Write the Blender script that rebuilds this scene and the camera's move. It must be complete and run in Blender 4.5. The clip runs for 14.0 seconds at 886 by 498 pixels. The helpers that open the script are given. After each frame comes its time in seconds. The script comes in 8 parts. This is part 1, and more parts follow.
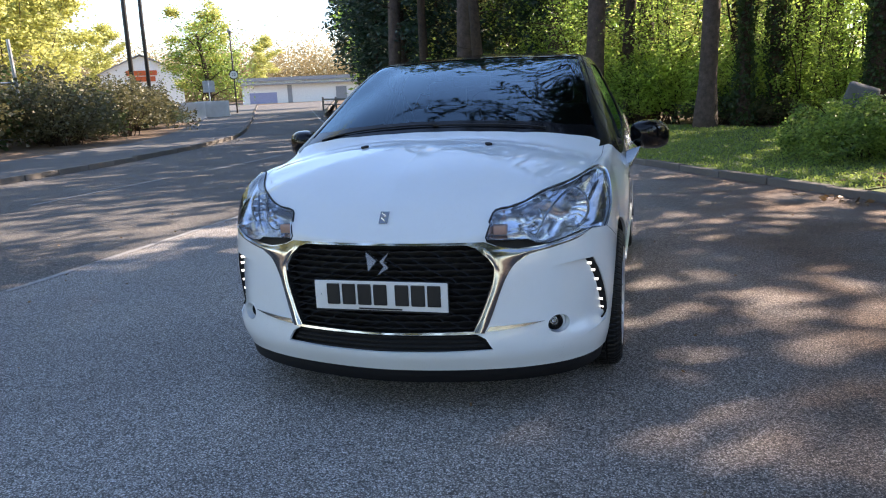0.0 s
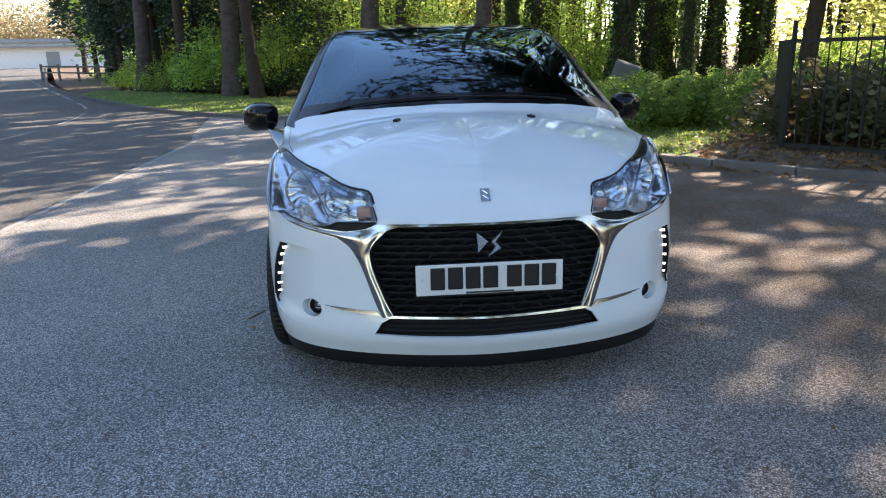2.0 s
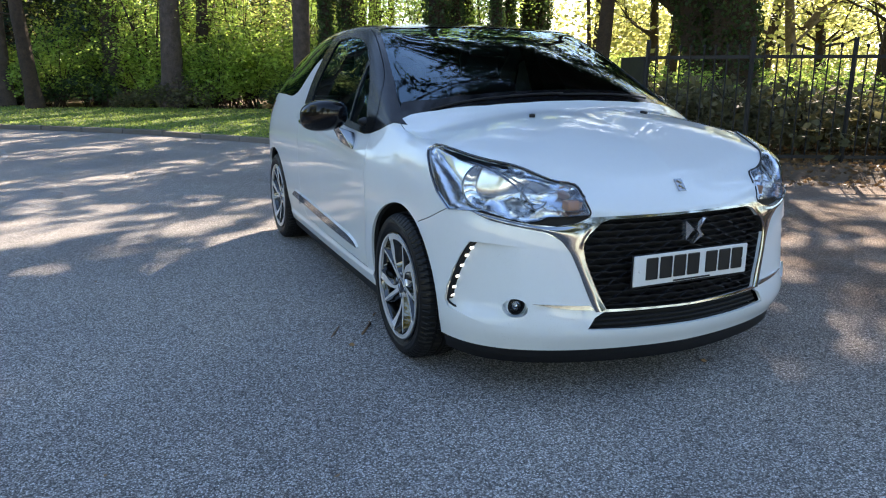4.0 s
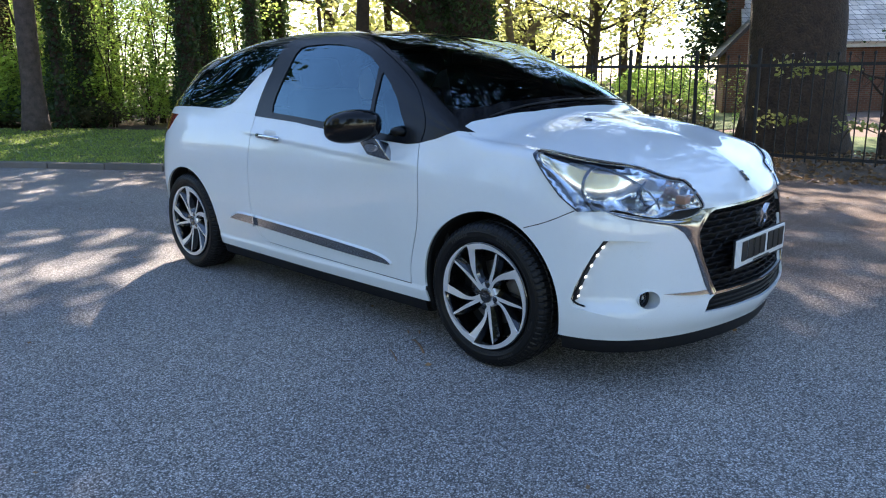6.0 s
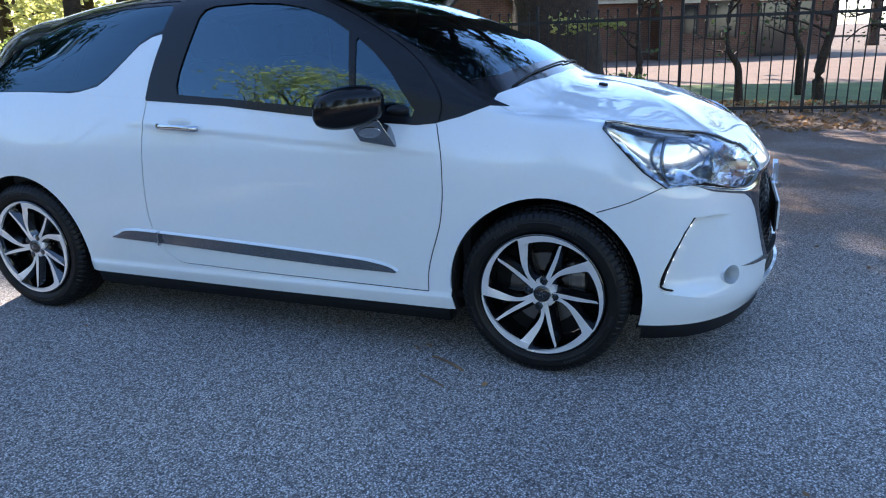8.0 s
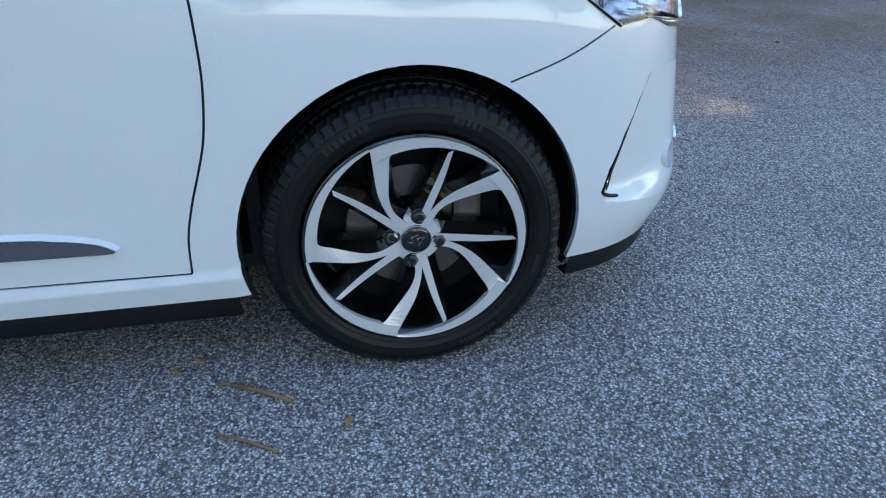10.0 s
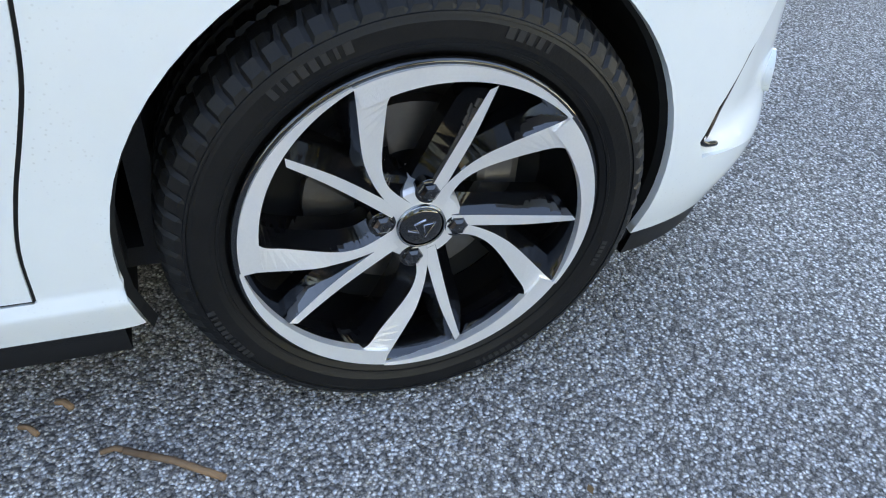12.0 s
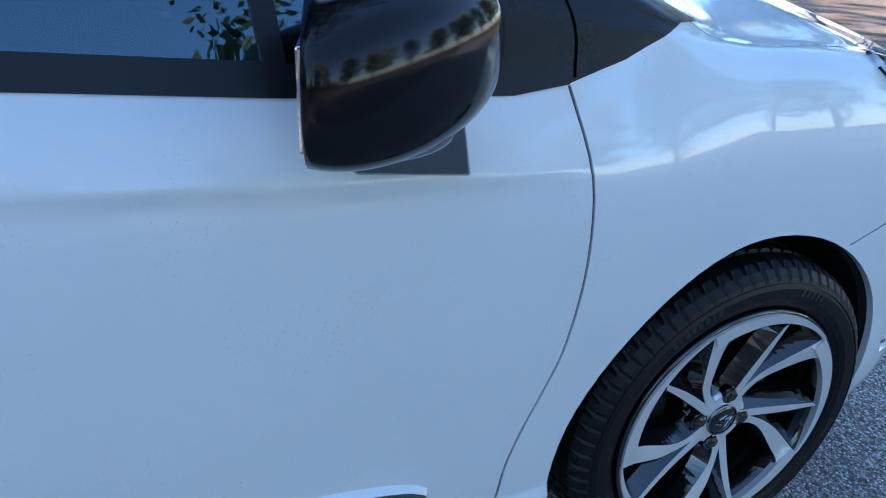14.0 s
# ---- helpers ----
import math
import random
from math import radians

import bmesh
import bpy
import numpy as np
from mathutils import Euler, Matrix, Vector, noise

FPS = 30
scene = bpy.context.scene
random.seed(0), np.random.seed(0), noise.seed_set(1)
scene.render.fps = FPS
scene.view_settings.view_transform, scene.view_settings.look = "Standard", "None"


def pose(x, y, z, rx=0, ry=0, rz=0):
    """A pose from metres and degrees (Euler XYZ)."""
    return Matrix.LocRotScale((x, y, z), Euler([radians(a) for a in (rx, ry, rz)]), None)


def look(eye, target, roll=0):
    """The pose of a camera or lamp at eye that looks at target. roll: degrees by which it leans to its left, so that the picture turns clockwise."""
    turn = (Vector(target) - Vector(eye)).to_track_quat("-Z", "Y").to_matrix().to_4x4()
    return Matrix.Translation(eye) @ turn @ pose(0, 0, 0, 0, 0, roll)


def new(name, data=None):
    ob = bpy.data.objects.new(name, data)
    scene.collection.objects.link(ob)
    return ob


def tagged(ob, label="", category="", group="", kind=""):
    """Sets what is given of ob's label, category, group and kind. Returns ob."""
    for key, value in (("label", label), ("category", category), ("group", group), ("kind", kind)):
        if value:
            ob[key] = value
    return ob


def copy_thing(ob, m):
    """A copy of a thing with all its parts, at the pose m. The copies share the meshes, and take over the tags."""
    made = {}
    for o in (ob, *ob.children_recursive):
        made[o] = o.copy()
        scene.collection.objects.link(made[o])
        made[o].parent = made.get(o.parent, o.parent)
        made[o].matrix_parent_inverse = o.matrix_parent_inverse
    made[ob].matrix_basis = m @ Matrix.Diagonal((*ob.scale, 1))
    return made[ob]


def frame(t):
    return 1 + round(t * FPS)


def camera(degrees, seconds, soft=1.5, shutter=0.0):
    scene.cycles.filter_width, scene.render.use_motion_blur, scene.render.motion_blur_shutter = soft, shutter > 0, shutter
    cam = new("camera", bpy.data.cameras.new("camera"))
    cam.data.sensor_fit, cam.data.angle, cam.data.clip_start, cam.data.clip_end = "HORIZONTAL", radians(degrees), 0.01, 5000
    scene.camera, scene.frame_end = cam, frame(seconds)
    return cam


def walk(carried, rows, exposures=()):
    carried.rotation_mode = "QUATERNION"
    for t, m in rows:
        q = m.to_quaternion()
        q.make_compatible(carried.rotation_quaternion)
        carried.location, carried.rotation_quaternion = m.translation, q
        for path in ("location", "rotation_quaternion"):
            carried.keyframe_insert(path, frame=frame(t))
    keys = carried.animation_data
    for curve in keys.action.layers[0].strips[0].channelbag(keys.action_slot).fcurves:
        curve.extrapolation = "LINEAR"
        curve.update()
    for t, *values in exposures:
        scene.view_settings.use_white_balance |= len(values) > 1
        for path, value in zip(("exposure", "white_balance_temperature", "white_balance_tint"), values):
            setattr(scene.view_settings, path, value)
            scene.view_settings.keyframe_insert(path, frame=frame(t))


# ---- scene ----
cam = camera(63.1, 14.0, soft=1.1)
PATH = [
    (0, (0.931, -3.196, 1.213), (0.399, -1.314, 0.795), -2.6),
    (0.5, (0.634, -3.208, 1.236), (0.195, -1.306, 0.801), -1.4),
    (1, (0.309, -3.248, 1.237), (0.08, -1.318, 0.765), -2.2),
    (1.5, (-0.007, -3.192, 1.236), (-0.106, -1.245, 0.789), -2.4),
    (2, (-0.37, -3.178, 1.247), (-0.203, -1.252, 0.733), -1.4),
    (2.5, (-0.712, -3.108, 1.237), (-0.405, -1.197, 0.733), -1.4),
    (2.7, (-0.826, -3.062, 1.272), (-0.473, -1.164, 0.749), -1.6),
    (4.8, (-2.407, -2.426, 1.134), (-1.373, -0.776, 0.678), -0.5),
    (5, (-2.508, -2.334, 1.151), (-1.425, -0.718, 0.687), -1.0),
    (5.5, (-2.781, -2.106, 1.159), (-1.548, -0.594, 0.719), -0.3),
    (6, (-3.011, -1.842, 1.164), (-1.603, -0.497, 0.71), -0.4),
    (6.5, (-3.181, -1.522, 1.18), (-1.722, -0.215, 0.773), -1.2),
    (7, (-3.319, -1.205, 1.209), (-1.716, -0.095, 0.762), -1.2),
    (7.5, (-3.309, -0.876, 1.217), (-1.606, 0.072, 0.77), -1.7),
    (8, (-3.219, -0.559, 1.196), (-1.432, 0.139, 0.632), -2.0),
    (8.5, (-3.012, -0.291, 1.142), (-1.171, 0.16, 0.504), -2.8),
    (9, (-2.713, -0.075, 1.077), (-0.846, 0.115, 0.386), -1.2),
    (9.2, (-2.587, 0.016, 1.06), (-0.718, 0.058, 0.349), -1.0),
    (11.3, (-1.572, 0.224, 0.837), (-0.073, -0.324, -0.368), 4.1),
    (11.5, (-1.539, 0.216, 0.83), (-0.06, -0.311, -0.409), 4.2),
    (12, (-1.5, 0.212, 0.84), (-0.041, -0.316, -0.423), 4.5),
    (12.5, (-1.54, 0.277, 0.88), (-0.067, -0.287, -0.349), 5.5),
    (13, (-1.663, 0.472, 0.975), (-0.137, -0.21, -0.122), 5.9),
    (13.5, (-1.633, 0.672, 1.045), (-0.03, -0.029, 0.076), 4.3),
    (14, (-1.536, 0.852, 1.103), (0.099, 0.129, 0.207), 2.6),
]
EXPOSURE = [(0, 1.75, 6400, 15), (2.5, 1.95, 6500, 11), (5, 2.0, 6400, 12), (7.5, 1.77, 5500, 15), (8.5, 2.1, 5700, 12), (9.2, 2.14, 5800, 12), (11.3, 2.88, 7500, 15), (12.6, 3.08, 7700, 15), (13.0, 2.6, 6800, 12), (13.4, 2.34, 5800, 10), (14, 1.93, 5400, 10)]
walk(cam, [(t, look(eye, aim, lean)) for t, eye, aim, lean in PATH], EXPOSURE)

# ---- world ----
SUN_AZ, SUN_EL = 46.0, 36.0      # degrees from +y towards +x, and above the horizon
world = bpy.data.worlds.new("sky")
scene.world = world
world.use_nodes = True
wn, wl = world.node_tree.nodes, world.node_tree.links
sky = wn.new("ShaderNodeTexSky")
sky.sky_type = "NISHITA"
sky.sun_disc = False
sky.sun_elevation, sky.sun_rotation = radians(SUN_EL), radians(SUN_AZ)
sky.air_density, sky.dust_density, sky.ozone_density = 1.0, 0.35, 1.0
wn["Background"].inputs["Strength"].default_value = 0.125
wl.new(sky.outputs["Color"], wn["Background"].inputs["Color"])
sun_data = bpy.data.lights.new("sun", "SUN")
sun_data.energy, sun_data.angle, sun_data.color = 5.0, radians(0.53), (1.0, 0.83, 0.65)
sun = new("sun", sun_data)
sd = Vector((math.sin(radians(SUN_AZ)) * math.cos(radians(SUN_EL)), math.cos(radians(SUN_AZ)) * math.cos(radians(SUN_EL)), math.sin(radians(SUN_EL))))
sun.matrix_world = look(sd * 60, (0, 0, 0))


# ---- tools and materials ----
from mathutils.bvhtree import BVHTree
from mathutils.geometry import barycentric_transform as barycentric
from mathutils.geometry import delaunay_2d_cdt as delaunay


def nodes_of(name):
    m = bpy.data.materials.new(name)
    m.use_nodes = True
    nt = m.node_tree
    return m, nt.nodes, nt.links, nt.nodes["Principled BSDF"]


def ramp(n, stops):
    r = n.new("ShaderNodeValToRGB")
    while len(r.color_ramp.elements) < len(stops):
        r.color_ramp.elements.new(0.5)
    for e, (p, c) in zip(r.color_ramp.elements, stops):
        e.position, e.color = p, (*c, 1)
    return r


def scaled(c, k):
    return tuple(min(1.0, v * k) for v in c)


def mat(name, color, rough=0.5, metal=0.0, vary=0.12, size=6.0, fine=90.0, bump=0.0, coat=0.0, spec=0.5, each=0.0):
    """A surface with stains at one scale (size per metre), grain at another (fine per metre), and fine relief."""
    m, n, l, p = nodes_of(name)
    p.inputs["Roughness"].default_value, p.inputs["Metallic"].default_value = rough, metal
    p.inputs["Coat Weight"].default_value, p.inputs["Coat Roughness"].default_value = coat, 0.015
    p.inputs["Specular IOR Level"].default_value = spec
    tc = n.new("ShaderNodeTexCoord")
    big, small = n.new("ShaderNodeTexNoise"), n.new("ShaderNodeTexNoise")
    big.inputs["Scale"].default_value, small.inputs["Scale"].default_value = size, fine
    big.inputs["Detail"].default_value, small.inputs["Detail"].default_value = 5, 3
    l.new(tc.outputs["Object"], big.inputs["Vector"])
    l.new(tc.outputs["Object"], small.inputs["Vector"])
    mix = n.new("ShaderNodeMath")
    mix.operation = "MULTIPLY_ADD"
    l.new(small.outputs["Fac"], mix.inputs[0])
    mix.inputs[1].default_value = 0.45
    l.new(big.outputs["Fac"], mix.inputs[2])
    r = ramp(n, [(0.45, scaled(color, 1 - vary)), (1.0, scaled(color, 1 + vary))])
    l.new(mix.outputs[0], r.inputs["Fac"])
    out = r.outputs["Color"]
    if each:
        info, hsv = n.new("ShaderNodeObjectInfo"), n.new("ShaderNodeHueSaturation")
        mr = n.new("ShaderNodeMapRange")
        mr.inputs["To Min"].default_value, mr.inputs["To Max"].default_value = 1 - each, 1 + each
        l.new(info.outputs["Random"], mr.inputs["Value"])
        l.new(mr.outputs["Result"], hsv.inputs["Value"])
        l.new(out, hsv.inputs["Color"])
        out = hsv.outputs["Color"]
    l.new(out, p.inputs["Base Color"])
    if rough > 0.15:
        rr = n.new("ShaderNodeMapRange")
        rr.inputs["To Min"].default_value, rr.inputs["To Max"].default_value = rough * 0.85, min(1, rough * 1.15)
        l.new(big.outputs["Fac"], rr.inputs["Value"])
        l.new(rr.outputs["Result"], p.inputs["Roughness"])
    if bump:
        b = n.new("ShaderNodeBump")
        b.inputs["Strength"].default_value, b.inputs["Distance"].default_value = 1.0, bump
        l.new(small.outputs["Fac"], b.inputs["Height"])
        l.new(b.outputs["Normal"], p.inputs["Normal"])
    return m


def stone_surface(name, dark, light, per_metre, depth, rough=0.85, warm=0.0, dust=None):
    """Rolled stone chippings in bitumen: each chip its own grey, with patches and wear over metres."""
    m, n, l, p = nodes_of(name)
    tc = n.new("ShaderNodeTexCoord")
    v = n.new("ShaderNodeTexVoronoi")
    v.inputs["Scale"].default_value = per_metre
    l.new(tc.outputs["Object"], v.inputs["Vector"])
    v2 = n.new("ShaderNodeTexVoronoi")
    v2.inputs["Scale"].default_value = per_metre * 2.3
    l.new(tc.outputs["Object"], v2.inputs["Vector"])
    big = n.new("ShaderNodeTexNoise")
    big.inputs["Scale"].default_value, big.inputs["Detail"].default_value = 0.55, 6
    l.new(tc.outputs["Object"], big.inputs["Vector"])
    sep = n.new("ShaderNodeSeparateColor")
    l.new(v.outputs["Color"], sep.inputs["Color"])
    chip = ramp(n, [(0.12, scaled(dark, 0.6)), (0.45, scaled(dark, 1.9)), (0.68, scaled(light, 0.8)), (0.82, scaled(light, 1.5)), (0.95, scaled(light, 2.3))])
    fine, grain = n.new("ShaderNodeSeparateColor"), n.new("ShaderNodeMix")
    l.new(v2.outputs["Color"], fine.inputs["Color"])
    grain.inputs[0].default_value = 0.36
    l.new(sep.outputs["Red"], grain.inputs[2])
    l.new(fine.outputs["Red"], grain.inputs[3])
    l.new(grain.outputs[0], chip.inputs["Fac"])
    edge = ramp(n, [(0.25, (1, 1, 1)), (0.68, (0.40, 0.40, 0.41))])
    l.new(v.outputs["Distance"], edge.inputs["Fac"])
    mul = n.new("ShaderNodeMix")
    mul.data_type, mul.blend_type = "RGBA", "MULTIPLY"
    mul.inputs[0].default_value = 1.0
    l.new(chip.outputs["Color"], mul.inputs[6])
    l.new(edge.outputs["Color"], mul.inputs[7])
    patch = ramp(n, [(0.3, (0.72, 0.72, 0.74)), (0.55, (1, 1, 1)), (0.75, (1.2 + warm, 1.16, 1.1 - warm))])
    l.new(big.outputs["Fac"], patch.inputs["Fac"])
    mul2 = n.new("ShaderNodeMix")
    mul2.data_type, mul2.blend_type = "RGBA", "MULTIPLY"
    mul2.inputs[0].default_value = 1.0
    l.new(mul.outputs[2], mul2.inputs[6])
    l.new(patch.outputs["Color"], mul2.inputs[7])
    out = mul2.outputs[2]
    if dust:
        # Brown needle dust towards the trees, blown into uneven drifts.
        xyz, reach, drift, amount, brown = n.new("ShaderNodeSeparateXYZ"), n.new("ShaderNodeMapRange"), n.new("ShaderNodeTexNoise"), n.new("ShaderNodeMath"), n.new("ShaderNodeMix")
        l.new(tc.outputs["Object"], xyz.inputs["Vector"])
        l.new(xyz.outputs["X"], reach.inputs["Value"])
        reach.inputs["From Min"].default_value, reach.inputs["From Max"].default_value = 0.2, 2.0
        drift.inputs["Scale"].default_value, drift.inputs["Detail"].default_value = 1.7, 6
        l.new(tc.outputs["Object"], drift.inputs["Vector"])
        amount.operation = "MULTIPLY"
        l.new(reach.outputs["Result"], amount.inputs[0])
        l.new(drift.outputs["Fac"], amount.inputs[1])
        brown.data_type, brown.blend_type = "RGBA", "MULTIPLY"
        more = n.new("ShaderNodeMath")
        more.operation, more.use_clamp = "MULTIPLY", True
        more.inputs[1].default_value = 1.7
        l.new(amount.outputs[0], more.inputs[0])
        l.new(more.outputs[0], brown.inputs[0])
        l.new(out, brown.inputs[6])
        brown.inputs[7].default_value = (*dust, 1)
        out = brown.outputs[2]
    l.new(out, p.inputs["Base Color"])
    p.inputs["Roughness"].default_value = rough
    inv = n.new("ShaderNodeMath")
    inv.operation = "MULTIPLY_ADD"
    l.new(v.outputs["Distance"], inv.inputs[0])
    inv.inputs[1].default_value = -1.0
    l.new(sep.outputs["Green"], inv.inputs[2])
    b = n.new("ShaderNodeBump")
    b.inputs["Strength"].default_value, b.inputs["Distance"].default_value = 1.0, depth
    l.new(inv.outputs[0], b.inputs["Height"])
    l.new(b.outputs["Normal"], p.inputs["Normal"])
    return m


def leaf_material(name, dark, light, through_light=0.45):
    """Thin leaves: each leaf its own shade, light shines through."""
    m, n, l, p = nodes_of(name)
    geo = n.new("ShaderNodeNewGeometry")
    tc, big = n.new("ShaderNodeTexCoord"), n.new("ShaderNodeTexNoise")
    big.inputs["Scale"].default_value = 0.8
    l.new(tc.outputs["Object"], big.inputs["Vector"])
    add = n.new("ShaderNodeMath")
    add.operation = "MULTIPLY_ADD"
    l.new(geo.outputs["Random Per Island"], add.inputs[0])
    add.inputs[1].default_value = 0.6
    l.new(big.outputs["Fac"], add.inputs[2])
    r = ramp(n, [(0.3, dark), (0.95, light)])
    l.new(add.outputs[0], r.inputs["Fac"])
    l.new(r.outputs["Color"], p.inputs["Base Color"])
    p.inputs["Roughness"].default_value = 0.5
    tr, mx = n.new("ShaderNodeBsdfTranslucent"), n.new("ShaderNodeMixShader")
    hs = n.new("ShaderNodeHueSaturation")
    hs.inputs["Saturation"].default_value, hs.inputs["Value"].default_value = 0.95, 1.8
    l.new(r.outputs["Color"], hs.inputs["Color"])
    l.new(hs.outputs["Color"], tr.inputs["Color"])
    mx.inputs["Fac"].default_value = through_light
    l.new(p.outputs["BSDF"], mx.inputs[1])
    l.new(tr.outputs["BSDF"], mx.inputs[2])
    l.new(mx.outputs["Shader"], n["Material Output"].inputs["Surface"])
    return m


def mesh_ob(name, verts, faces, material, parent=None, label="", smooth=False):
    me = bpy.data.meshes.new(name)
    me.from_pydata([tuple(v) for v in verts], [], [tuple(f) for f in faces])
    me.materials.append(material)
    if smooth:
        me.shade_smooth()
    ob = new(name, me)
    if parent is not None:
        ob.parent = parent
    if label:
        tagged(ob, label)
    return ob


def part(name, bm, material, parent=None, label="", smooth=False):
    me = bpy.data.meshes.new(name)
    bmesh.ops.recalc_face_normals(bm, faces=bm.faces)
    bm.to_mesh(me)
    bm.free()
    me.materials.append(material)
    if smooth:
        me.shade_smooth()
    ob = new(name, me)
    if parent is not None:
        ob.parent = parent
    if label:
        tagged(ob, label)
    return ob


def shared(name, me, parent, m):
    """Another object on the same mesh."""
    ob = new(name, me)
    ob.parent, ob.matrix_basis = parent, m
    return ob


def thing(name, label, category, group="", kind="", at=(0, 0, 0)):
    ob = new(name)
    ob.location = at
    ob.empty_display_size = 0.1
    return tagged(ob, label, category, group, kind)


def box(bm, x0, x1, y0, y1, z0, z1, bevel=0.0):
    r = bmesh.ops.create_cube(bm, size=1.0)
    vs = r["verts"]
    for v in vs:
        v.co = Vector((x0 + (v.co.x + 0.5) * (x1 - x0), y0 + (v.co.y + 0.5) * (y1 - y0), z0 + (v.co.z + 0.5) * (z1 - z0)))
    if bevel:
        es = list({e for v in vs for e in v.link_edges})
        bmesh.ops.bevel(bm, geom=es, offset=bevel, segments=2, profile=0.6, affect="EDGES")
    return vs


def tube(bm, pts, radii, sides=8, cap=True):
    """A tube along points, tapered."""
    rings = []
    pts = [Vector(p) for p in pts]
    for i, p in enumerate(pts):
        d = (pts[min(i + 1, len(pts) - 1)] - pts[max(i - 1, 0)]).normalized()
        q = d.to_track_quat("Z", "X")
        r = radii[i] if isinstance(radii, (list, tuple)) else radii
        rings.append([bm.verts.new(p + q @ Vector((r * math.cos(a), r * math.sin(a), 0))) for a in (2 * math.pi * k / sides for k in range(sides))])
    for a, b in zip(rings, rings[1:]):
        for k in range(sides):
            bm.faces.new((a[k], a[(k + 1) % sides], b[(k + 1) % sides], b[k]))
    if cap:
        bm.faces.new(rings[0][::-1])
        bm.faces.new(rings[-1])
    return rings


def lathe(bm, profile, sides=48, axis="x", closed=False):
    """Turns (radius, along) pairs round an axis."""
    rings = []
    for r, h in profile:
        ring = []
        for k in range(sides):
            a = 2 * math.pi * k / sides
            c, s = r * math.cos(a), r * math.sin(a)
            ring.append(bm.verts.new({"x": (h, c, s), "y": (c, h, s), "z": (c, s, h)}[axis]))
        rings.append(ring)
    pairs = list(zip(rings, rings[1:])) + ([(rings[-1], rings[0])] if closed else [])
    for a, b in pairs:
        for k in range(sides):
            bm.faces.new((a[k], a[(k + 1) % sides], b[(k + 1) % sides], b[k]))
    return rings


def spline(points, n=8, closed=False):
    """Points along a Catmull-Rom curve through the given ones."""
    P = [np.array(p, float) for p in points]
    out = []
    N = len(P)
    for i in range(N if closed else N - 1):
        p1, p2 = P[i], P[(i + 1) % N]
        p0 = P[i - 1] if (i > 0 or closed) else 2 * p1 - p2
        p3 = P[(i + 2) % N] if (i + 2 < N or closed) else 2 * p2 - p1
        for k in range(n):
            t = k / n
            out.append(0.5 * (2 * p1 + (p2 - p0) * t + (2 * p0 - 5 * p1 + 4 * p2 - p3) * t * t + (3 * p1 - p0 - 3 * p2 + p3) * t ** 3))
    if not closed:
        out.append(P[-1])
    return out


def ground_z(x, y):
    """The land rises gently away along the road."""
    return 0.018 * max(0.0, y - 10.0)


rng = np.random.default_rng(7)


def leaf_mesh(name, centres, size, material, parent=None, label="", flat=0.35, long=1.6):
    """Many small folded leaves, one at each of the centres."""
    c = np.asarray(centres, float)
    n = len(c)
    s = size * rng.uniform(0.6, 1.35, (n, 1))
    d = rng.normal(size=(n, 3))
    d[:, 2] *= flat
    d /= np.linalg.norm(d, axis=1, keepdims=True)
    o = rng.normal(size=(n, 3))
    e = np.cross(d, o)
    e /= np.linalg.norm(e, axis=1, keepdims=True) + 1e-9
    up = np.cross(d, e)
    v = np.stack([c - d * s * long * 0.5, c + e * s * 0.5 + up * s * 0.12, c + d * s * long * 0.5, c - e * s * 0.5 + up * s * 0.12], 1).reshape(-1, 3)
    i = np.arange(n)[:, None] * 4
    f = np.concatenate([i + [0, 1, 2], i + [0, 2, 3]], 1).reshape(-1, 3)
    me = bpy.data.meshes.new(name)
    me.vertices.add(len(v))
    me.vertices.foreach_set("co", v.ravel())
    me.loops.add(f.size)
    me.loops.foreach_set("vertex_index", f.ravel().astype(np.int32))
    me.polygons.add(len(f))
    me.polygons.foreach_set("loop_start", np.arange(0, f.size, 3, dtype=np.int32))
    me.polygons.foreach_set("loop_total", np.full(len(f), 3, dtype=np.int32))
    me.update(calc_edges=True)
    me.materials.append(material)
    ob = new(name, me)
    if parent is not None:
        ob.parent = parent
    if label:
        tagged(ob, label)
    return ob


def clumps(n_clumps, per, centre, radius, spread):
    """Centres of leaves in clumps spread through an ellipsoid."""
    d = rng.normal(size=(n_clumps, 3))
    d /= np.linalg.norm(d, axis=1, keepdims=True)
    d *= rng.uniform(0.25, 1.0, (n_clumps, 1)) ** 0.6
    k = np.array(centre) + d * np.array(radius)
    return (k[:, None, :] + rng.normal(size=(n_clumps, per, 3)) * spread).reshape(-1, 3)


M_ASPHALT = stone_surface("asphalt_chippings", (0.180, 0.166, 0.153), (0.83, 0.775, 0.71), 185, 0.0048, dust=(0.62, 0.445, 0.335))
M_ROAD = stone_surface("road_asphalt", (0.065, 0.061, 0.056), (0.27, 0.252, 0.23), 120, 0.003)
M_KERB = mat("kerb_concrete", (0.15, 0.135, 0.12), 0.9, vary=0.3, size=3, fine=120, bump=0.002, each=0.15)
M_PAVE = mat("pavement_asphalt", (0.10, 0.098, 0.095), 0.9, vary=0.3, size=1.5, fine=120, bump=0.003)
M_EARTH = mat("earth_leaf_litter", (0.14, 0.098, 0.065), 0.95, vary=0.5, size=2.5, fine=45, bump=0.02)
M_LAWN = mat("lawn_soil", (0.11, 0.15, 0.04), 0.95, vary=0.4, size=1.2, fine=60, bump=0.015)
M_GRAVEL = mat("pale_gravel", (0.17, 0.118, 0.085), 0.95, vary=0.2, size=0.8, fine=60, bump=0.01)
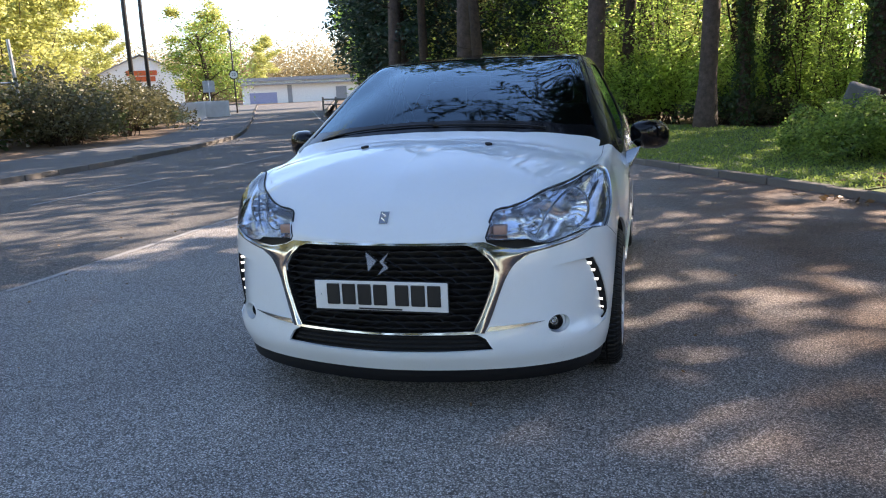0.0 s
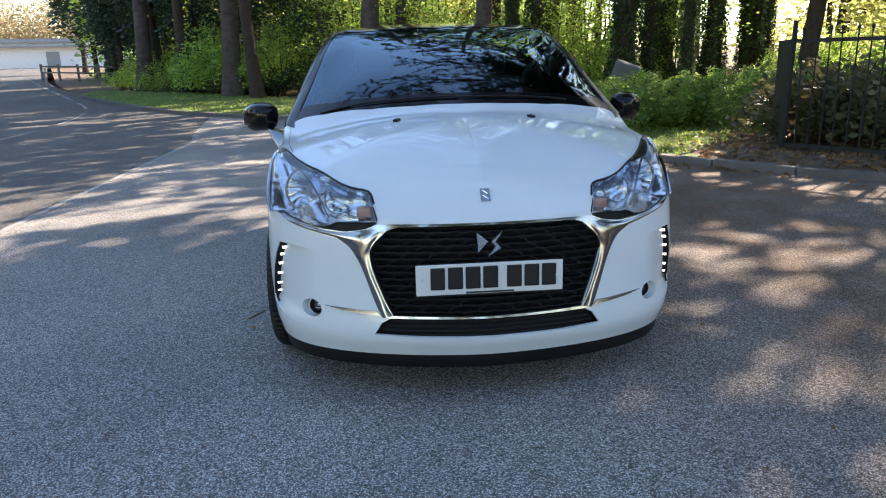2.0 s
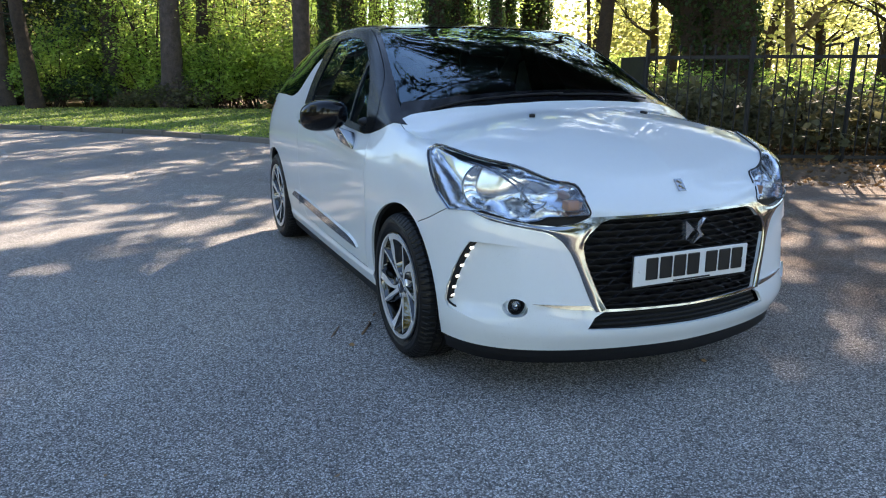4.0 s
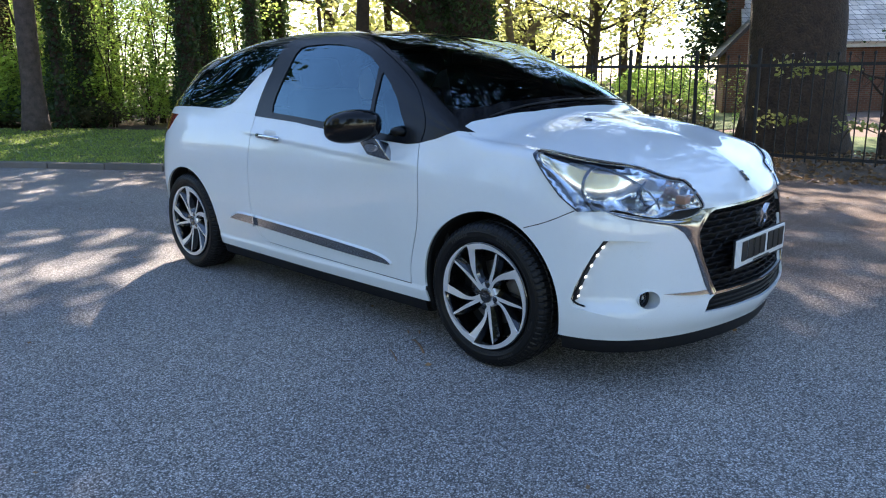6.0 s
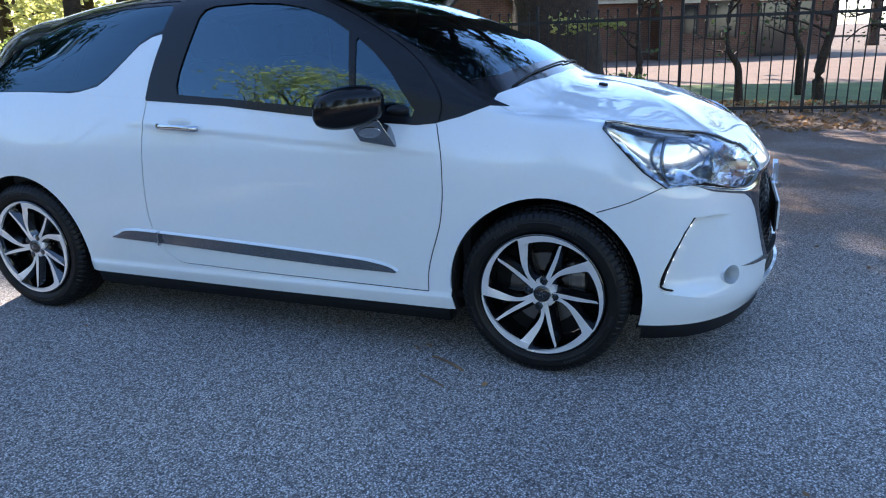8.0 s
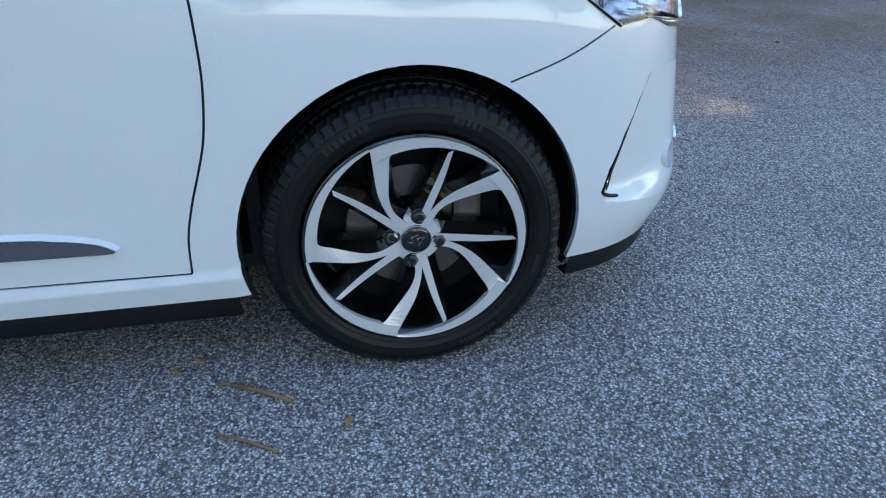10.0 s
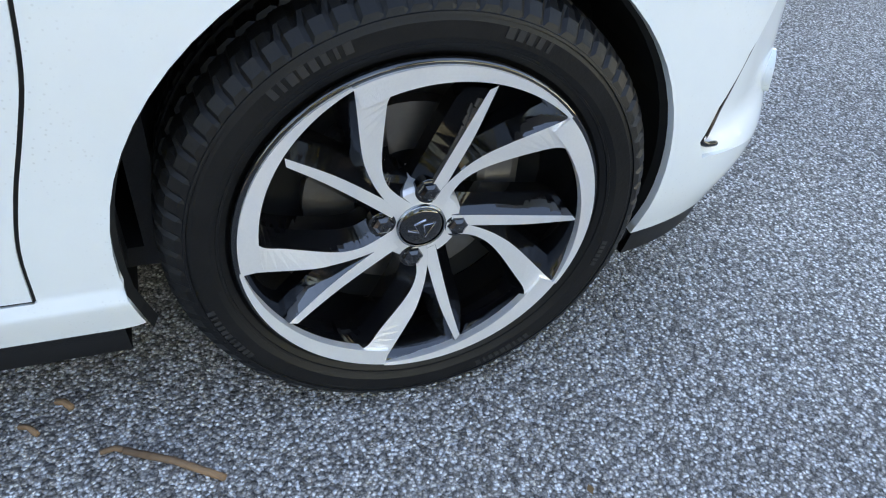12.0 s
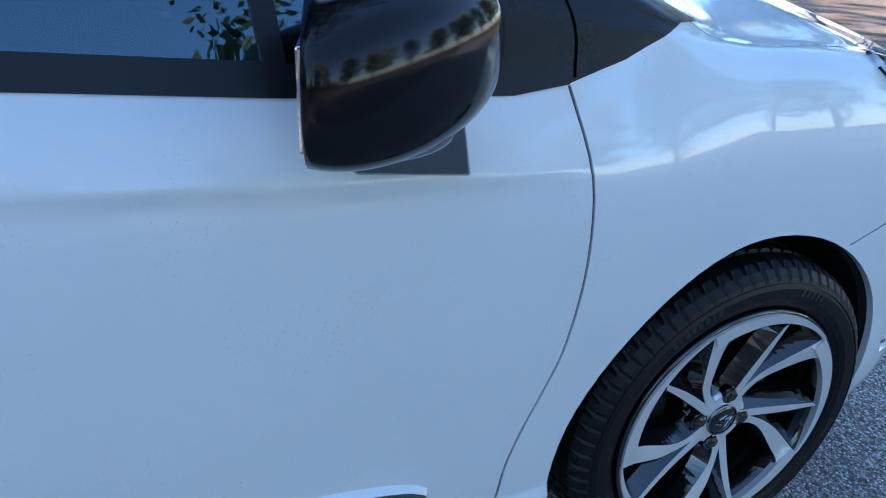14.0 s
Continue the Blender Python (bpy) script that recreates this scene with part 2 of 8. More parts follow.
M_PAINT = mat("worn_road_paint", (0.27, 0.27, 0.265), 0.85, vary=0.5, size=5, fine=80, bump=0.001)
M_BARK = mat("pine_bark", (0.095, 0.068, 0.055), 0.95, vary=0.5, size=9, fine=38, bump=0.03)
M_BARK_PALE = mat("pale_bark", (0.22, 0.17, 0.13), 0.95, vary=0.4, size=8, fine=32, bump=0.02)
M_BARK_DARK = mat("dark_bark", (0.054, 0.035, 0.022), 0.95, vary=0.5, size=8, fine=32, bump=0.035)
M_LEAF = leaf_material("spring_leaves", (0.041, 0.083, 0.019), (0.342, 0.460, 0.083), 0.65)
M_LEAF_YELLOW = leaf_material("yellow_spring_leaves", (0.135, 0.14, 0.04), (0.42, 0.42, 0.12), 0.55)
M_LEAF_PALE = leaf_material("pale_budding_twigs", (0.13, 0.10, 0.05), (0.33, 0.26, 0.12), 0.4)
M_IVY = leaf_material("ivy_leaves", (0.018, 0.038, 0.012), (0.055, 0.095, 0.025), 0.3)
M_NEEDLE = leaf_material("pine_needles", (0.012, 0.028, 0.016), (0.03, 0.06, 0.03), 0.2)
M_BRAMBLE = leaf_material("bramble_leaves", (0.045, 0.05, 0.022), (0.13, 0.12, 0.05), 0.3)
M_HEDGE = leaf_material("hedge_leaves", (0.032, 0.07, 0.015), (0.23, 0.33, 0.06), 0.42)
M_GRASS = leaf_material("grass_blades", (0.09, 0.14, 0.025), (0.24, 0.31, 0.06), 0.5)
M_IRON = mat("black_iron", (0.009, 0.0088, 0.0085), 0.6, vary=0.3, size=8, fine=70, bump=0.001)


# ---- ground, road, lawn, kerbs ----
def sheet(name, outline, z, material, step=1.0, label="", category=""):
    """A flat piece of land inside an outline, laid on the slope."""
    pts = [Vector(p) for p in outline]
    xs, ys = [p.x for p in pts], [p.y for p in pts]
    inner = [Vector((x, y)) for x in np.arange(min(xs), max(xs), step) for y in np.arange(min(ys), max(ys), step)]
    n = len(pts)
    from_geo = cdt(pts + inner, [(i, (i + 1) % n) for i in range(n)], [list(range(n))])
    verts, faces = from_geo
    level = z if callable(z) else (lambda x, y: z)
    return tagged(mesh_ob(name, [(v.x, v.y, level(v.x, v.y) + ground_z(v.x, v.y)) for v in verts], faces, material, smooth=True), label, category, kind="structure")


def cdt(points, edges, faces):
    from_api = delaunay(points, edges, faces, 1, 1e-5)
    return from_api[0], from_api[2]


def offset_line(line, d):
    """A line moved to its left by d."""
    out = []
    for i, p in enumerate(line):
        a, b = line[max(i - 1, 0)], line[min(i + 1, len(line) - 1)]
        t = (np.array(b) - np.array(a)) / (np.linalg.norm(np.array(b) - np.array(a)) + 1e-9)
        out.append(np.array(p) + d * np.array([-t[1], t[0]]))
    return out


def kerb_stones(name, line, wide, high, label):
    """A row of kerb stones along a line, each one its own piece."""
    owner = thing(name, label, "kerb", kind="structure")
    length = [0.0]
    for a, b in zip(line, line[1:]):
        length.append(length[-1] + float(np.linalg.norm(np.array(b) - np.array(a))))
    bm = bmesh.new()
    box(bm, -0.45, 0.45, 0, wide, -0.1, high, 0.012)
    me = bpy.data.meshes.new("kerb_stone")
    bm.to_mesh(me)
    bm.free()
    me.materials.append(M_KERB)
    xs, ys = [p[0] for p in line], [p[1] for p in line]
    for s in np.arange(0.45, length[-1], 0.915):
        x, y = np.interp(s, length, xs), np.interp(s, length, ys)
        x2, y2 = np.interp(s + 0.2, length, xs), np.interp(s + 0.2, length, ys)
        x1, y1 = np.interp(s - 0.2, length, xs), np.interp(s - 0.2, length, ys)
        turn = math.degrees(math.atan2(y2 - y1, x2 - x1))
        shared("kerb_stone", me, owner, pose(x, y, ground_z(x, y) + rng.normal() * 0.004, 0, 0, turn + rng.normal() * 0.5))
    return owner


# The edge of the lawn, from beside the fence round to along the road; and the far side of the road.
KERB_NEAR = spline([(5.6, 2.5), (4.35, 3.2), (3.25, 4.55), (2.6, 5.6), (2.0, 6.6), (1.4, 7.65), (0.6, 9.0), (-0.3, 10.3), (-1.5, 11.7), (-2.9, 12.9), (-4.8, 14.4), (-6.8, 17.0), (-10.4, 22.7), (-15.2, 32.0), (-22, 48), (-32, 72)], 6)
KERB_FAR = spline([(-9.0, -30), (-9.3, -10), (-9.6, 2), (-10.1, 8.0), (-10.5, 11.6), (-11.0, 15.2), (-12.4, 19.2), (-17.6, 29), (-24.5, 41.5), (-38, 66)], 6)
tagged(mesh_ob("ground", [(sx * 900, sy * 900, -0.12) for sx, sy in ((-1, -1), (1, -1), (1, 1), (-1, 1))], [(0, 1, 2, 3)], M_EARTH), "bare brown earth and fields reaching to the horizon", "ground", kind="structure")
sheet("woodland_floor", [(5.6, 3.1)] + [tuple(p + np.array([0.3, 0.5])) for p in KERB_NEAR[4:]] + [(60, 90), (75, -25), (6.2, -25)], -0.05, M_EARTH, 2.0, "brown leaf litter under the trees", "ground")
near, far = [tuple(p) for p in KERB_NEAR], [tuple(p) for p in KERB_FAR]
split = [(-3.4, -30), (-3.4, 0), (-3.4, 9.0), (-3.7, 10.4), (-4.1, 13.85)]
road_near = [p for p in near if p[0] < -4.15]
sheet("road", split + road_near + far[::-1], 0.0, M_ROAD, 1.5, "worn dark asphalt road with pale streaks", "road")
sheet("forecourt", [(7.0, -30), (7.0, -6), (6.6, 0.0), (6.2, 2.2)] + [p for p in near if p[0] >= -4.05] + split[::-1], 0.0, M_ASPHALT, 1.0, "grey asphalt forecourt of rolled stone chippings", "asphalt")
lawn_far = [(-10.4, 25.0), (-6.5, 22.3), (-3.5, 18.8), (-0.5, 17.6), (2.2, 16.2), (4.5, 13.5), (8.5, 12.0), (9.0, 7.4), (6.3, 7.2), (5.0, 6.6), (4.0, 5.7)]
lawn_near = [tuple(q) for q in offset_line(KERB_NEAR, -0.115)]
LAWN = [p for p in lawn_near if 4.9 < p[1] < 23] + lawn_far
sheet("lawn", LAWN, 0.075, M_LAWN, 0.8, "mown green lawn striped with tree shade", "lawn")
BANK_FOOT = spline([(2.95, 4.85), (3.35, 4.35), (4.4, 3.1), (5.3, 2.35), (5.9, 1.3), (6.15, 0.0), (6.5, -3.0), (6.9, -6.0), (7.2, -12.0)], 4)


def bank_z(x, y):
    """The earth rises a hand's breadth from the forecourt to the railings."""
    d = min(math.hypot(x - p[0], y - p[1]) for p in BANK_FOOT)
    t = min(1.0, max(0.0, (d - 0.1) / 0.75))
    return -0.008 + 0.112 * t * t * (3 - 2 * t) + 0.012 * noise.noise(Vector((x * 2.3, y * 2.3, 0)))


sheet("earth_bank", [tuple(p) for p in BANK_FOOT] + [(10.0, -12.0), (9.3, -6.6), (8.7, -4.3), (8.3, -1.9), (8.0, 0.4), (7.7, 2.8), (6.9, 5.0), (6.6, 7.0), (5.0, 6.65), (3.9, 5.7)], bank_z, M_EARTH, 0.25, "brown earth strewn with dead leaves before the railings", "earth")
# Where the lawn ends at the trees its edge slopes down to the earth.
slope_top = [(3.1, 5.2), (3.45, 5.4), (4.0, 5.75), (4.5, 6.2), (5.0, 6.65), (5.6, 6.95), (6.4, 7.25)]
slope_v = [(q[0], q[1], 0.079) for q in offset_line(slope_top, 0.06)] + [(q[0], q[1], 0.03) for q in offset_line(slope_top, -0.55)]
tagged(mesh_ob("lawn_edge", slope_v, [(k, k + 7, k + 8, k + 1) for k in range(6)], M_LAWN, smooth=True), "thin grass slope at the end of the lawn", "earth", kind="structure")
kerb_stones("kerb_near", [tuple(p) for p in KERB_NEAR[::-1] if p[1] > 2.9], 0.12, 0.085, "low worn concrete kerb edging the lawn")
kerb_stones("kerb_far", [p for p in far if p[1] > -6], 0.13, 0.11, "grey concrete kerb along the pavement")
sheet("pavement", [tuple(q) for q in offset_line(KERB_FAR, 0.13)] + [(-43, 66), (-29, 43), (-21, 30), (-15.5, 19.5), (-14.0, 15.5), (-13.5, 8), (-13, -30)], 0.095, M_PAVE, 1.5, "grey asphalt pavement beside the road", "pavement")

sheet("far_land", [(-13.1, -30), (-13.6, 8), (-14.1, 15.5), (-15.6, 19.5), (-21.1, 30), (-29.1, 43), (-43.1, 66), (-38, 66.1), (-32, 72.2), (60, 90.3), (80, 150), (-140, 150), (-140, -30)], -0.02, M_EARTH, 4.0, "rough brown earth rising beyond the pavement", "ground")


def dashes(name, line, wide, on, off, label):
    """Worn paint along a line, dash by dash."""
    owner = thing(name, label, "road marking", kind="structure")
    length = [0.0]
    for a, b in zip(line, line[1:]):
        length.append(length[-1] + float(np.linalg.norm(np.array(b) - np.array(a))))
    xs, ys = [p[0] for p in line], [p[1] for p in line]
    s = 0.0
    while s + on < length[-1]:
        rows = [(np.interp(s + k * on / 4, length, xs), np.interp(s + k * on / 4, length, ys)) for k in range(5)]
        a, b = offset_line(rows, wide / 2), offset_line(rows, -wide / 2)
        v = [(q[0], q[1], ground_z(q[0], q[1]) + 0.004) for q in a + b]
        mesh_ob("paint_dash", v, [(k, k + 5, k + 6, k + 1) for k in range(4)], M_PAINT, owner)
        s += on + off
    return owner


dashes("edge_line", [(-3.35, -8), (-3.35, 0.0), (-3.35, 9.0), (-3.55, 10.2)], 0.06, 0.75, 0.12, "worn broken white line along the mouth of the road")
dashes("centre_line", spline([(-6.9, -8), (-7.0, 4), (-7.1, 8), (-7.1, 13), (-8.0, 17), (-10.4, 22), (-15, 31), (-22, 45)], 6), 0.07, 3.0, 1.2, "thin worn white line along the middle of the road")


# ---- the car: one smooth skin, cut into panels along their true edges ----
def glass(name, tint, gloss=(0.95, 0.97, 1.0), ior=1.5):
    """A thin pane: tinted light passes straight through, the rest is mirrored."""
    m, n, l, p = nodes_of(name)
    n.remove(p)
    t, g, f, mx = n.new("ShaderNodeBsdfTransparent"), n.new("ShaderNodeBsdfGlossy"), n.new("ShaderNodeFresnel"), n.new("ShaderNodeMixShader")
    t.inputs["Color"].default_value = (*tint, 1)
    g.inputs["Color"].default_value, g.inputs["Roughness"].default_value = (*gloss, 1), 0.01
    f.inputs["IOR"].default_value = ior
    l.new(f.outputs["Fac"], mx.inputs["Fac"])
    l.new(t.outputs["BSDF"], mx.inputs[1])
    l.new(g.outputs["BSDF"], mx.inputs[2])
    l.new(mx.outputs["Shader"], n["Material Output"].inputs["Surface"])
    return m


M_WHITE = mat("white_paint", (0.70, 0.735, 0.75), 0.4, vary=0.02, size=3, fine=40, coat=1.0)


def add_specks(m, per_metre, amount, colour):
    """Fine specks of road dirt over a surface."""
    n, l = m.node_tree.nodes, m.node_tree.links
    p = n["Principled BSDF"]
    was = p.inputs["Base Color"].links[0].from_socket
    tc, v, patch = n.new("ShaderNodeTexCoord"), n.new("ShaderNodeTexVoronoi"), n.new("ShaderNodeTexNoise")
    v.inputs["Scale"].default_value, patch.inputs["Scale"].default_value, patch.inputs["Detail"].default_value = per_metre, 7.0, 5
    l.new(tc.outputs["Object"], v.inputs["Vector"])
    l.new(tc.outputs["Object"], patch.inputs["Vector"])
    dot = ramp(n, [(0.10, (1, 1, 1)), (0.22, (0, 0, 0))])
    l.new(v.outputs["Distance"], dot.inputs["Fac"])
    where = ramp(n, [(0.45, (0, 0, 0)), (0.75, (amount, amount, amount))])
    l.new(patch.outputs["Fac"], where.inputs["Fac"])
    mul, mix = n.new("ShaderNodeMath"), n.new("ShaderNodeMix")
    mul.operation, mix.data_type = "MULTIPLY", "RGBA"
    l.new(dot.outputs["Color"], mul.inputs[0])
    l.new(where.outputs["Color"], mul.inputs[1])
    l.new(mul.outputs[0], mix.inputs[0])
    l.new(was, mix.inputs[6])
    mix.inputs[7].default_value = (*colour, 1)
    l.new(mix.outputs[2], p.inputs["Base Color"])


add_specks(M_WHITE, 150, 0.38, (0.20, 0.17, 0.14))
M_BLACK = mat("gloss_black_paint", (0.006, 0.006, 0.007), 0.1, vary=0.1, spec=0.3)
M_SATIN = mat("satin_black_trim", (0.008, 0.0085, 0.010), 0.24, vary=0.15, fine=300, spec=0.28)
M_PLASTIC = mat("black_plastic", (0.009, 0.009, 0.010), 0.55, vary=0.2, fine=300, bump=0.0004, spec=0.3)
M_VOID = mat("black_liner", (0.006, 0.006, 0.006), 0.9, vary=0.2)
M_CHROME = mat("chrome", (0.60, 0.61, 0.63), 0.06, 1.0, vary=0.02)
M_CHROME_BAND = mat("smoky_chrome", (0.36, 0.365, 0.38), 0.1, 1.0, vary=0.03)
M_CHROME_DARK = mat("dark_satin_chrome", (0.34, 0.345, 0.35), 0.16, 1.0, vary=0.04)
M_ALLOY = mat("machined_alloy", (0.86, 0.84, 0.82), 0.32, 0.6, vary=0.05, fine=400, bump=0.0002)
M_ALLOY_BLACK = mat("gloss_black_alloy", (0.004, 0.004, 0.0045), 0.06, vary=0.1, coat=1.0)
M_RUBBER = mat("tyre_rubber", (0.0055, 0.0053, 0.0053), 0.45, vary=0.35, size=22, fine=250, bump=0.0004, spec=0.26)
M_RUBBER_MARK = mat("tyre_raised_marking", (0.016, 0.0155, 0.015), 0.45, vary=0.2)
M_STEEL = mat("brake_steel", (0.16, 0.15, 0.14), 0.38, 0.8, vary=0.2)
M_SEAT = mat("dark_seat_cloth", (0.016, 0.016, 0.018), 0.85, vary=0.3, fine=300, bump=0.001)
M_LENS = glass("clear_lens", (0.96, 0.97, 0.98), ior=1.4)
M_GLASS = glass("green_tinted_glass", (0.50, 0.55, 0.54), (0.66, 0.86, 1.0), ior=1.9)
M_GLASS_SIDE = glass("side_window_glass", (0.46, 0.52, 0.54), (0.58, 0.84, 1.0), ior=2.1)
M_GLASS_DARK = glass("dark_privacy_glass", (0.05, 0.055, 0.06), (0.58, 0.84, 1.0), ior=1.75)
M_PLATE = mat("plate_white", (0.72, 0.72, 0.70), 0.35, vary=0.02)
M_PLATE_INK = mat("plate_black", (0.012, 0.012, 0.012), 0.4)
M_AMBER = mat("amber_lens", (0.55, 0.30, 0.20), 0.15, vary=0.1, coat=0.5)
M_RED = mat("red_tail_lens", (0.16, 0.008, 0.012), 0.1, vary=0.1, coat=1.0)
m_led, n_led, l_led, p_led = nodes_of("lit_led")
p_led.inputs["Base Color"].default_value, p_led.inputs["Emission Color"].default_value = (0.9, 0.9, 0.85, 1), (1.0, 0.93, 0.78, 1)
p_led.inputs["Emission Strength"].default_value = 1.0
M_LED = m_led


def ease(a, b, v):
    t = min(1.0, max(0.0, (v - a) / (b - a)))
    return t * t * (3 - 2 * t)


def curve_of(points):
    """A smooth function through (a, value) points."""
    xs = [p[0] for p in points]
    dense = np.array(spline([(p[0], p[1]) for p in points], 12))
    return lambda v: float(np.interp(v, dense[:, 0], dense[:, 1]))


AXLE = 2.46
# Levels of the lower body: height at nose, front corner, y=0, 1.2, 2.4, rear corner, tail; half width at y=0, 1.2, 2.4; nose y; tail y.
LEVELS = [
    (0.205, 0.205, 0.205, 0.205, 0.215, 0.25, 0.26, 0.806, 0.815, 0.815, -0.775, 3.03),
    (0.285, 0.285, 0.285, 0.270, 0.290, 0.33, 0.34, 0.822, 0.836, 0.832, -0.812, 3.08),
    (0.40, 0.40, 0.41, 0.40, 0.41, 0.44, 0.45, 0.832, 0.852, 0.850, -0.792, 3.10),
    (0.56, 0.57, 0.60, 0.60, 0.60, 0.62, 0.62, 0.832, 0.861, 0.860, -0.770, 3.09),
    (0.675, 0.70, 0.775, 0.80, 0.80, 0.80, 0.80, 0.820, 0.858, 0.852, -0.752, 3.04),
    (0.712, 0.812, 0.898, 0.975, 1.01, 0.99, 0.97, 0.783, 0.812, 0.790, -0.735, 2.98),
]
CENTRE = curve_of([(-0.735, 0.712), (-0.705, 0.757), (-0.62, 0.835), (-0.5, 0.895), (-0.35, 0.943), (-0.11, 0.995), (0.0, 1.015), (0.06, 1.045), (0.3, 1.19), (0.6, 1.312), (0.9, 1.395), (1.1, 1.425), (1.4, 1.447), (1.8, 1.44), (2.2, 1.41), (2.55, 1.365), (2.8, 1.30), (2.9, 1.16), (2.95, 1.02), (2.98, 0.97)])
RAIL_X = curve_of([(0.05, 0.77), (0.2, 0.757), (0.3, 0.735), (0.5, 0.692), (0.75, 0.638), (1.0, 0.598), (1.4, 0.59), (1.8, 0.585), (2.2, 0.56), (2.55, 0.52), (2.75, 0.50), (2.98, 0.5)])
RAIL_Z = curve_of([(0.05, 0.935), (0.2, 0.975), (0.3, 1.028), (0.5, 1.142), (0.75, 1.282), (1.0, 1.374), (1.4, 1.398), (1.8, 1.39), (2.2, 1.355), (2.55, 1.29), (2.75, 1.2), (2.98, 0.97)])
FN, FM, RN, RM = 4.4, 1.65, 4.0, 2.5
NF, NS, NR = 64, 168, 44


def skin_levels(i):
    """The level points of station i, from the bottom edge to the centre line."""
    pts = []
    if i < NF:
        a = i / NF
        ph = a * math.pi / 2
        for zf, zc, z0, z1, z2, zrc, zr, w0, w1, w2, f, r in LEVELS:
            x = w0 * math.sin(ph) ** (2 / FM) if a > 0 else 0.0
            y = f * math.cos(ph) ** (2 / FN)
            q = y / f
            z = z0 + (zc - z0) * ease(0.15, 0.72, q) + (zf - zc) * ease(0.72, 1.0, q)
            pts.append((x, y, z))
        yc = -0.25 * (1 - a)
    elif i <= NF + NS:
        y = 2.42 * (i - NF) / NS
        for zf, zc, z0, z1, z2, zrc, zr, w0, w1, w2, f, r in LEVELS:
            k = np.clip((y - 0.0) / 1.2, 0, 2)
            w = np.interp(y, (0, 0.35, 1.2, 2.0, 2.42), (w0, w0 * 0.32 + w1 * 0.68, w1, w1 * 0.4 + w2 * 0.6, w2))
            z = np.interp(y, (0, 0.2, 0.4, 0.8, 1.2, 1.7, 2.42), (z0, z0 * 0.72 + z1 * 0.28, z0 * 0.62 + z1 * 0.38, z0 * 0.3 + z1 * 0.7, z1, z1 * 0.6 + z2 * 0.4, z2))
            swell = ease(0.0, 0.33, y) * (1 - ease(0.5, 1.35, y))
            w += swell * {0.60: 0.013, 0.775: 0.017, 0.898: 0.009}.get(z0, 0.002)
            pts.append((float(w), y, float(z)))
        yc = y
    else:
        a = (i - NF - NS) / NR
        ph = a * math.pi / 2
        for zf, zc, z0, z1, z2, zrc, zr, w0, w1, w2, f, r in LEVELS:
            x = w2 * math.cos(ph) ** (2 / RM) if a < 1 else 0.0
            y = 2.42 + (r - 2.42) * math.sin(ph) ** (2 / RN)
            q = (y - 2.42) / (r - 2.42)
            pts.append((x, y, z2 + (zrc - z2) * ease(0.2, 0.8, q) + (zr - zrc) * ease(0.8, 1, q)))
        yc = 2.42 + (2.98 - 2.42) * a
    bx, by, bz = pts[5]
    zc = CENTRE(yc)
    cab = ease(0.02, 0.24, by) if i <= NF + NS else 1.0
    top = []
    rx, rz = min(RAIL_X(yc), bx * 0.97), max(RAIL_Z(yc), bz + 0.01)
    if i > NF + NS:
        rx = min(rx, bx * 0.93)
    for k, fr in ((6, 0.10), (7, 0.22), (8, 0.48), (9, 0.76), (10, 1.0)):
        side = 1 - (1 - fr) ** 2.1
        nose = (CENTRE(-0.735 + 0.485 * fr) - 0.712) / (CENTRE(-0.25) - 0.712)
        k_nose = (1 - i / NF) ** 1.3 if i < NF else 0.0
        hx, hy, hz = bx * (1 - fr), by + (yc - by) * fr, bz + (zc - bz) * (side + (nose - side) * k_nose)
        if k == 6:
            c = (bx + (rx - bx) * 0.46 + 0.012, by + (yc - by) * 0.3, bz + (rz - bz) * 0.52)
        elif k == 7:
            c = (rx, by + (yc - by) * 0.5, rz)
        else:
            u = {8: 0.36, 9: 0.7, 10: 1.0}[k]
            c = (rx * (1 - u), by + (yc - by) * (0.5 + 0.5 * u), rz + (zc - rz) * (1 - (1 - u) ** 2.5))
        top.append(tuple(h + (q - h) * cab for h, q in zip((hx, hy, hz), c)))
    return pts + top


def smooth_rows(rows, times):
    """Softens the stations lengthwise."""
    for _ in range(times):
        mid = rows.copy()
        mid[1:-1] = rows[1:-1] * 0.5 + (rows[:-2] + rows[2:]) * 0.25
        rows = mid
    return rows


COUNTS = (9, 7, 8, 7, 16, 10, 8, 7, 9, 7)
stations = np.array([skin_levels(i) for i in range(NF + NS + NR + 1)])
stations = smooth_rows(stations, 6)
GRID = []
for st in stations:
    P = [np.array(p) for p in st]
    line = []
    for k, cnt in enumerate(COUNTS):
        p1, p2 = P[k], P[k + 1]
        p0 = P[k - 1] if k else 2 * p1 - p2
        p3 = P[k + 2] if k + 2 < len(P) else p1 * np.array([-1, 1, 1])
        for q in range(cnt):
            t = q / cnt
            line.append(0.5 * (2 * p1 + (p2 - p0) * t + (2 * p0 - 5 * p1 + 4 * p2 - p3) * t * t + (3 * p1 - p0 - 3 * p2 + p3) * t ** 3))
    line.append(P[-1])
    GRID.append(line)
GRID = np.array(GRID)                      # stations x points x 3, on the side of positive x
GRID[:, :, 0] *= -1                        # the driver's side lies at negative x
GI, GJ = GRID.shape[:2]


# A crease along the door below the handle, and a step where the sill begins.
def soft_step(a, b, v):
    t = np.clip((v - a) / (b - a), 0, 1)
    return t * t * (3 - 2 * t)


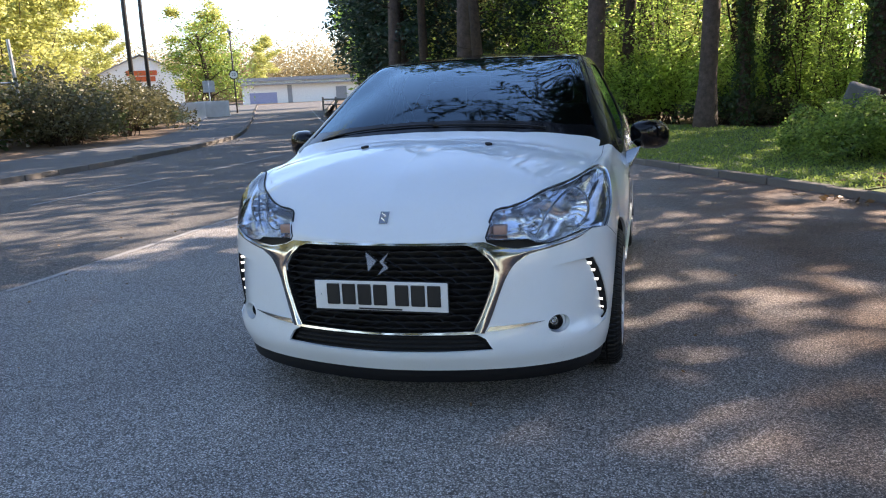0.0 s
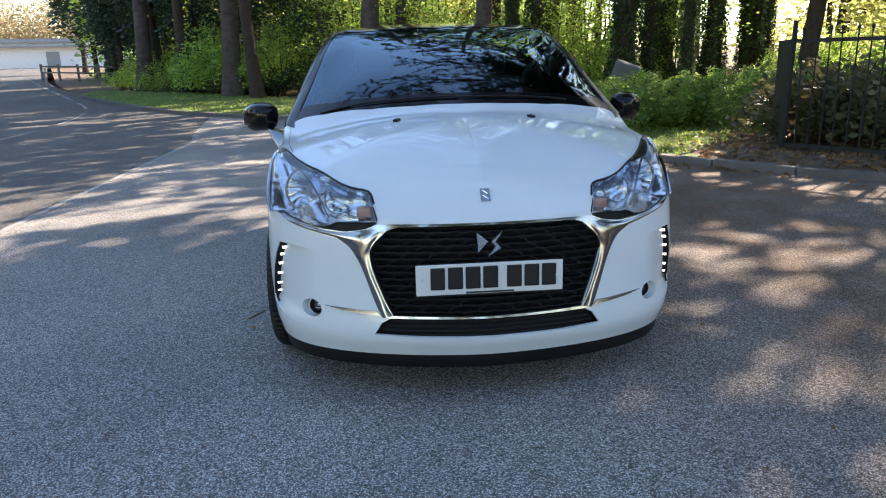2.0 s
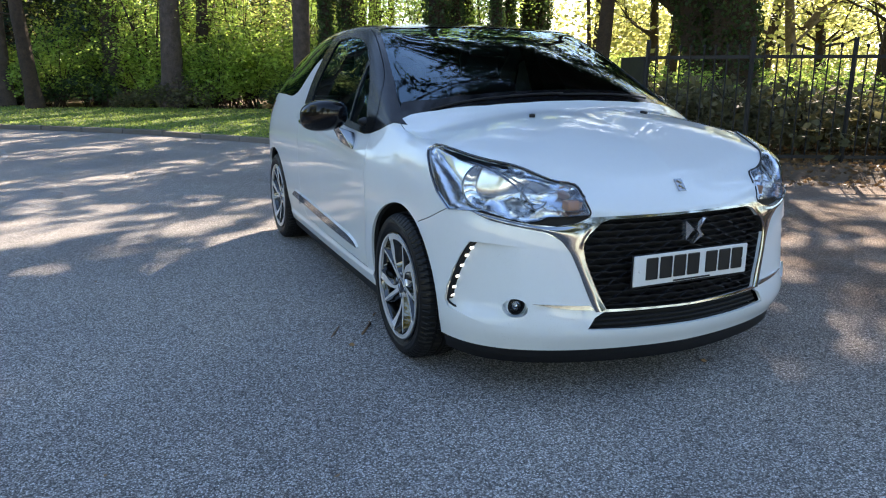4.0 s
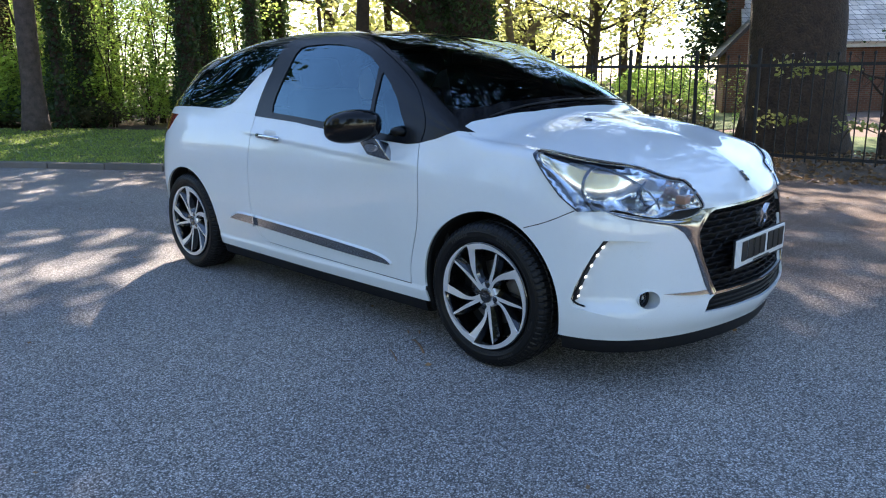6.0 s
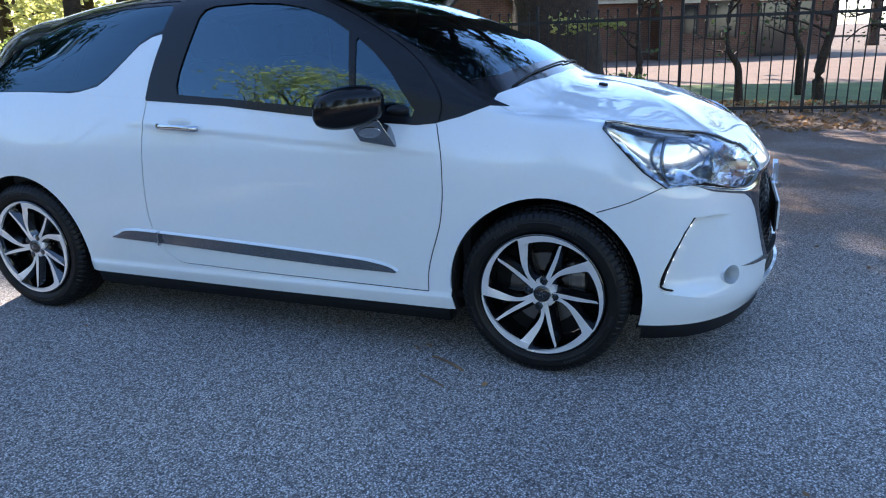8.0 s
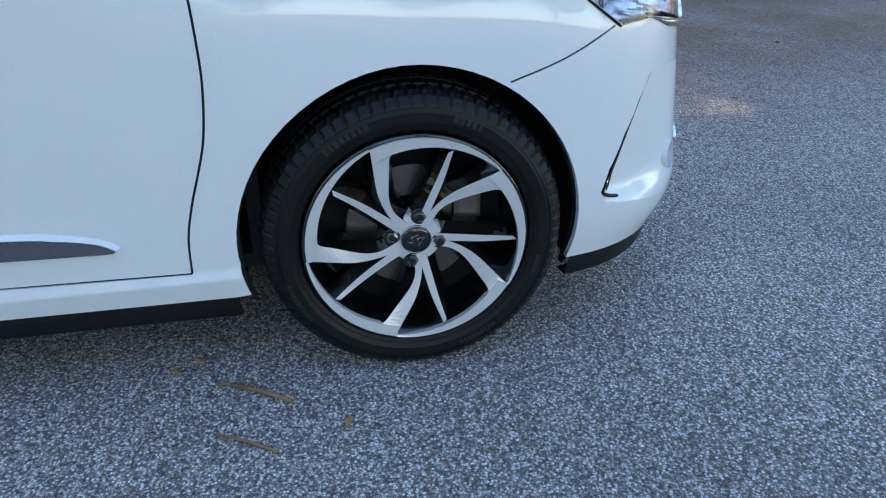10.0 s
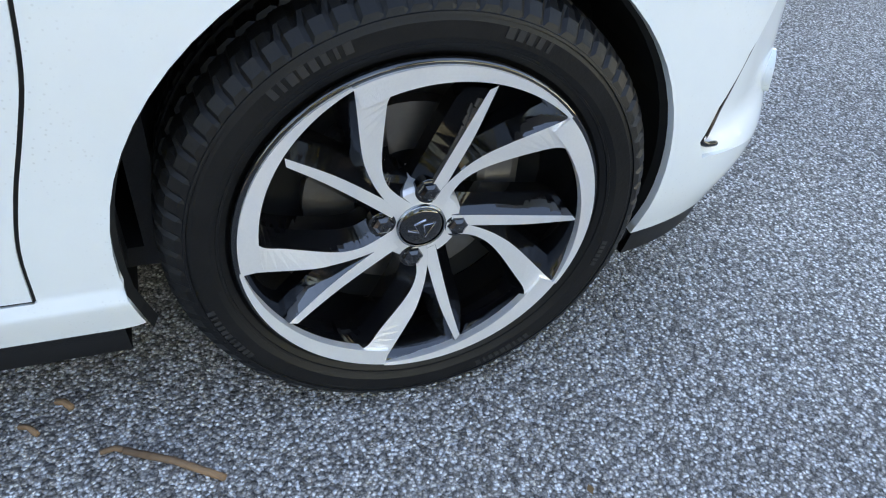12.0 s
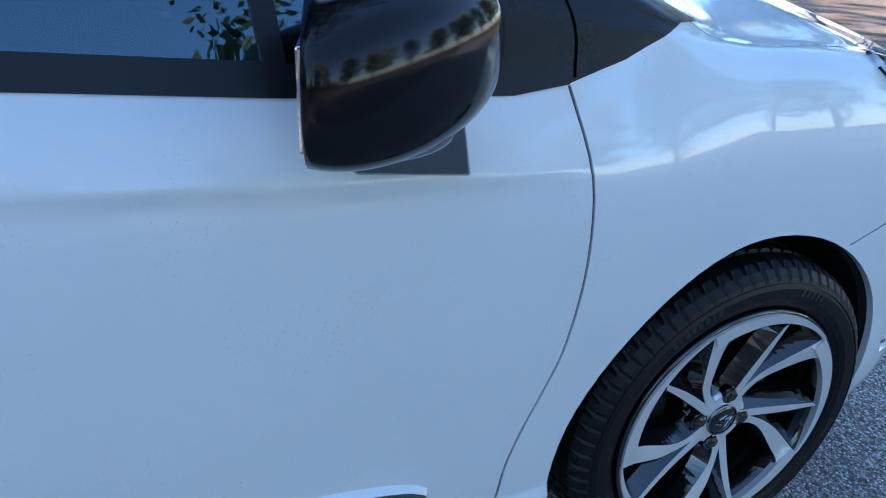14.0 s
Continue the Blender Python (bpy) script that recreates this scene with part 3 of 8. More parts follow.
gy, gz = GRID[:, :, 1], GRID[:, :, 2]
z_crease = 0.801 + (gy - 0.39) * 0.064
along = soft_step(0.33, 0.5, gy) * (1 - soft_step(1.66, 1.85, gy))
GRID[:, :, 0] -= 0.008 * along * np.exp(-np.clip(gz - z_crease, 0, 1) / 0.04) * soft_step(-0.007, 0.007, gz - z_crease)
GRID[:, :, 0] -= 0.011 * soft_step(0.30, 0.36, gy) * (1 - soft_step(2.08, 2.14, gy)) * (1 - soft_step(0.256, 0.272, gz))
# The skin's own flat map: u along the stations, v from the bottom edge to the centre line.
step_u = np.linalg.norm(np.diff(GRID, axis=0), axis=2)[:, 5:45].mean(1)
step_v = np.linalg.norm(np.diff(GRID, axis=1), axis=2)[NF:NF + NS].mean(0)
UU, VV = np.r_[0, np.cumsum(step_u)], np.r_[0, np.cumsum(step_v)]
skin_v = [Vector(p) for p in GRID.reshape(-1, 3)]
skin_uv = [Vector((UU[i], VV[j], 0)) for i in range(GI) for j in range(GJ)]
skin_t = []
for i in range(GI - 1):
    for j in range(GJ - 1):
        a, b, c, d = i * GJ + j, i * GJ + j + 1, (i + 1) * GJ + j + 1, (i + 1) * GJ + j
        skin_t += [(a, b, c), (a, c, d)]
SKIN = BVHTree.FromPolygons(skin_v, skin_t, epsilon=0.0)
e_i, e_j = np.gradient(GRID, axis=0), np.gradient(GRID, axis=1)
NORMAL = np.cross(e_i, e_j)
NORMAL /= np.linalg.norm(NORMAL, axis=2, keepdims=True) + 1e-12
if NORMAL[NF + 80, 20, 0] > 0:
    NORMAL *= -1
NORMAL[:, -1] = NORMAL[:, -1] * np.array([0, 1, 1])
NORMAL[0] = NORMAL[0] * np.array([0, 1, 1])
NORMAL /= np.linalg.norm(NORMAL, axis=2, keepdims=True) + 1e-12


def field(table, u, v):
    """Looks a table over the grid up at map points."""
    fi, fj = np.interp(u, UU, np.arange(GI)), np.interp(v, VV, np.arange(GJ))
    i, j = np.minimum(fi.astype(int), GI - 2), np.minimum(fj.astype(int), GJ - 2)
    a, b = (fi - i)[:, None], (fj - j)[:, None]
    return table[i, j] * (1 - a) * (1 - b) + table[i + 1, j] * a * (1 - b) + table[i, j + 1] * (1 - a) * b + table[i + 1, j + 1] * a * b


def on_skin(view, p, q):
    """Where a point of a side, front or top view lies on the skin: map place, point and normal."""
    origin, way = {"S": ((-3, p, q), (1, 0, 0)), "F": ((p, -3, q), (0, 1, 0)), "T": ((p, q, 4), (0, 0, -1)), "R": ((p, 6, q), (0, -1, 0))}[view]
    hit, nor, idx, _ = SKIN.ray_cast(Vector(origin), Vector(way))
    if hit is None:
        return None
    a, b, c = skin_t[idx]
    uv = barycentric(hit, skin_v[a], skin_v[b], skin_v[c], skin_uv[a], skin_uv[b], skin_uv[c])
    return np.array([uv.x, uv.y]), np.array(hit)


def dense_line(pts, closed, gap=0.012):
    out = []
    n = len(pts)
    for i in range(n if closed else n - 1):
        a, b = np.array(pts[i], float), np.array(pts[(i + 1) % n], float)
        k = max(1, int(np.linalg.norm(b - a) / gap))
        out += [a + (b - a) * t / k for t in range(k)]
    if not closed:
        out.append(np.array(pts[-1], float))
    return out


REGIONS = []


def region(name, view, pts, round_off=0, gap=0.012):
    """An area of the skin, given by its outline in one view; a later one lies over an earlier one."""
    if round_off:
        pts = spline(pts, round_off, closed=True)
    uv = [s[0] for s in (on_skin(view, *p) for p in dense_line(pts, True, gap)) if s is not None]
    uv = np.array(uv)
    uv[:, 0][uv[:, 0] < 0.003] = 0.0
    uv[:, 1][uv[:, 1] > VV[-1] - 0.003] = VV[-1]
    if name == "arch":
        uv[:, 1][uv[:, 1] < VV[0] + 0.016] = VV[0]
    REGIONS.append((name, uv))
    return uv


def seam(view, pts, wide=0.0045, round_off=4):
    """A narrow open joint along a line."""
    line = spline(pts, round_off) if round_off else [np.array(p, float) for p in pts]
    line = dense_line(line, False, 0.015)
    uv = np.array([s[0] for s in (on_skin(view, *p) for p in line) if s is not None])
    a, b = offset_line(list(uv), wide / 2), offset_line(list(uv), -wide / 2)
    REGIONS.append((f"joint {len(REGIONS)}", np.array(a + b[::-1])))


def arch(cy, rx, rz):
    return [(cy + rx * math.cos(a), 0.30 + rz * math.sin(a)) for a in np.linspace(-0.31, math.pi + 0.31, 40)]


E0 = -0.0006
# Large panels first.
region("hood", "T", [(E0, -0.733), (-0.2, -0.725), (-0.385, -0.70), (-0.40, -0.63), (-0.47, -0.57), (-0.62, -0.43), (-0.70, -0.28), (-0.735, -0.12), (-0.75, 0.05), (-0.755, 0.19), (-0.6, 0.13), (-0.4, 0.075), (-0.2, 0.05), (E0, 0.045)])
region("front_bumper", "F", [(E0, 0.207), (-0.55, 0.207), (-0.76, 0.30), (-0.76, 0.60), (-0.74, 0.69), (-0.60, 0.70), (-0.38, 0.688), (E0, 0.688)])
region("front_bumper", "S", [(-0.72, 0.206), (-0.25, 0.207), (-0.184, 0.606), (-0.29, 0.645), (-0.40, 0.70), (-0.6, 0.70)])
BELT = [(0.2, 0.962), (0.30, 0.925), (0.385, 0.905), (0.46, 0.897), (0.72, 0.911), (0.96, 0.931), (1.3, 0.963), (1.68, 0.985), (1.72, 1.0), (2.05, 1.012), (2.35, 1.02), (2.60, 1.02), (2.75, 1.008)]
belt_uv = [s[0] for s in (on_skin("S", *p) for p in dense_line(BELT, False, 0.012)) if s is not None]
cowl_uv = [s[0] for s in (on_skin("T", *p) for p in dense_line([(E0, 0.06), (-0.2, 0.065), (-0.4, 0.09), (-0.6, 0.15), (-0.70, 0.195)], False, 0.012)) if s is not None]
cowl_uv[0][1] = VV[-1]
REGIONS.append(("roof", np.array(belt_uv + [np.array([UU[-1], belt_uv[-1][1]]), np.array([UU[-1], VV[-1]])] + cowl_uv)))
region("door", "S", [(0.385, 0.905), (0.46, 0.897), (0.72, 0.911), (0.96, 0.931), (1.3, 0.963), (1.68, 0.985), (1.70, 0.775), (1.715, 0.55), (1.70, 0.42), (1.62, 0.31), (1.5, 0.292), (0.435, 0.272), (0.43, 0.35), (0.412, 0.42), (0.388, 0.49), (0.370, 0.55), (0.358, 0.63), (0.355, 0.70), (0.360, 0.80)])
FRAME = [(1.685, 0.982), (1.672, 1.1), (1.635, 1.26), (1.60, 1.35), (1.565, 1.385), (1.48, 1.397), (1.3, 1.40), (1.1, 1.39), (0.95, 1.36), (0.80, 1.30), (0.62, 1.205), (0.48, 1.11), (0.40, 1.02), (0.375, 0.96), (0.385, 0.903), (0.46, 0.896), (0.72, 0.910), (0.96, 0.930), (1.3, 0.962)]
region("pillar_cover", "S", [(1.60, 1.37), (1.3, 1.412), (1.05, 1.40), (0.9, 1.352), (0.72, 1.272), (0.48, 1.137), (0.3, 1.035), (0.195, 0.978), (0.14, 0.955), (0.2, 0.961), (0.30, 0.926), (0.385, 0.904), (0.7, 0.93), (0.9, 1.2), (1.4, 1.35)])
region("door_frame", "S", FRAME)
region("door_glass", "S", [(1.525, 1.005), (1.535, 1.04), (1.53, 1.09), (1.50, 1.22), (1.478, 1.305), (1.455, 1.335), (1.41, 1.347), (1.25, 1.352), (1.1, 1.343), (0.98, 1.322), (0.87, 1.283), (0.775, 1.228), (0.745, 1.05), (0.735, 0.944), (0.95, 0.962), (1.25, 0.987)], gap=0.01)
region("quarter_glass", "S", [(0.712, 0.941), (0.722, 1.05), (0.74, 1.19), (0.735, 1.205), (0.66, 1.15), (0.585, 1.08), (0.52, 1.0), (0.475, 0.948), (0.48, 0.924), (0.52, 0.926)], gap=0.01)
region("side_fin", "S", [(1.69, 0.99), (1.682, 1.06), (1.665, 1.15), (1.648, 1.225), (1.652, 1.245), (1.70, 1.235), (1.76, 1.205), (1.83, 1.14), (1.905, 1.075), (1.96, 1.04), (2.06, 1.018), (2.12, 1.013), (1.9, 1.0)])
region("rear_side_glass", "S", [(2.12, 1.022), (2.05, 1.026), (1.96, 1.05), (1.91, 1.083), (1.83, 1.15), (1.76, 1.215), (1.70, 1.247), (1.652, 1.26), (1.625, 1.345), (1.64, 1.362), (1.9, 1.357), (2.2, 1.32), (2.42, 1.26), (2.55, 1.19), (2.63, 1.10), (2.66, 1.04), (2.63, 1.024)], gap=0.01)
region("windscreen", "T", [(E0, 0.085), (-0.2, 0.09), (-0.4, 0.112), (-0.58, 0.165), (-0.70, 0.245), (-0.722, 0.275), (-0.68, 0.45), (-0.62, 0.74), (-0.575, 0.95), (-0.55, 0.975), (-0.3, 0.955), (E0, 0.945)])
region("screen_band", "T", [(E0, 0.085), (-0.2, 0.09), (-0.4, 0.112), (-0.58, 0.165), (-0.70, 0.245), (-0.722, 0.275), (-0.70, 0.30), (-0.57, 0.215), (-0.4, 0.165), (-0.2, 0.142), (E0, 0.136)])
region("rear_window", "R", [(E0, 1.24), (-0.4, 1.22), (-0.46, 1.18), (-0.5, 1.05), (-0.45, 1.03), (E0, 1.03)])
region("tail_lamp", "S", [(2.58, 0.970), (2.74, 0.974), (2.93, 0.955), (2.965, 0.92), (2.965, 0.835), (2.80, 0.832), (2.68, 0.875)])
# Front: cheek, chrome surround, grille, lamps.
region("bumper_cheek", "F", [(-0.755, 0.592), (-0.70, 0.592), (-0.60, 0.582), (-0.55, 0.57), (-0.50, 0.50), (-0.50, 0.36), (-0.60, 0.30), (-0.72, 0.30), (-0.80, 0.33), (-0.806, 0.36), (-0.803, 0.41), (-0.792, 0.48), (-0.775, 0.545)])
region("chrome_surround", "F", [(-0.752, 0.702), (-0.70, 0.672), (-0.62, 0.652), (-0.54, 0.635), (-0.49, 0.607), (-0.46, 0.565), (-0.435, 0.50), (-0.40, 0.40), (-0.385, 0.362), (-0.36, 0.3535), (E0, 0.3525), (E0, 0.358), (-0.345, 0.362), (-0.385, 0.46), (-0.420, 0.565), (-0.418, 0.59), (-0.395, 0.625), (-0.35, 0.665), (-0.315, 0.676), (E0, 0.68), (E0, 0.687), (-0.38, 0.685), (-0.43, 0.665), (-0.50, 0.655), (-0.58, 0.662), (-0.66, 0.678)])
region("lamp_gap", "F", [(-0.385, 0.6855), (-0.40, 0.692), (-0.55, 0.682), (-0.70, 0.695), (-0.752, 0.72), (-0.752, 0.703), (-0.66, 0.679), (-0.58, 0.663), (-0.50, 0.656), (-0.43, 0.666)])
region("grille_opening", "F", [(E0, 0.6795), (-0.315, 0.6755), (-0.35, 0.6645), (-0.395, 0.6245), (-0.418, 0.5895), (-0.4195, 0.565), (-0.3845, 0.46), (-0.3445, 0.3625), (E0, 0.3585)])
region("lower_intake", "F", [(E0, 0.3515), (-0.352, 0.3525), (-0.385, 0.335), (-0.412, 0.292), (-0.25, 0.287), (E0, 0.286)])
region("chrome_blade", "F", [(-0.385, 0.361), (-0.45, 0.366), (-0.52, 0.374), (-0.588, 0.386), (-0.52, 0.383), (-0.45, 0.379), (-0.40, 0.378)], gap=0.006)
LENS = {"T": spline([(-0.393, -0.66), (-0.41, -0.617), (-0.47, -0.597), (-0.534, -0.556), (-0.61, -0.465), (-0.68, -0.34), (-0.728, -0.235), (-0.752, -0.193)], 3),
        "S": [(-0.19, 0.886), (-0.205, 0.872), (-0.262, 0.815), (-0.33, 0.747), (-0.405, 0.694)],
        "F": [(-0.72, 0.703), (-0.64, 0.676), (-0.60, 0.668), (-0.56, 0.672), (-0.53, 0.686), (-0.388, 0.690), (-0.384, 0.70), (-0.396, 0.74)]}
lens_uv = [on_skin(view, *p) for view in "TSF" for p in dense_line(LENS[view], False, 0.010)]
REGIONS.append(("headlamp", np.array([s[0] for s in lens_uv if s is not None])))
LED_LINE = spline([(-0.750, 0.590), (-0.770, 0.545), (-0.787, 0.48), (-0.798, 0.41), (-0.801, 0.36)], 5)
region("fog_recess", "F", [(-0.638 + 0.037 * math.cos(a), 0.368 + 0.033 * math.sin(a)) for a in np.linspace(0, 2 * math.pi, 28)[:-1]], gap=0.02)
region("arch", "S", arch(0.0, 0.347, 0.352))
region("arch", "S", arch(AXLE, 0.345, 0.350))
# Joints.
seam("S", [(1.682, 0.978), (1.695, 0.85), (1.70, 0.775), (1.715, 0.60), (1.712, 0.47), (1.68, 0.37), (1.60, 0.302), (1.45, 0.291), (1.0, 0.281), (0.437, 0.272)], 0.0042)
seam("S", [(0.385, 0.902), (0.360, 0.80), (0.355, 0.70), (0.358, 0.63), (0.370, 0.55), (0.388, 0.49), (0.412, 0.42), (0.430, 0.35), (0.437, 0.272)], 0.0044)
seam("S", [(-0.184, 0.610), (-0.29, 0.647), (-0.392, 0.697)], 0.004, 3)
seam("T", [(-0.708, -0.25), (-0.735, -0.12), (-0.752, 0.03), (-0.757, 0.17)], 0.004, 4)
seam("S", [(0.377, 0.91), (0.372, 0.965), (0.40, 1.025), (0.48, 1.112), (0.62, 1.207), (0.80, 1.302), (0.95, 1.362), (1.1, 1.392)], 0.005)
seam("S", [(1.60, 1.375), (1.9, 1.37), (2.2, 1.335), (2.45, 1.265)], 0.005)

# One triangulation of the whole map, kept to every outline.
all_pts, all_edges = [], []
for name, uv in REGIONS:
    b = len(all_pts)
    all_pts += [tuple(p) for p in uv]
    all_edges += [(b + k, b + (k + 1) % len(uv)) for k in range(len(uv))]
line_pts = np.array(all_pts)
gu, gv = [a.ravel() for a in np.meshgrid(UU, VV, indexing="ij")]
cell = {}
for k, (u, v) in enumerate(line_pts):
    cell.setdefault((int(u / 0.01), int(v / 0.01)), []).append(k)
keep = []
for u, v in zip(gu, gv):
    cu, cv = int(u / 0.01), int(v / 0.01)
    near_line = any((line_pts[k, 0] - u) ** 2 + (line_pts[k, 1] - v) ** 2 < 0.005 ** 2 for a in (-1, 0, 1) for b in (-1, 0, 1) for k in cell.get((cu + a, cv + b), ()))
    rim = u <= 0 or v <= 0 or u >= UU[-1] or v >= VV[-1]
    if rim or not near_line:
        keep.append((u, v))
res = delaunay([Vector(p) for p in all_pts] + [Vector(p) for p in keep], all_edges, [], 0, 1e-5)
map_v = np.array([tuple(p) for p in res[0]])
map_t = np.array([tuple(f) for f in res[2]])
mid = map_v[map_t].mean(1)


def inside(poly, pts):
    x, y = pts[:, 0], pts[:, 1]
    res_in = np.zeros(len(pts), bool)
    lo, hi = poly.min(0), poly.max(0)
    near_box = (x >= lo[0]) & (x <= hi[0]) & (y >= lo[1]) & (y <= hi[1])
    xs, ys = x[near_box], y[near_box]
    c = np.zeros(len(xs), bool)
    j = len(poly) - 1
    for i in range(len(poly)):
        (xi, yi), (xj, yj) = poly[i], poly[j]
        if yi != yj:
            c ^= ((yi > ys) != (yj > ys)) & (xs < (xj - xi) * (ys - yi) / (yj - yi) + xi)
        j = i
    res_in[near_box] = c
    return res_in


owner_name = np.full(len(map_t), "wing", dtype=object)
owner_name[(mid[:, 0] > UU[NF + int(0.6 * NS)])] = "rear_quarter"
for name, poly in REGIONS:
    if name.startswith("joint"):
        sel = inside(poly, mid)
        sel &= np.isin(owner_name, ["wing", "rear_quarter", "hood", "front_bumper", "door", "roof", "pillar_cover", "door_frame", "side_fin"])
        owner_name[sel] = name
    else:
        owner_name[inside(poly, mid)] = name


def skin_part(name, material, parent, push=0.0, skirt=0.012, mirror=False, both=True, label=""):
    """The piece of the skin called name as a mesh with a turned-in rim."""
    made = []
    tri = map_t[owner_name == name]
    if not len(tri):
        return None
    used, inv = np.unique(tri, return_inverse=True)
    tri = inv.reshape(-1, 3)
    uv = map_v[used]
    pos, nor = field(GRID, uv[:, 0], uv[:, 1]), field(NORMAL, uv[:, 0], uv[:, 1])
    nor /= np.linalg.norm(nor, axis=1, keepdims=True) + 1e-12
    pos = pos + nor * (push(pos)[:, None] if callable(push) else push)
    cnt, third = {}, {}
    for a, b, c in tri:
        for e, o in (((a, b), c), ((b, c), a), ((c, a), b)):
            key = (min(e), max(e))
            cnt[key] = cnt.get(key, 0) + 1
            third[key] = o
    rim = [e for e, k in cnt.items() if k == 1]
    faces = [tuple(t) for t in tri]
    n0 = len(pos)
    if skirt:
        rim = [e for e in rim if not ((uv[e[0], 0] < 1e-4 and uv[e[1], 0] < 1e-4) or (uv[e[0], 1] > VV[-1] - 1e-4 and uv[e[1], 1] > VV[-1] - 1e-4))]
        ids = sorted({v for e in rim for v in e})
        top = {v: n0 + k for k, v in enumerate(ids)}
        low = {v: n0 + len(ids) + k for k, v in enumerate(ids)}
        edge_n = {v: np.zeros(3) for v in ids}
        for a, b in rim:
            m = np.cross(pos[b] - pos[a], nor[a])
            m *= -np.sign(np.dot(m, pos[third[(a, b)]] - pos[a])) / (np.linalg.norm(m) + 1e-12)
            edge_n[a] += m
            edge_n[b] += m
        turned = np.array([edge_n[v] / (np.linalg.norm(edge_n[v]) + 1e-12) for v in ids]).reshape(-1, 3)
        pos = np.concatenate([pos, pos[ids], pos[ids] - nor[ids] * skirt])
        nor = np.concatenate([nor, turned, turned])
        faces += [(top[a], top[b], low[b], low[a]) for a, b in rim]
    for side in ((1, -1) if both else (1,)):
        p, q = pos * np.array([side, 1, 1]), nor * np.array([side, 1, 1])
        p_u, q_u, f_u = p, q, faces
        called = name.split()[0]
        me = bpy.data.meshes.new(called)
        # Wind every face along its normal.
        f2 = []
        for f in faces:
            a, b, c = p[f[0]], p[f[1]], p[f[2]]
            f2.append(f if np.dot(np.cross(b - a, c - a), q[f[0]]) >= 0 else f[::-1])
        me.from_pydata([tuple(v) for v in p], [], f2)
        me.materials.append(material)
        me.shade_smooth()
        if not callable(push):
            me.normals_split_custom_set_from_vertices([tuple(v) for v in q])
        ob = new(called, me)
        ob.parent = parent
        if label:
            tagged(ob, label)
        made.append(ob)
    return made


def cheek_push(p):
    """The bumper's cheek sinks towards the running lights and runs out elsewhere."""
    outer = soft_step(0.60, 0.745, -p[:, 0])
    return -0.024 * outer * soft_step(0.305, 0.37, p[:, 2])


car = thing("car", "white three-door hatchback with black roof and chrome grille surround", "car")
for name, material, push, skirt, label in (
        ("wing", M_WHITE, 0, 0.012, ""), ("rear_quarter", M_WHITE, 0, 0.012, ""), ("hood", M_WHITE, 0, 0.012, ""), ("front_bumper", M_WHITE, 0, 0.012, ""),
        ("door", M_WHITE, 0, 0.012, ""), ("side_fin", M_WHITE, 0.001, 0.012, "white fin behind the door"), ("roof", M_BLACK, 0, 0.012, "gloss black roof"),
        ("pillar_cover", M_SATIN, 0.001, 0.01, "satin black windscreen pillar"), ("door_frame", M_SATIN, 0.002, 0.012, "satin black window frame"),
        ("door_glass", M_GLASS_SIDE, -0.004, 0.0, "tinted side window"), ("quarter_glass", M_GLASS_SIDE, -0.004, 0.0, "small fixed front window"),
        ("rear_side_glass", M_GLASS_DARK, -0.002, 0.0, "dark wraparound rear side window"), ("windscreen", M_GLASS, -0.003, 0.0, "raked windscreen"),
        ("screen_band", M_BLACK, -0.003, 0.0, "black band along the foot of the windscreen"), ("rear_window", M_GLASS_DARK, -0.003, 0.0, "dark rear window"), ("tail_lamp", M_RED, 0.003, 0.01, "dark red tail lamp"),
        ("bumper_cheek", M_WHITE, cheek_push, 0.0, ""), ("chrome_surround", M_CHROME_BAND, 0.001, 0.003, "bright chrome grille surround"),
        ("lamp_gap", M_PLASTIC, -0.012, 0.0, "gloss black gap under the lamp"), ("chrome_blade", M_CHROME_DARK, 0.006, 0.025, "thin chrome blade"),
        ("headlamp", M_LENS, 0.003, 0.0, "clear headlamp lens over bright reflectors"),
        ("grille_opening", M_VOID, -0.06, -0.062, ""), ("lower_intake", M_VOID, -0.03, 0.0, ""), ("fog_recess", M_WHITE, -0.085, -0.086, "")):
    skin_part(name, material, car, push, skirt, label=label)
for name, poly in REGIONS:
    if name.startswith("joint"):
        skin_part(name, M_VOID, car, -0.004, 0.0, label="dark panel joint")


# ---- the car's lamps, grille, wheels, mirrors and cabin ----
def mirrored(build):
    """Builds a part on both sides of the car."""
    for side in (1, -1):
        build(side)


def flip(bm, side):
    if side < 0:
        bmesh.ops.scale(bm, vec=(-1, 1, 1), verts=bm.verts)
        bmesh.ops.reverse_faces(bm, faces=bm.faces)
    return bm


def at_skin(view, p, q, lift=0.0):
    uv, hit = on_skin(view, p, q)
    n = field(NORMAL, uv[:1], uv[1:])[0]
    return Vector(hit + n * lift), Vector(n)


M_BOWL = mat("bright_reflector", (0.95, 0.97, 1.0), 0.09, 0.95, vary=0.05, size=60)
M_REFLECT = mat("pale_lamp_liner", (0.84, 0.88, 0.94), 0.17, 0.92, vary=0.06, size=30)
M_DOME = mat("lamp_lens_dome", (0.62, 0.66, 0.70), 0.05, 0.8, vary=0.05, size=40, coat=1.0)
M_LAMP_RIM = mat("dark_lamp_ring", (0.22, 0.24, 0.27), 0.15, 0.9, vary=0.1)


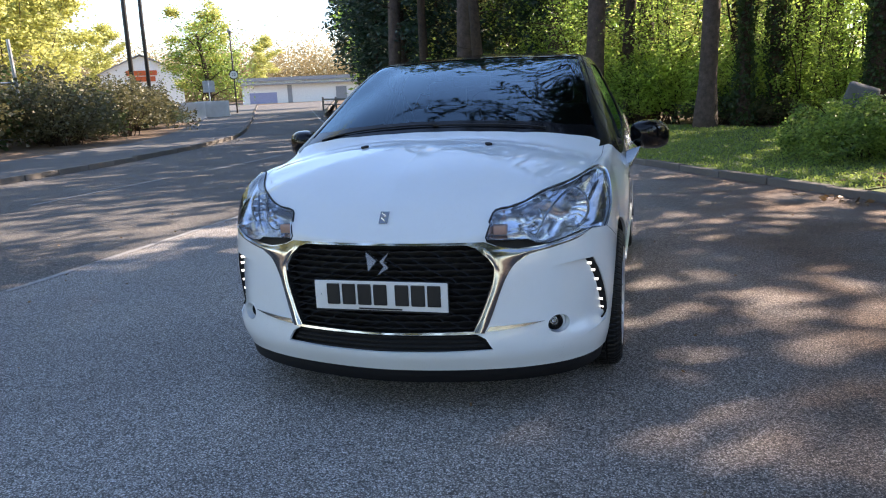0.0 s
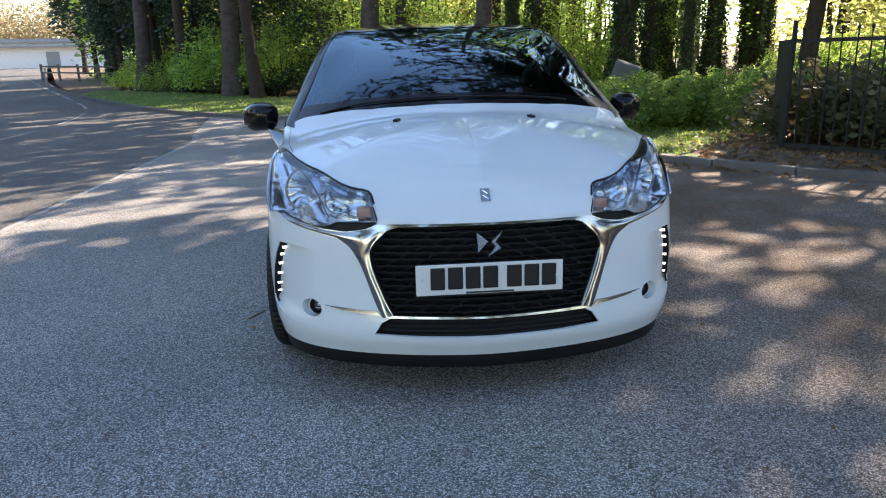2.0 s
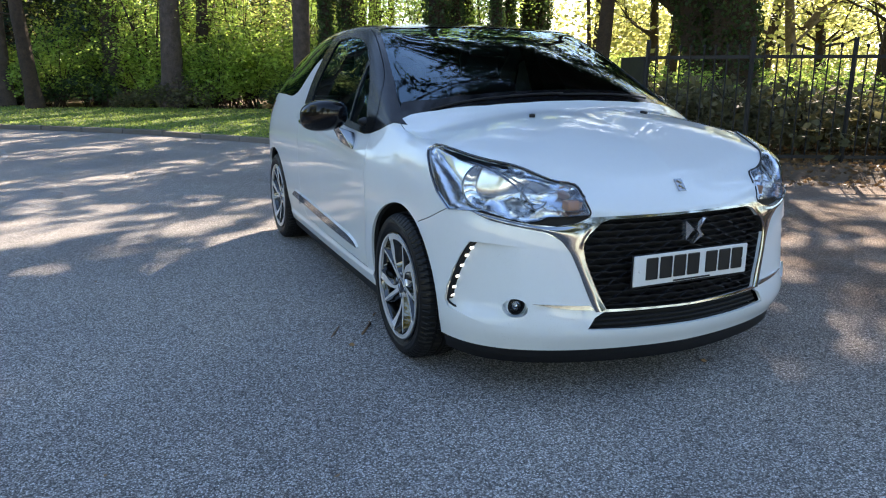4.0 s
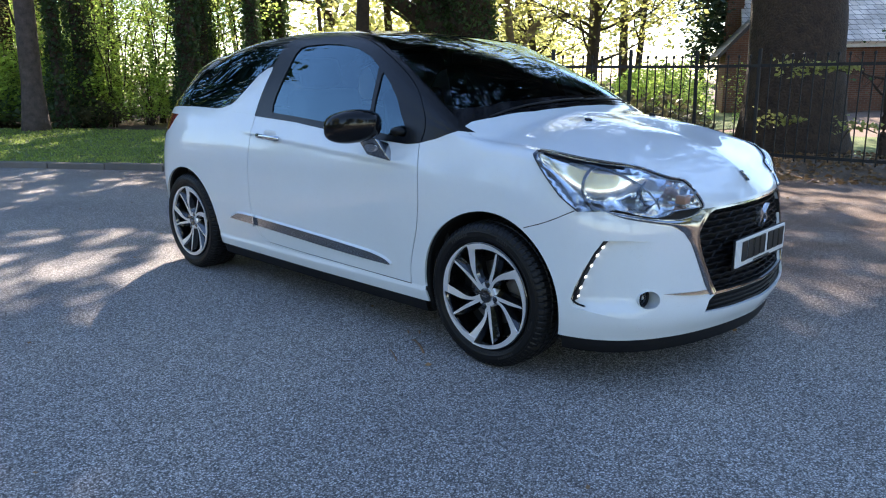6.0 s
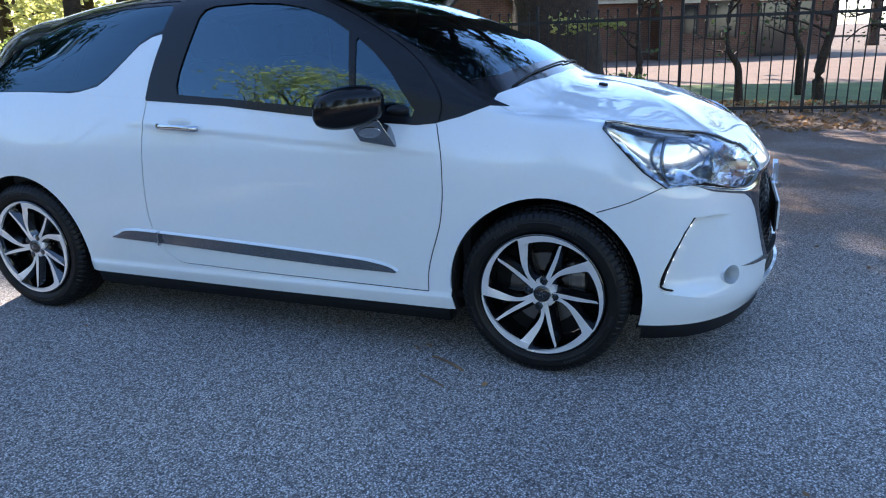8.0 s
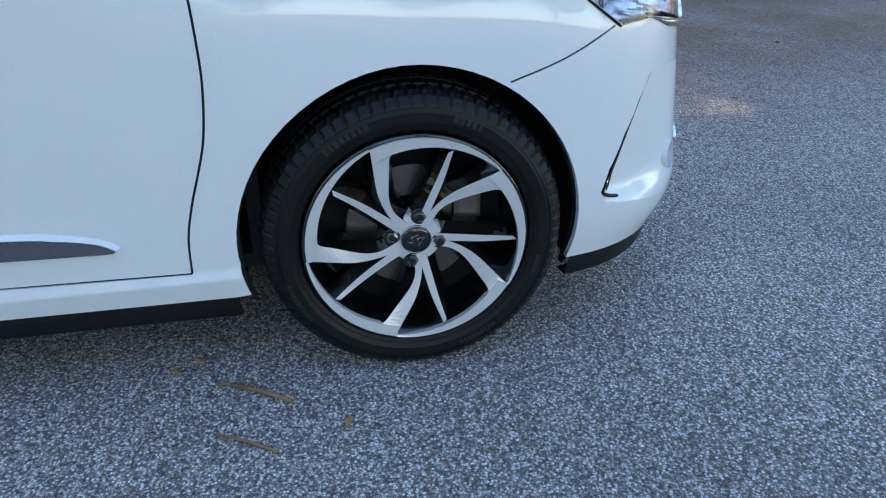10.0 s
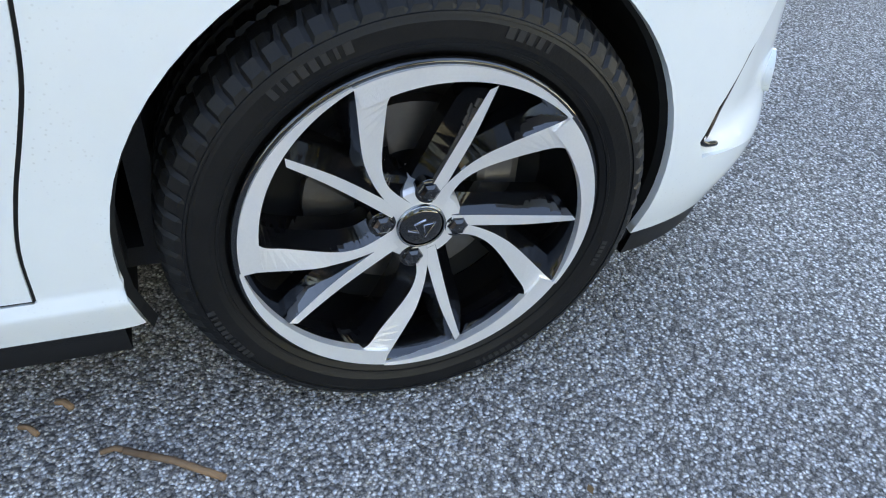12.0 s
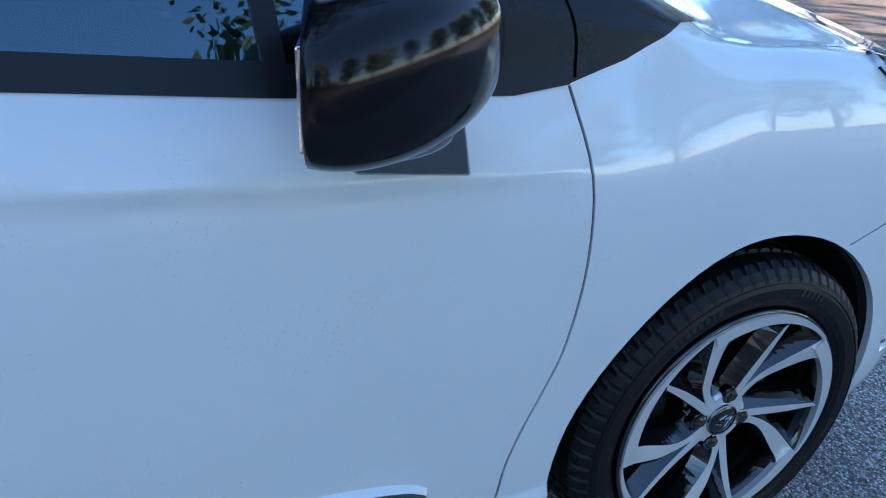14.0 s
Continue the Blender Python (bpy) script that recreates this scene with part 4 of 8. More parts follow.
def bowl(side, centre, aim, radius, depth, ring, flutes):
    """A lamp: bright fluted bowl, a dark ring round it and a glass dome in its middle."""
    q = Vector(aim).to_track_quat("Z", "Y").to_matrix().to_4x4()
    m = Matrix.Translation(centre) @ q
    bm = bmesh.new()
    prof = [(radius * math.sqrt(k / 10), depth * (k / 10 - 1)) for k in range(0, 11)]
    rings = lathe(bm, [(max(r, 0.004), h) for r, h in prof], flutes * 4, "z")
    for r in rings[2:-1]:
        for k, v in enumerate(r):
            v.co.z += (0.0, 0.0022, 0.003, 0.0022)[k % 4]
    bm.transform(m)
    lamp = part("reflector", flip(bm, side), M_BOWL, car, "bright fluted round reflector")
    bm = bmesh.new()
    lathe(bm, [(radius * 0.97, -0.006), (radius + ring, -0.006), (radius + ring, 0.003), (radius * 0.98, 0.004)], 48, "z", closed=True)
    bm.transform(m)
    part("rim", flip(bm, side), M_LAMP_RIM, lamp, "thin dark ring", smooth=True)
    bm = bmesh.new()
    lathe(bm, [(0.0005, -depth * 0.02), (radius * 0.14, -depth * 0.06), (radius * 0.26, -depth * 0.18), (radius * 0.32, -depth * 0.38), (radius * 0.34, -depth * 0.85)], 28, "z")
    bm.transform(m)
    part("dome", flip(bm, side), M_DOME, lamp, "glassy dome over the bulb", smooth=True)


def headlamp_inside(side):
    bowl(side, (-0.652, -0.412, 0.768), (-0.36, -0.92, 0.12), 0.081, 0.070, 0.005, 20)
    bowl(side, (-0.525, -0.548, 0.748), (-0.24, -0.95, 0.10), 0.048, 0.05, 0.004, 12)
    bm = bmesh.new()
    tube(bm, spline([(-0.716, -0.315, 0.862), (-0.655, -0.44, 0.838), (-0.602, -0.545, 0.785), (-0.570, -0.598, 0.725), (-0.556, -0.605, 0.695)], 6), [0.0052 - 0.0001 * k for k in range(25)], 8)
    part("lamp_divider", flip(bm, side), M_LAMP_RIM, car, "dark bar between the two reflectors", smooth=True)
    bm = bmesh.new()
    box(bm, -0.455, -0.405, -0.655, -0.615, 0.703, 0.738, 0.006)
    part("indicator", flip(bm, side), M_AMBER, car, "pale amber indicator", smooth=True)


mirrored(headlamp_inside)
LENS_EDGE = np.array([s[1] for s in lens_uv if s is not None])


def liner_push(p):
    """The liner dips away from the rim of the lens like a tray."""
    d = np.min(np.linalg.norm(p[:, None, :] - LENS_EDGE[None, :, :], axis=2), axis=1)
    return -0.010 - np.minimum(0.135, 2.2 * np.maximum(0, d - 0.004))


for ob in skin_part("headlamp", M_REFLECT, car, liner_push, -0.02, label="bright liner of the headlamp"):
    ob.name = "lamp_liner"
# Black edging round each lens.


def lens_edge(side):
    for view, pts in LENS.items():
        line = [at_skin(view, *p, lift=0.001)[0] for p in dense_line(pts, False, 0.012)]
        bm = bmesh.new()
        tube(bm, line, 0.0026 if view != "T" else 0.0040, 6)
        part("lens_seal", flip(bm, side), M_PLASTIC, car, smooth=True)


mirrored(lens_edge)


def upper_band(side):
    """The dark band inside the top of the lens."""
    top = [at_skin("T", *p, lift=-0.006)[0] for p in spline([(-0.60, -0.482), (-0.66, -0.385), (-0.705, -0.288), (-0.742, -0.212)], 6)]
    low = [at_skin("T", *p, lift=-0.006)[0] for p in spline([(-0.605, -0.488), (-0.692, -0.385), (-0.737, -0.290), (-0.754, -0.214)], 6)]
    n = len(top)
    me_v = [(p.x * side, p.y, p.z) for p in top + low]
    mesh_ob("lamp_band", me_v, [(k, k + 1, n + k + 1, n + k) for k in range(n - 1)], M_PLASTIC, car, smooth=True)


mirrored(upper_band)


def running_leds(side):
    """A narrow black riser that looks forward at the rim of the sunk cheek, with six lit lights."""
    outer = [at_skin("F", *p, lift=-0.004)[0] for p in LED_LINE]
    n = len(outer)
    profile = ((-0.004, 0.006), (0.0, 0.0), (0.026, 0.001), (0.030, 0.02))
    v = [((p.x + a) * side, p.y + b, p.z) for a, b in profile for p in outer]
    strip = mesh_ob("running_light", v, [(q * n + k, q * n + k + 1, (q + 1) * n + k + 1, (q + 1) * n + k) for q in range(3) for k in range(n - 1)], M_PLASTIC, car, "black strip of lit running lights")
    edge = [at_skin("F", *p, lift=-0.008)[0] for p in spline([(-0.748, 0.591), (-0.755, 0.585), (-0.772, 0.545), (-0.789, 0.48), (-0.800, 0.41), (-0.803, 0.362), (-0.799, 0.346), (-0.788, 0.338)], 5)]
    bm = bmesh.new()
    tube(bm, edge, [0.0015] + [0.0042] * (len(edge) - 2) + [0.0015], 8)
    part("strip_edge", flip(bm, side), M_BLACK, strip, "gloss black edge", smooth=True)
    for k in range(6):
        i = (0.03 + 0.94 * (k + 0.5) / 6) * (n - 1)
        p = outer[int(i)].lerp(outer[min(int(i) + 1, n - 1)], i % 1) + Vector((0.0150, 0.0018, 0))
        bm = bmesh.new()
        box(bm, -0.0075, 0.0075, -0.0006, 0.003, -0.0105, 0.0105, 0.0005)
        bm.transform(Matrix.Translation(p) @ pose(0, 0, 0, 0, -10, 1))
        part("led", flip(bm, side), M_LED, strip, "lit warm white running light", smooth=True)


mirrored(running_leds)


def fog_lamp(side):
    p, n = at_skin("F", -0.630, 0.368, -0.026)
    p.y += 0.020
    n = Vector((0.0, -1, 0.0))
    m = Matrix.Translation(p) @ n.to_track_quat("Z", "Y").to_matrix().to_4x4()
    bm = bmesh.new()
    lathe(bm, [(0.0155, -0.002), (0.020, -0.006), (0.028, -0.003), (0.029, 0.007), (0.033, 0.006), (0.033, -0.012), (0.0155, -0.012)], 32, "z", closed=True)
    bm.transform(m)
    fog = part("fog_lamp", flip(bm, side), M_PLASTIC, car, "round fog lamp", smooth=True)
    bm = bmesh.new()
    lathe(bm, [(0.003, -0.012), (0.009, -0.010), (0.014, -0.005), (0.0155, -0.002)], 28, "z")
    bm.transform(m)
    part("reflector", flip(bm, side), M_CHROME, fog, smooth=True)
    bm = bmesh.new()
    lathe(bm, [(0.0005, 0.006), (0.017, 0.004), (0.029, 0.0)], 28, "z")
    bm.transform(m)
    part("lens", flip(bm, side), M_LENS, fog, smooth=True)
    bm = bmesh.new()
    lathe(bm, [(0.034, -0.02), (0.034, 0.002), (0.036, 0.003), (0.039, 0.001), (0.041, -0.008), (0.042, -0.025), (0.044, -0.06)], 32, "z")
    bm.transform(m)
    part("housing", flip(bm, side), M_WHITE, fog, "white painted housing", smooth=True)


mirrored(fog_lamp)

# Grille: rows of fine bars with slanting ticks between them.
M_GRILLE = mat("gloss_black_grille", (0.010, 0.010, 0.011), 0.3, vary=0.2, spec=0.35)
HALF_W = curve_of([(0.36, 0.338), (0.46, 0.378), (0.565, 0.412), (0.60, 0.405), (0.625, 0.388), (0.665, 0.34), (0.68, 0.31)])


def grille_depth(x, z):
    s = on_skin("F", -abs(x) - 0.001, z)
    return float(s[1][1]) if s else -0.74


rows_z = [0.372 + 0.0235 * k for k in range(13)]
for r, z in enumerate(rows_z):
    w = HALF_W(z)
    bm = bmesh.new()
    xs = np.linspace(-w, w, 33)
    ring = []
    for x in xs:
        y = grille_depth(x, z) + 0.012
        zz = z + 0.0022 * math.sin(x * 95 + r * math.pi)
        ring.append([bm.verts.new((x, y + a, zz + b)) for a, b in ((0, -0.0022), (0, 0.0022), (0.02, 0.0035), (0.02, -0.0035))])
    for a, b in zip(ring, ring[1:]):
        for k in range(4):
            bm.faces.new((a[k], b[k], b[(k + 1) % 4], a[(k + 1) % 4]))
    part("grille_bar", bm, M_GRILLE, car, smooth=False)
bm = bmesh.new()
for r, z in enumerate(rows_z[:-1]):
    w = HALF_W(z + 0.012) - 0.02
    for x in np.arange(-w + (0.05 if r % 2 else 0.0), w, 0.10):
        y = grille_depth(x, z + 0.012) + 0.013
        sl = 0.02 if x < 0 else -0.02
        pts = [(x - sl, y, z), (x - sl * 0.3, y - 0.001, z + 0.014), (x + sl, y, z + 0.0235)]
        tube(bm, pts, 0.0017, 4)
tagged(part("grille_mesh", bm, M_GRILLE, car), kind="stuff")
for k in range(4):
    z = 0.289 + 0.017 * k
    w = 0.392 - 0.012 * k
    bm = bmesh.new()
    tube(bm, [(x, grille_depth(x, z) + 0.02, z) for x in np.linspace(-w, w, 21)], 0.004, 6)
    part("intake_bar", bm, M_PLASTIC, car, smooth=True)

# Chrome surround: one rounded band from beside the lamp down the grille's flank, with thin strips above and below the grille.
BAND_OUT = spline([(-0.748, 0.701), (-0.70, 0.673), (-0.62, 0.653), (-0.54, 0.636), (-0.507, 0.619), (-0.485, 0.600), (-0.472, 0.583), (-0.462, 0.565), (-0.452, 0.545), (-0.435, 0.50), (-0.415, 0.44), (-0.397, 0.39), (-0.380, 0.354)], 5)
BAND_IN = spline([(-0.749, 0.7025), (-0.70, 0.688), (-0.62, 0.669), (-0.55, 0.657), (-0.48, 0.658), (-0.42, 0.669), (-0.372, 0.668), (-0.388, 0.637), (-0.414, 0.598), (-0.408, 0.525), (-0.379, 0.445), (-0.358, 0.392), (-0.342, 0.362)], 5)


def chrome_band(side):
    v, cut = [], 8
    for a, b in zip(BAND_OUT, BAND_IN):
        for k in range(cut + 1):
            t = k / cut
            p, n = at_skin("F", *(a + (b - a) * t), lift=0.002 + 0.0035 * math.sin(math.pi * min(1, t * 1.15)) ** 0.7 if t < 0.87 else 0.002)
            v.append((p.x * side, p.y, p.z))
    w, rows = cut + 1, len(BAND_OUT)
    f = [(i * w + k, i * w + k + 1, (i + 1) * w + k + 1, (i + 1) * w + k) for i in range(rows - 1) for k in range(cut)]
    mesh_ob("chrome_band", v, f if side > 0 else [q[::-1] for q in f], M_CHROME_BAND, car, "broad bright chrome band beside the grille", smooth=True)


mirrored(chrome_band)
# Number plate with plain bars, and the badges as plain bright shapes.
plate = part("number_plate", (lambda b: (box(b, -0.26, 0.26, -0.7880, -0.7800, 0.441, 0.552, 0.004), b)[1])(bmesh.new()), M_PLATE, car, "white number plate with dark bars")
for x, w in ((-0.184, 0.05), (-0.122, 0.052), (-0.060, 0.052), (0.002, 0.052), (0.086, 0.052), (0.148, 0.052), (0.209, 0.05)):
    bm = bmesh.new()
    box(bm, x - w / 2, x + w / 2, -0.7905, -0.7875, 0.462, 0.541, 0.004)
    part("plate_bar", bm, M_PLATE_INK, plate)
for x in (-0.238, 0.238):
    bm = bmesh.new()
    lathe(bm, [(0.0005, -0.7920), (0.005, -0.7910), (0.006, -0.7870)], 12, "y")
    bm.transform(Matrix.Translation((x, 0, 0.497)))
    part("plate_screw", bm, M_PLATE, plate)
bm = bmesh.new()
box(bm, -0.085, 0.085, -0.7898, -0.7875, 0.4445, 0.4505)
part("plate_bar", bm, M_PLATE_INK, plate)
bm = bmesh.new()
box(bm, -0.262, 0.262, -0.7810, -0.7720, 0.432, 0.554, 0.003)
part("plate_holder", bm, M_PLASTIC, car)


def flat_shape(pts, y0, y1):
    bm = bmesh.new()
    a, b = [bm.verts.new((x, y0, z)) for x, z in pts], [bm.verts.new((x, y1, z)) for x, z in pts]
    bm.faces.new(a)
    bm.faces.new(b[::-1])
    for k in range(len(pts)):
        bm.faces.new((a[k], b[k], b[(k + 1) % len(pts)], a[(k + 1) % len(pts)]))
    return bm


part("emblem", flat_shape([(-0.045, 0.662), (-0.006, 0.628), (-0.040, 0.590)], -0.787, -0.768), M_BOWL, car, "chrome badge of two plain shapes")
part("emblem", flat_shape([(0.046, 0.664), (0.006, 0.627), (0.022, 0.608), (-0.006, 0.574), (0.040, 0.604), (0.020, 0.626)], -0.787, -0.768), M_BOWL, car, "chrome badge of two plain shapes")
p, n = at_skin("T", -0.001, -0.69, 0.002)
bm = bmesh.new()
box(bm, -0.017, 0.017, -0.026, 0.026, -0.001, 0.0015, 0.0005)
bm.transform(Matrix.Translation((0, p.y, p.z)) @ n.to_track_quat("Z", "Y").to_matrix().to_4x4())
badge = part("hood_badge", bm, M_CHROME_DARK, car, "small dark chrome badge")
bm = bmesh.new()
tube(bm, [(-0.010, 0.018, 0.003), (0.008, 0.004, 0.003), (-0.008, -0.004, 0.003), (0.010, -0.018, 0.003)], 0.003, 6)
bm.transform(Matrix.Translation((0, p.y, p.z)) @ n.to_track_quat("Z", "Y").to_matrix().to_4x4())
part("badge_mark", bm, M_CHROME, badge)


def washer_jet(side):
    p, n = at_skin("T", -0.285, -0.112, 0.0)
    bm = bmesh.new()
    box(bm, -0.012, 0.012, -0.016, 0.014, -0.004, 0.010, 0.004)
    bm.transform(Matrix.Translation(p) @ n.to_track_quat("Z", "Y").to_matrix().to_4x4())
    part("washer_jet", flip(bm, side), M_PLASTIC, car)


mirrored(washer_jet)

# Black lip, sills and underside.
def skirt_part(name, i0, i1, drop, tuck, label):
    """A strip hung under the skin's lower edge, set in a little."""
    rows = []
    for i in range(i0, i1):
        p, n = GRID[i, 0], NORMAL[i, 0] * np.array([1, 1, 0])
        n = n / (np.linalg.norm(n) + 1e-9)
        rows.append((p - n * 0.004 + np.array([0, 0, 0.004]), p - n * tuck + np.array([0, 0, -drop]), p - n * (tuck + 0.04) + np.array([0, 0, -drop])))
    n = len(rows)
    for side in (1, -1):
        v = [r[k] * np.array([side, 1, 1]) for k in range(3) for r in rows]
        f = [(q * n + k, q * n + k + 1, (q + 1) * n + k + 1, (q + 1) * n + k) for q in range(2) for k in range(n - 1)]
        mesh_ob(name, v, f, M_PLASTIC, car, label, smooth=True)


arch_i0 = next(i for i in range(GI) if GRID[i, 0, 1] > -0.328)
sill_i0 = next(i for i in range(GI) if GRID[i, 0, 1] > 0.35)
sill_i1 = next(i for i in range(GI) if GRID[i, 0, 1] > 2.11)
skirt_part("front_lip", 0, arch_i0, 0.055, 0.018, "black plastic lip under the bumper")
skirt_part("sill_strip", sill_i0, sill_i1, 0.055, 0.02, "black plastic strip under the sill")
bm = bmesh.new()
box(bm, -0.55, 0.55, -0.62, 2.85, 0.140, 0.22, 0.02)
box(bm, -0.772, 0.772, 0.37, 2.10, 0.130, 0.215, 0.02)
part("underside", bm, M_VOID, car)


def arch_liner(side):
    for cy in (0.0, AXLE):
        bm = bmesh.new()
        ring = []
        for a in np.linspace(-0.33, math.pi + 0.33, 40):
            y, z = cy + 0.349 * math.cos(a), 0.30 + 0.354 * math.sin(a)
            s = on_skin("S", y, max(z, 0.21))
            x0 = max(float(s[1][0]) + 0.010, -0.845) if s else -0.79
            c, d = (y - cy) / 0.349, (z - 0.30) / 0.354
            ring.append([bm.verts.new((x0, y, z)), bm.verts.new((x0 + 0.018, y - c * 0.006, z - d * 0.006)), bm.verts.new((x0 + 0.03, y + c * 0.02, z + d * 0.02)), bm.verts.new((-0.52, y + c * 0.03, z + d * 0.03)), bm.verts.new((-0.50, cy, 0.3))])
        for a, b in zip(ring, ring[1:]):
            for k in range(4):
                bm.faces.new((a[k], b[k], b[k + 1], a[k + 1]))
        part("arch_liner", flip(bm, side), M_VOID, car, smooth=False)


mirrored(arch_liner)


# Side moulding, door handle, mirror.
def moulding(side):
    edge = spline([(1.945, 0.392), (1.90, 0.424), (1.84, 0.440), (1.67, 0.438), (1.2, 0.420), (0.75, 0.396), (0.65, 0.386), (0.585, 0.370), (0.556, 0.353), (0.552, 0.343), (0.575, 0.337), (0.70, 0.338), (1.0, 0.348), (1.45, 0.369), (1.66, 0.378), (1.85, 0.384)], 5, closed=True)
    c = np.mean(edge, 0)
    ledge = lambda k: float(np.interp(k, (0, 4, 30, 40, 47, 52, 80), (0.0, 0.010, 0.009, 0.003, -0.001, -0.004, -0.004)))
    bm = bmesh.new()
    outer, face = [], []
    for k, p in enumerate(edge):
        s, n = at_skin("S", *p)
        q = np.array([p[0] + (c[0] - p[0]) * 0.012, p[1] - ledge(k)])
        s2 = at_skin("S", *q, lift=0.010)[0]
        outer.append(bm.verts.new(s - n * 0.002))
        face.append(bm.verts.new(s2))
    for k in range(len(edge)):
        bm.faces.new((outer[k], outer[(k + 1) % len(edge)], face[(k + 1) % len(edge)], face[k]))
    trim = part("side_moulding", flip(bm, side), M_WHITE, car, "white door moulding with a dark chrome insert")
    pts = [at_skin("S", *np.array([p[0] + (c[0] - p[0]) * 0.014, p[1] - ledge(k) * 1.1]), lift=0.0106)[0] for k, p in enumerate(edge)]
    vs2 = [(p.x * side, p.y, p.z) for p in pts]
    n = len(vs2)
    tri = delaunay([Vector((p.y, p.z)) for p in pts], [(k, (k + 1) % n) for k in range(n)], [list(range(n))], 1, 1e-6)
    mesh_ob("moulding_insert", [(vs2[min(range(n), key=lambda q: (pts[q].y - v.x) ** 2 + (pts[q].z - v.y) ** 2)]) for v in tri[0]], [tuple(f) for f in tri[2]], M_CHROME_DARK, trim, "dark satin chrome insert")
    bm = bmesh.new()
    box(bm, -0.8755, -0.86, 1.664, 1.672, 0.376, 0.436)
    part("moulding_joint", flip(bm, side), M_CHROME, trim)


mirrored(moulding)


def door_handle(side):
    bm = bmesh.new()
    line = spline([(-0.846, 1.605, 0.884), (-0.868, 1.585, 0.884), (-0.874, 1.50, 0.881), (-0.870, 1.425, 0.876), (-0.850, 1.405, 0.874)], 6)
    rings = tube(bm, line, [0.009] * len(line), 10)
    for r in rings:
        m = sum((v.co for v in r), Vector()) / len(r)
        for v in r:
            v.co.z = m.z + (v.co.z - m.z) * 1.35
            v.co.x = m.x + (v.co.x - m.x) * 0.7
    part("door_handle", flip(bm, side), M_CHROME, car, "chrome door handle", smooth=True)
    bm = bmesh.new()
    r = bmesh.ops.create_uvsphere(bm, u_segments=20, v_segments=12, radius=1.0)
    bmesh.ops.scale(bm, vec=(0.006, 0.062, 0.030), verts=bm.verts)
    s, n = at_skin("S", 1.50, 0.893, -0.003)
    bm.transform(Matrix.Translation(s))
    part("handle_cup", flip(bm, side), M_WHITE, car, smooth=True)


mirrored(door_handle)


def door_mirror(side):
    bm = bmesh.new()
    bmesh.ops.create_uvsphere(bm, u_segments=56, v_segments=32, radius=1.0)
    sq = lambda a, e: math.copysign(abs(a) ** e, a)
    long_way, wide_way, rear = Vector((-0.5, 0.866, 0)), Vector((0.866, 0.5, 0)), Vector((0.30, 0.954, 0))
    for v in bm.verts:
        x, y, z = sq(v.co.x, 0.75), v.co.y, sq(v.co.z, 0.68)
        p = Vector((-0.962, 0.660, 0.970)) + wide_way * x * 0.076 + long_way * y * 0.130
        p.z += (0.075 if z > 0 else 0.072) * z - 0.012 * y
        past = (p - Vector((-1.016, 0.738, 0))).dot(rear)
        v.co = p - rear * (past * 0.97 if past > 0 and p.z else 0.0)
        if past > 0:
            v.co.z = p.z
    mirror = part("door_mirror", flip(bm, side), M_BLACK, car, "gloss black door mirror on a chrome foot", smooth=True)
    bm = bmesh.new()
    box(bm, -0.05, 0.05, -0.003, 0.003, -0.04, 0.04, 0.002)
    bm.transform(pose(-0.971, 0.727, 0.958, 0, 0, -17.5))
    part("mirror_glass", flip(bm, side), M_CHROME, mirror)
    bm = bmesh.new()
    a = [bm.verts.new(p) for p in [(-0.842, 0.522, 0.818), (-0.842, 0.665, 0.838), (-0.842, 0.685, 0.885), (-0.842, 0.555, 0.895)]]
    b = [bm.verts.new(p) for p in [(-0.872, 0.527, 0.822), (-0.884, 0.662, 0.842), (-0.922, 0.69, 0.925), (-0.922, 0.565, 0.925)]]
    bm.faces.new(a)
    bm.faces.new(b[::-1])
    for k in range(4):
        bm.faces.new((a[k], a[(k + 1) % 4], b[(k + 1) % 4], b[k]))
    bmesh.ops.bevel(bm, geom=list(bm.edges), offset=0.006, segments=3, profile=0.5, affect="EDGES")
    foot = part("mirror_foot", flip(bm, side), M_CHROME_DARK, mirror, "dark chrome mirror foot", smooth=True)
    bm = bmesh.new()
    lathe(bm, [(0.0005, 0.0005), (0.020, 0.001), (0.026, 0.003), (0.029, 0.003), (0.030, 0.0)], 28, "z")
    n = Vector((-0.9, -0.016, -0.43)).normalized()
    up_way = Vector((0, 0.12, 1)).cross(n).normalized()
    side_way = n.cross(up_way)
    m = Matrix((up_way * 1.5, side_way * 0.72, n)).transposed().to_4x4()
    m.translation = Vector((-0.9005, 0.611, 0.8785)) + n * 0.001
    bm.transform(m)
    part("foot_inset", flip(bm, side), M_CHROME, foot, "bright oval inset", smooth=True)
    bm = bmesh.new()
    up = Vector((-0.045, 0.035, 0.083)).normalized()
    ring = [Vector((-0.8925, 0.612, 0.872)) + Vector((-0.08, 0.99, 0.12)) * 0.038 * math.cos(a) + up * 0.012 * math.sin(a) for a in np.linspace(0, 2 * math.pi, 29)]
    tube(bm, ring, 0.0028, 6, cap=False)
    part("foot_trim", flip(bm, side), M_CHROME, mirror, smooth=True)
    bm = bmesh.new()
    bmesh.ops.create_uvsphere(bm, u_segments=16, v_segments=10, radius=1.0)
    bmesh.ops.scale(bm, vec=(0.04, 0.05, 0.022), verts=bm.verts)
    bm.transform(pose(-0.79, 0.54, 0.945, 0, 0, 0))
    part("mirror_cover", flip(bm, side), M_PLASTIC, mirror, smooth=True)


mirrored(door_mirror)

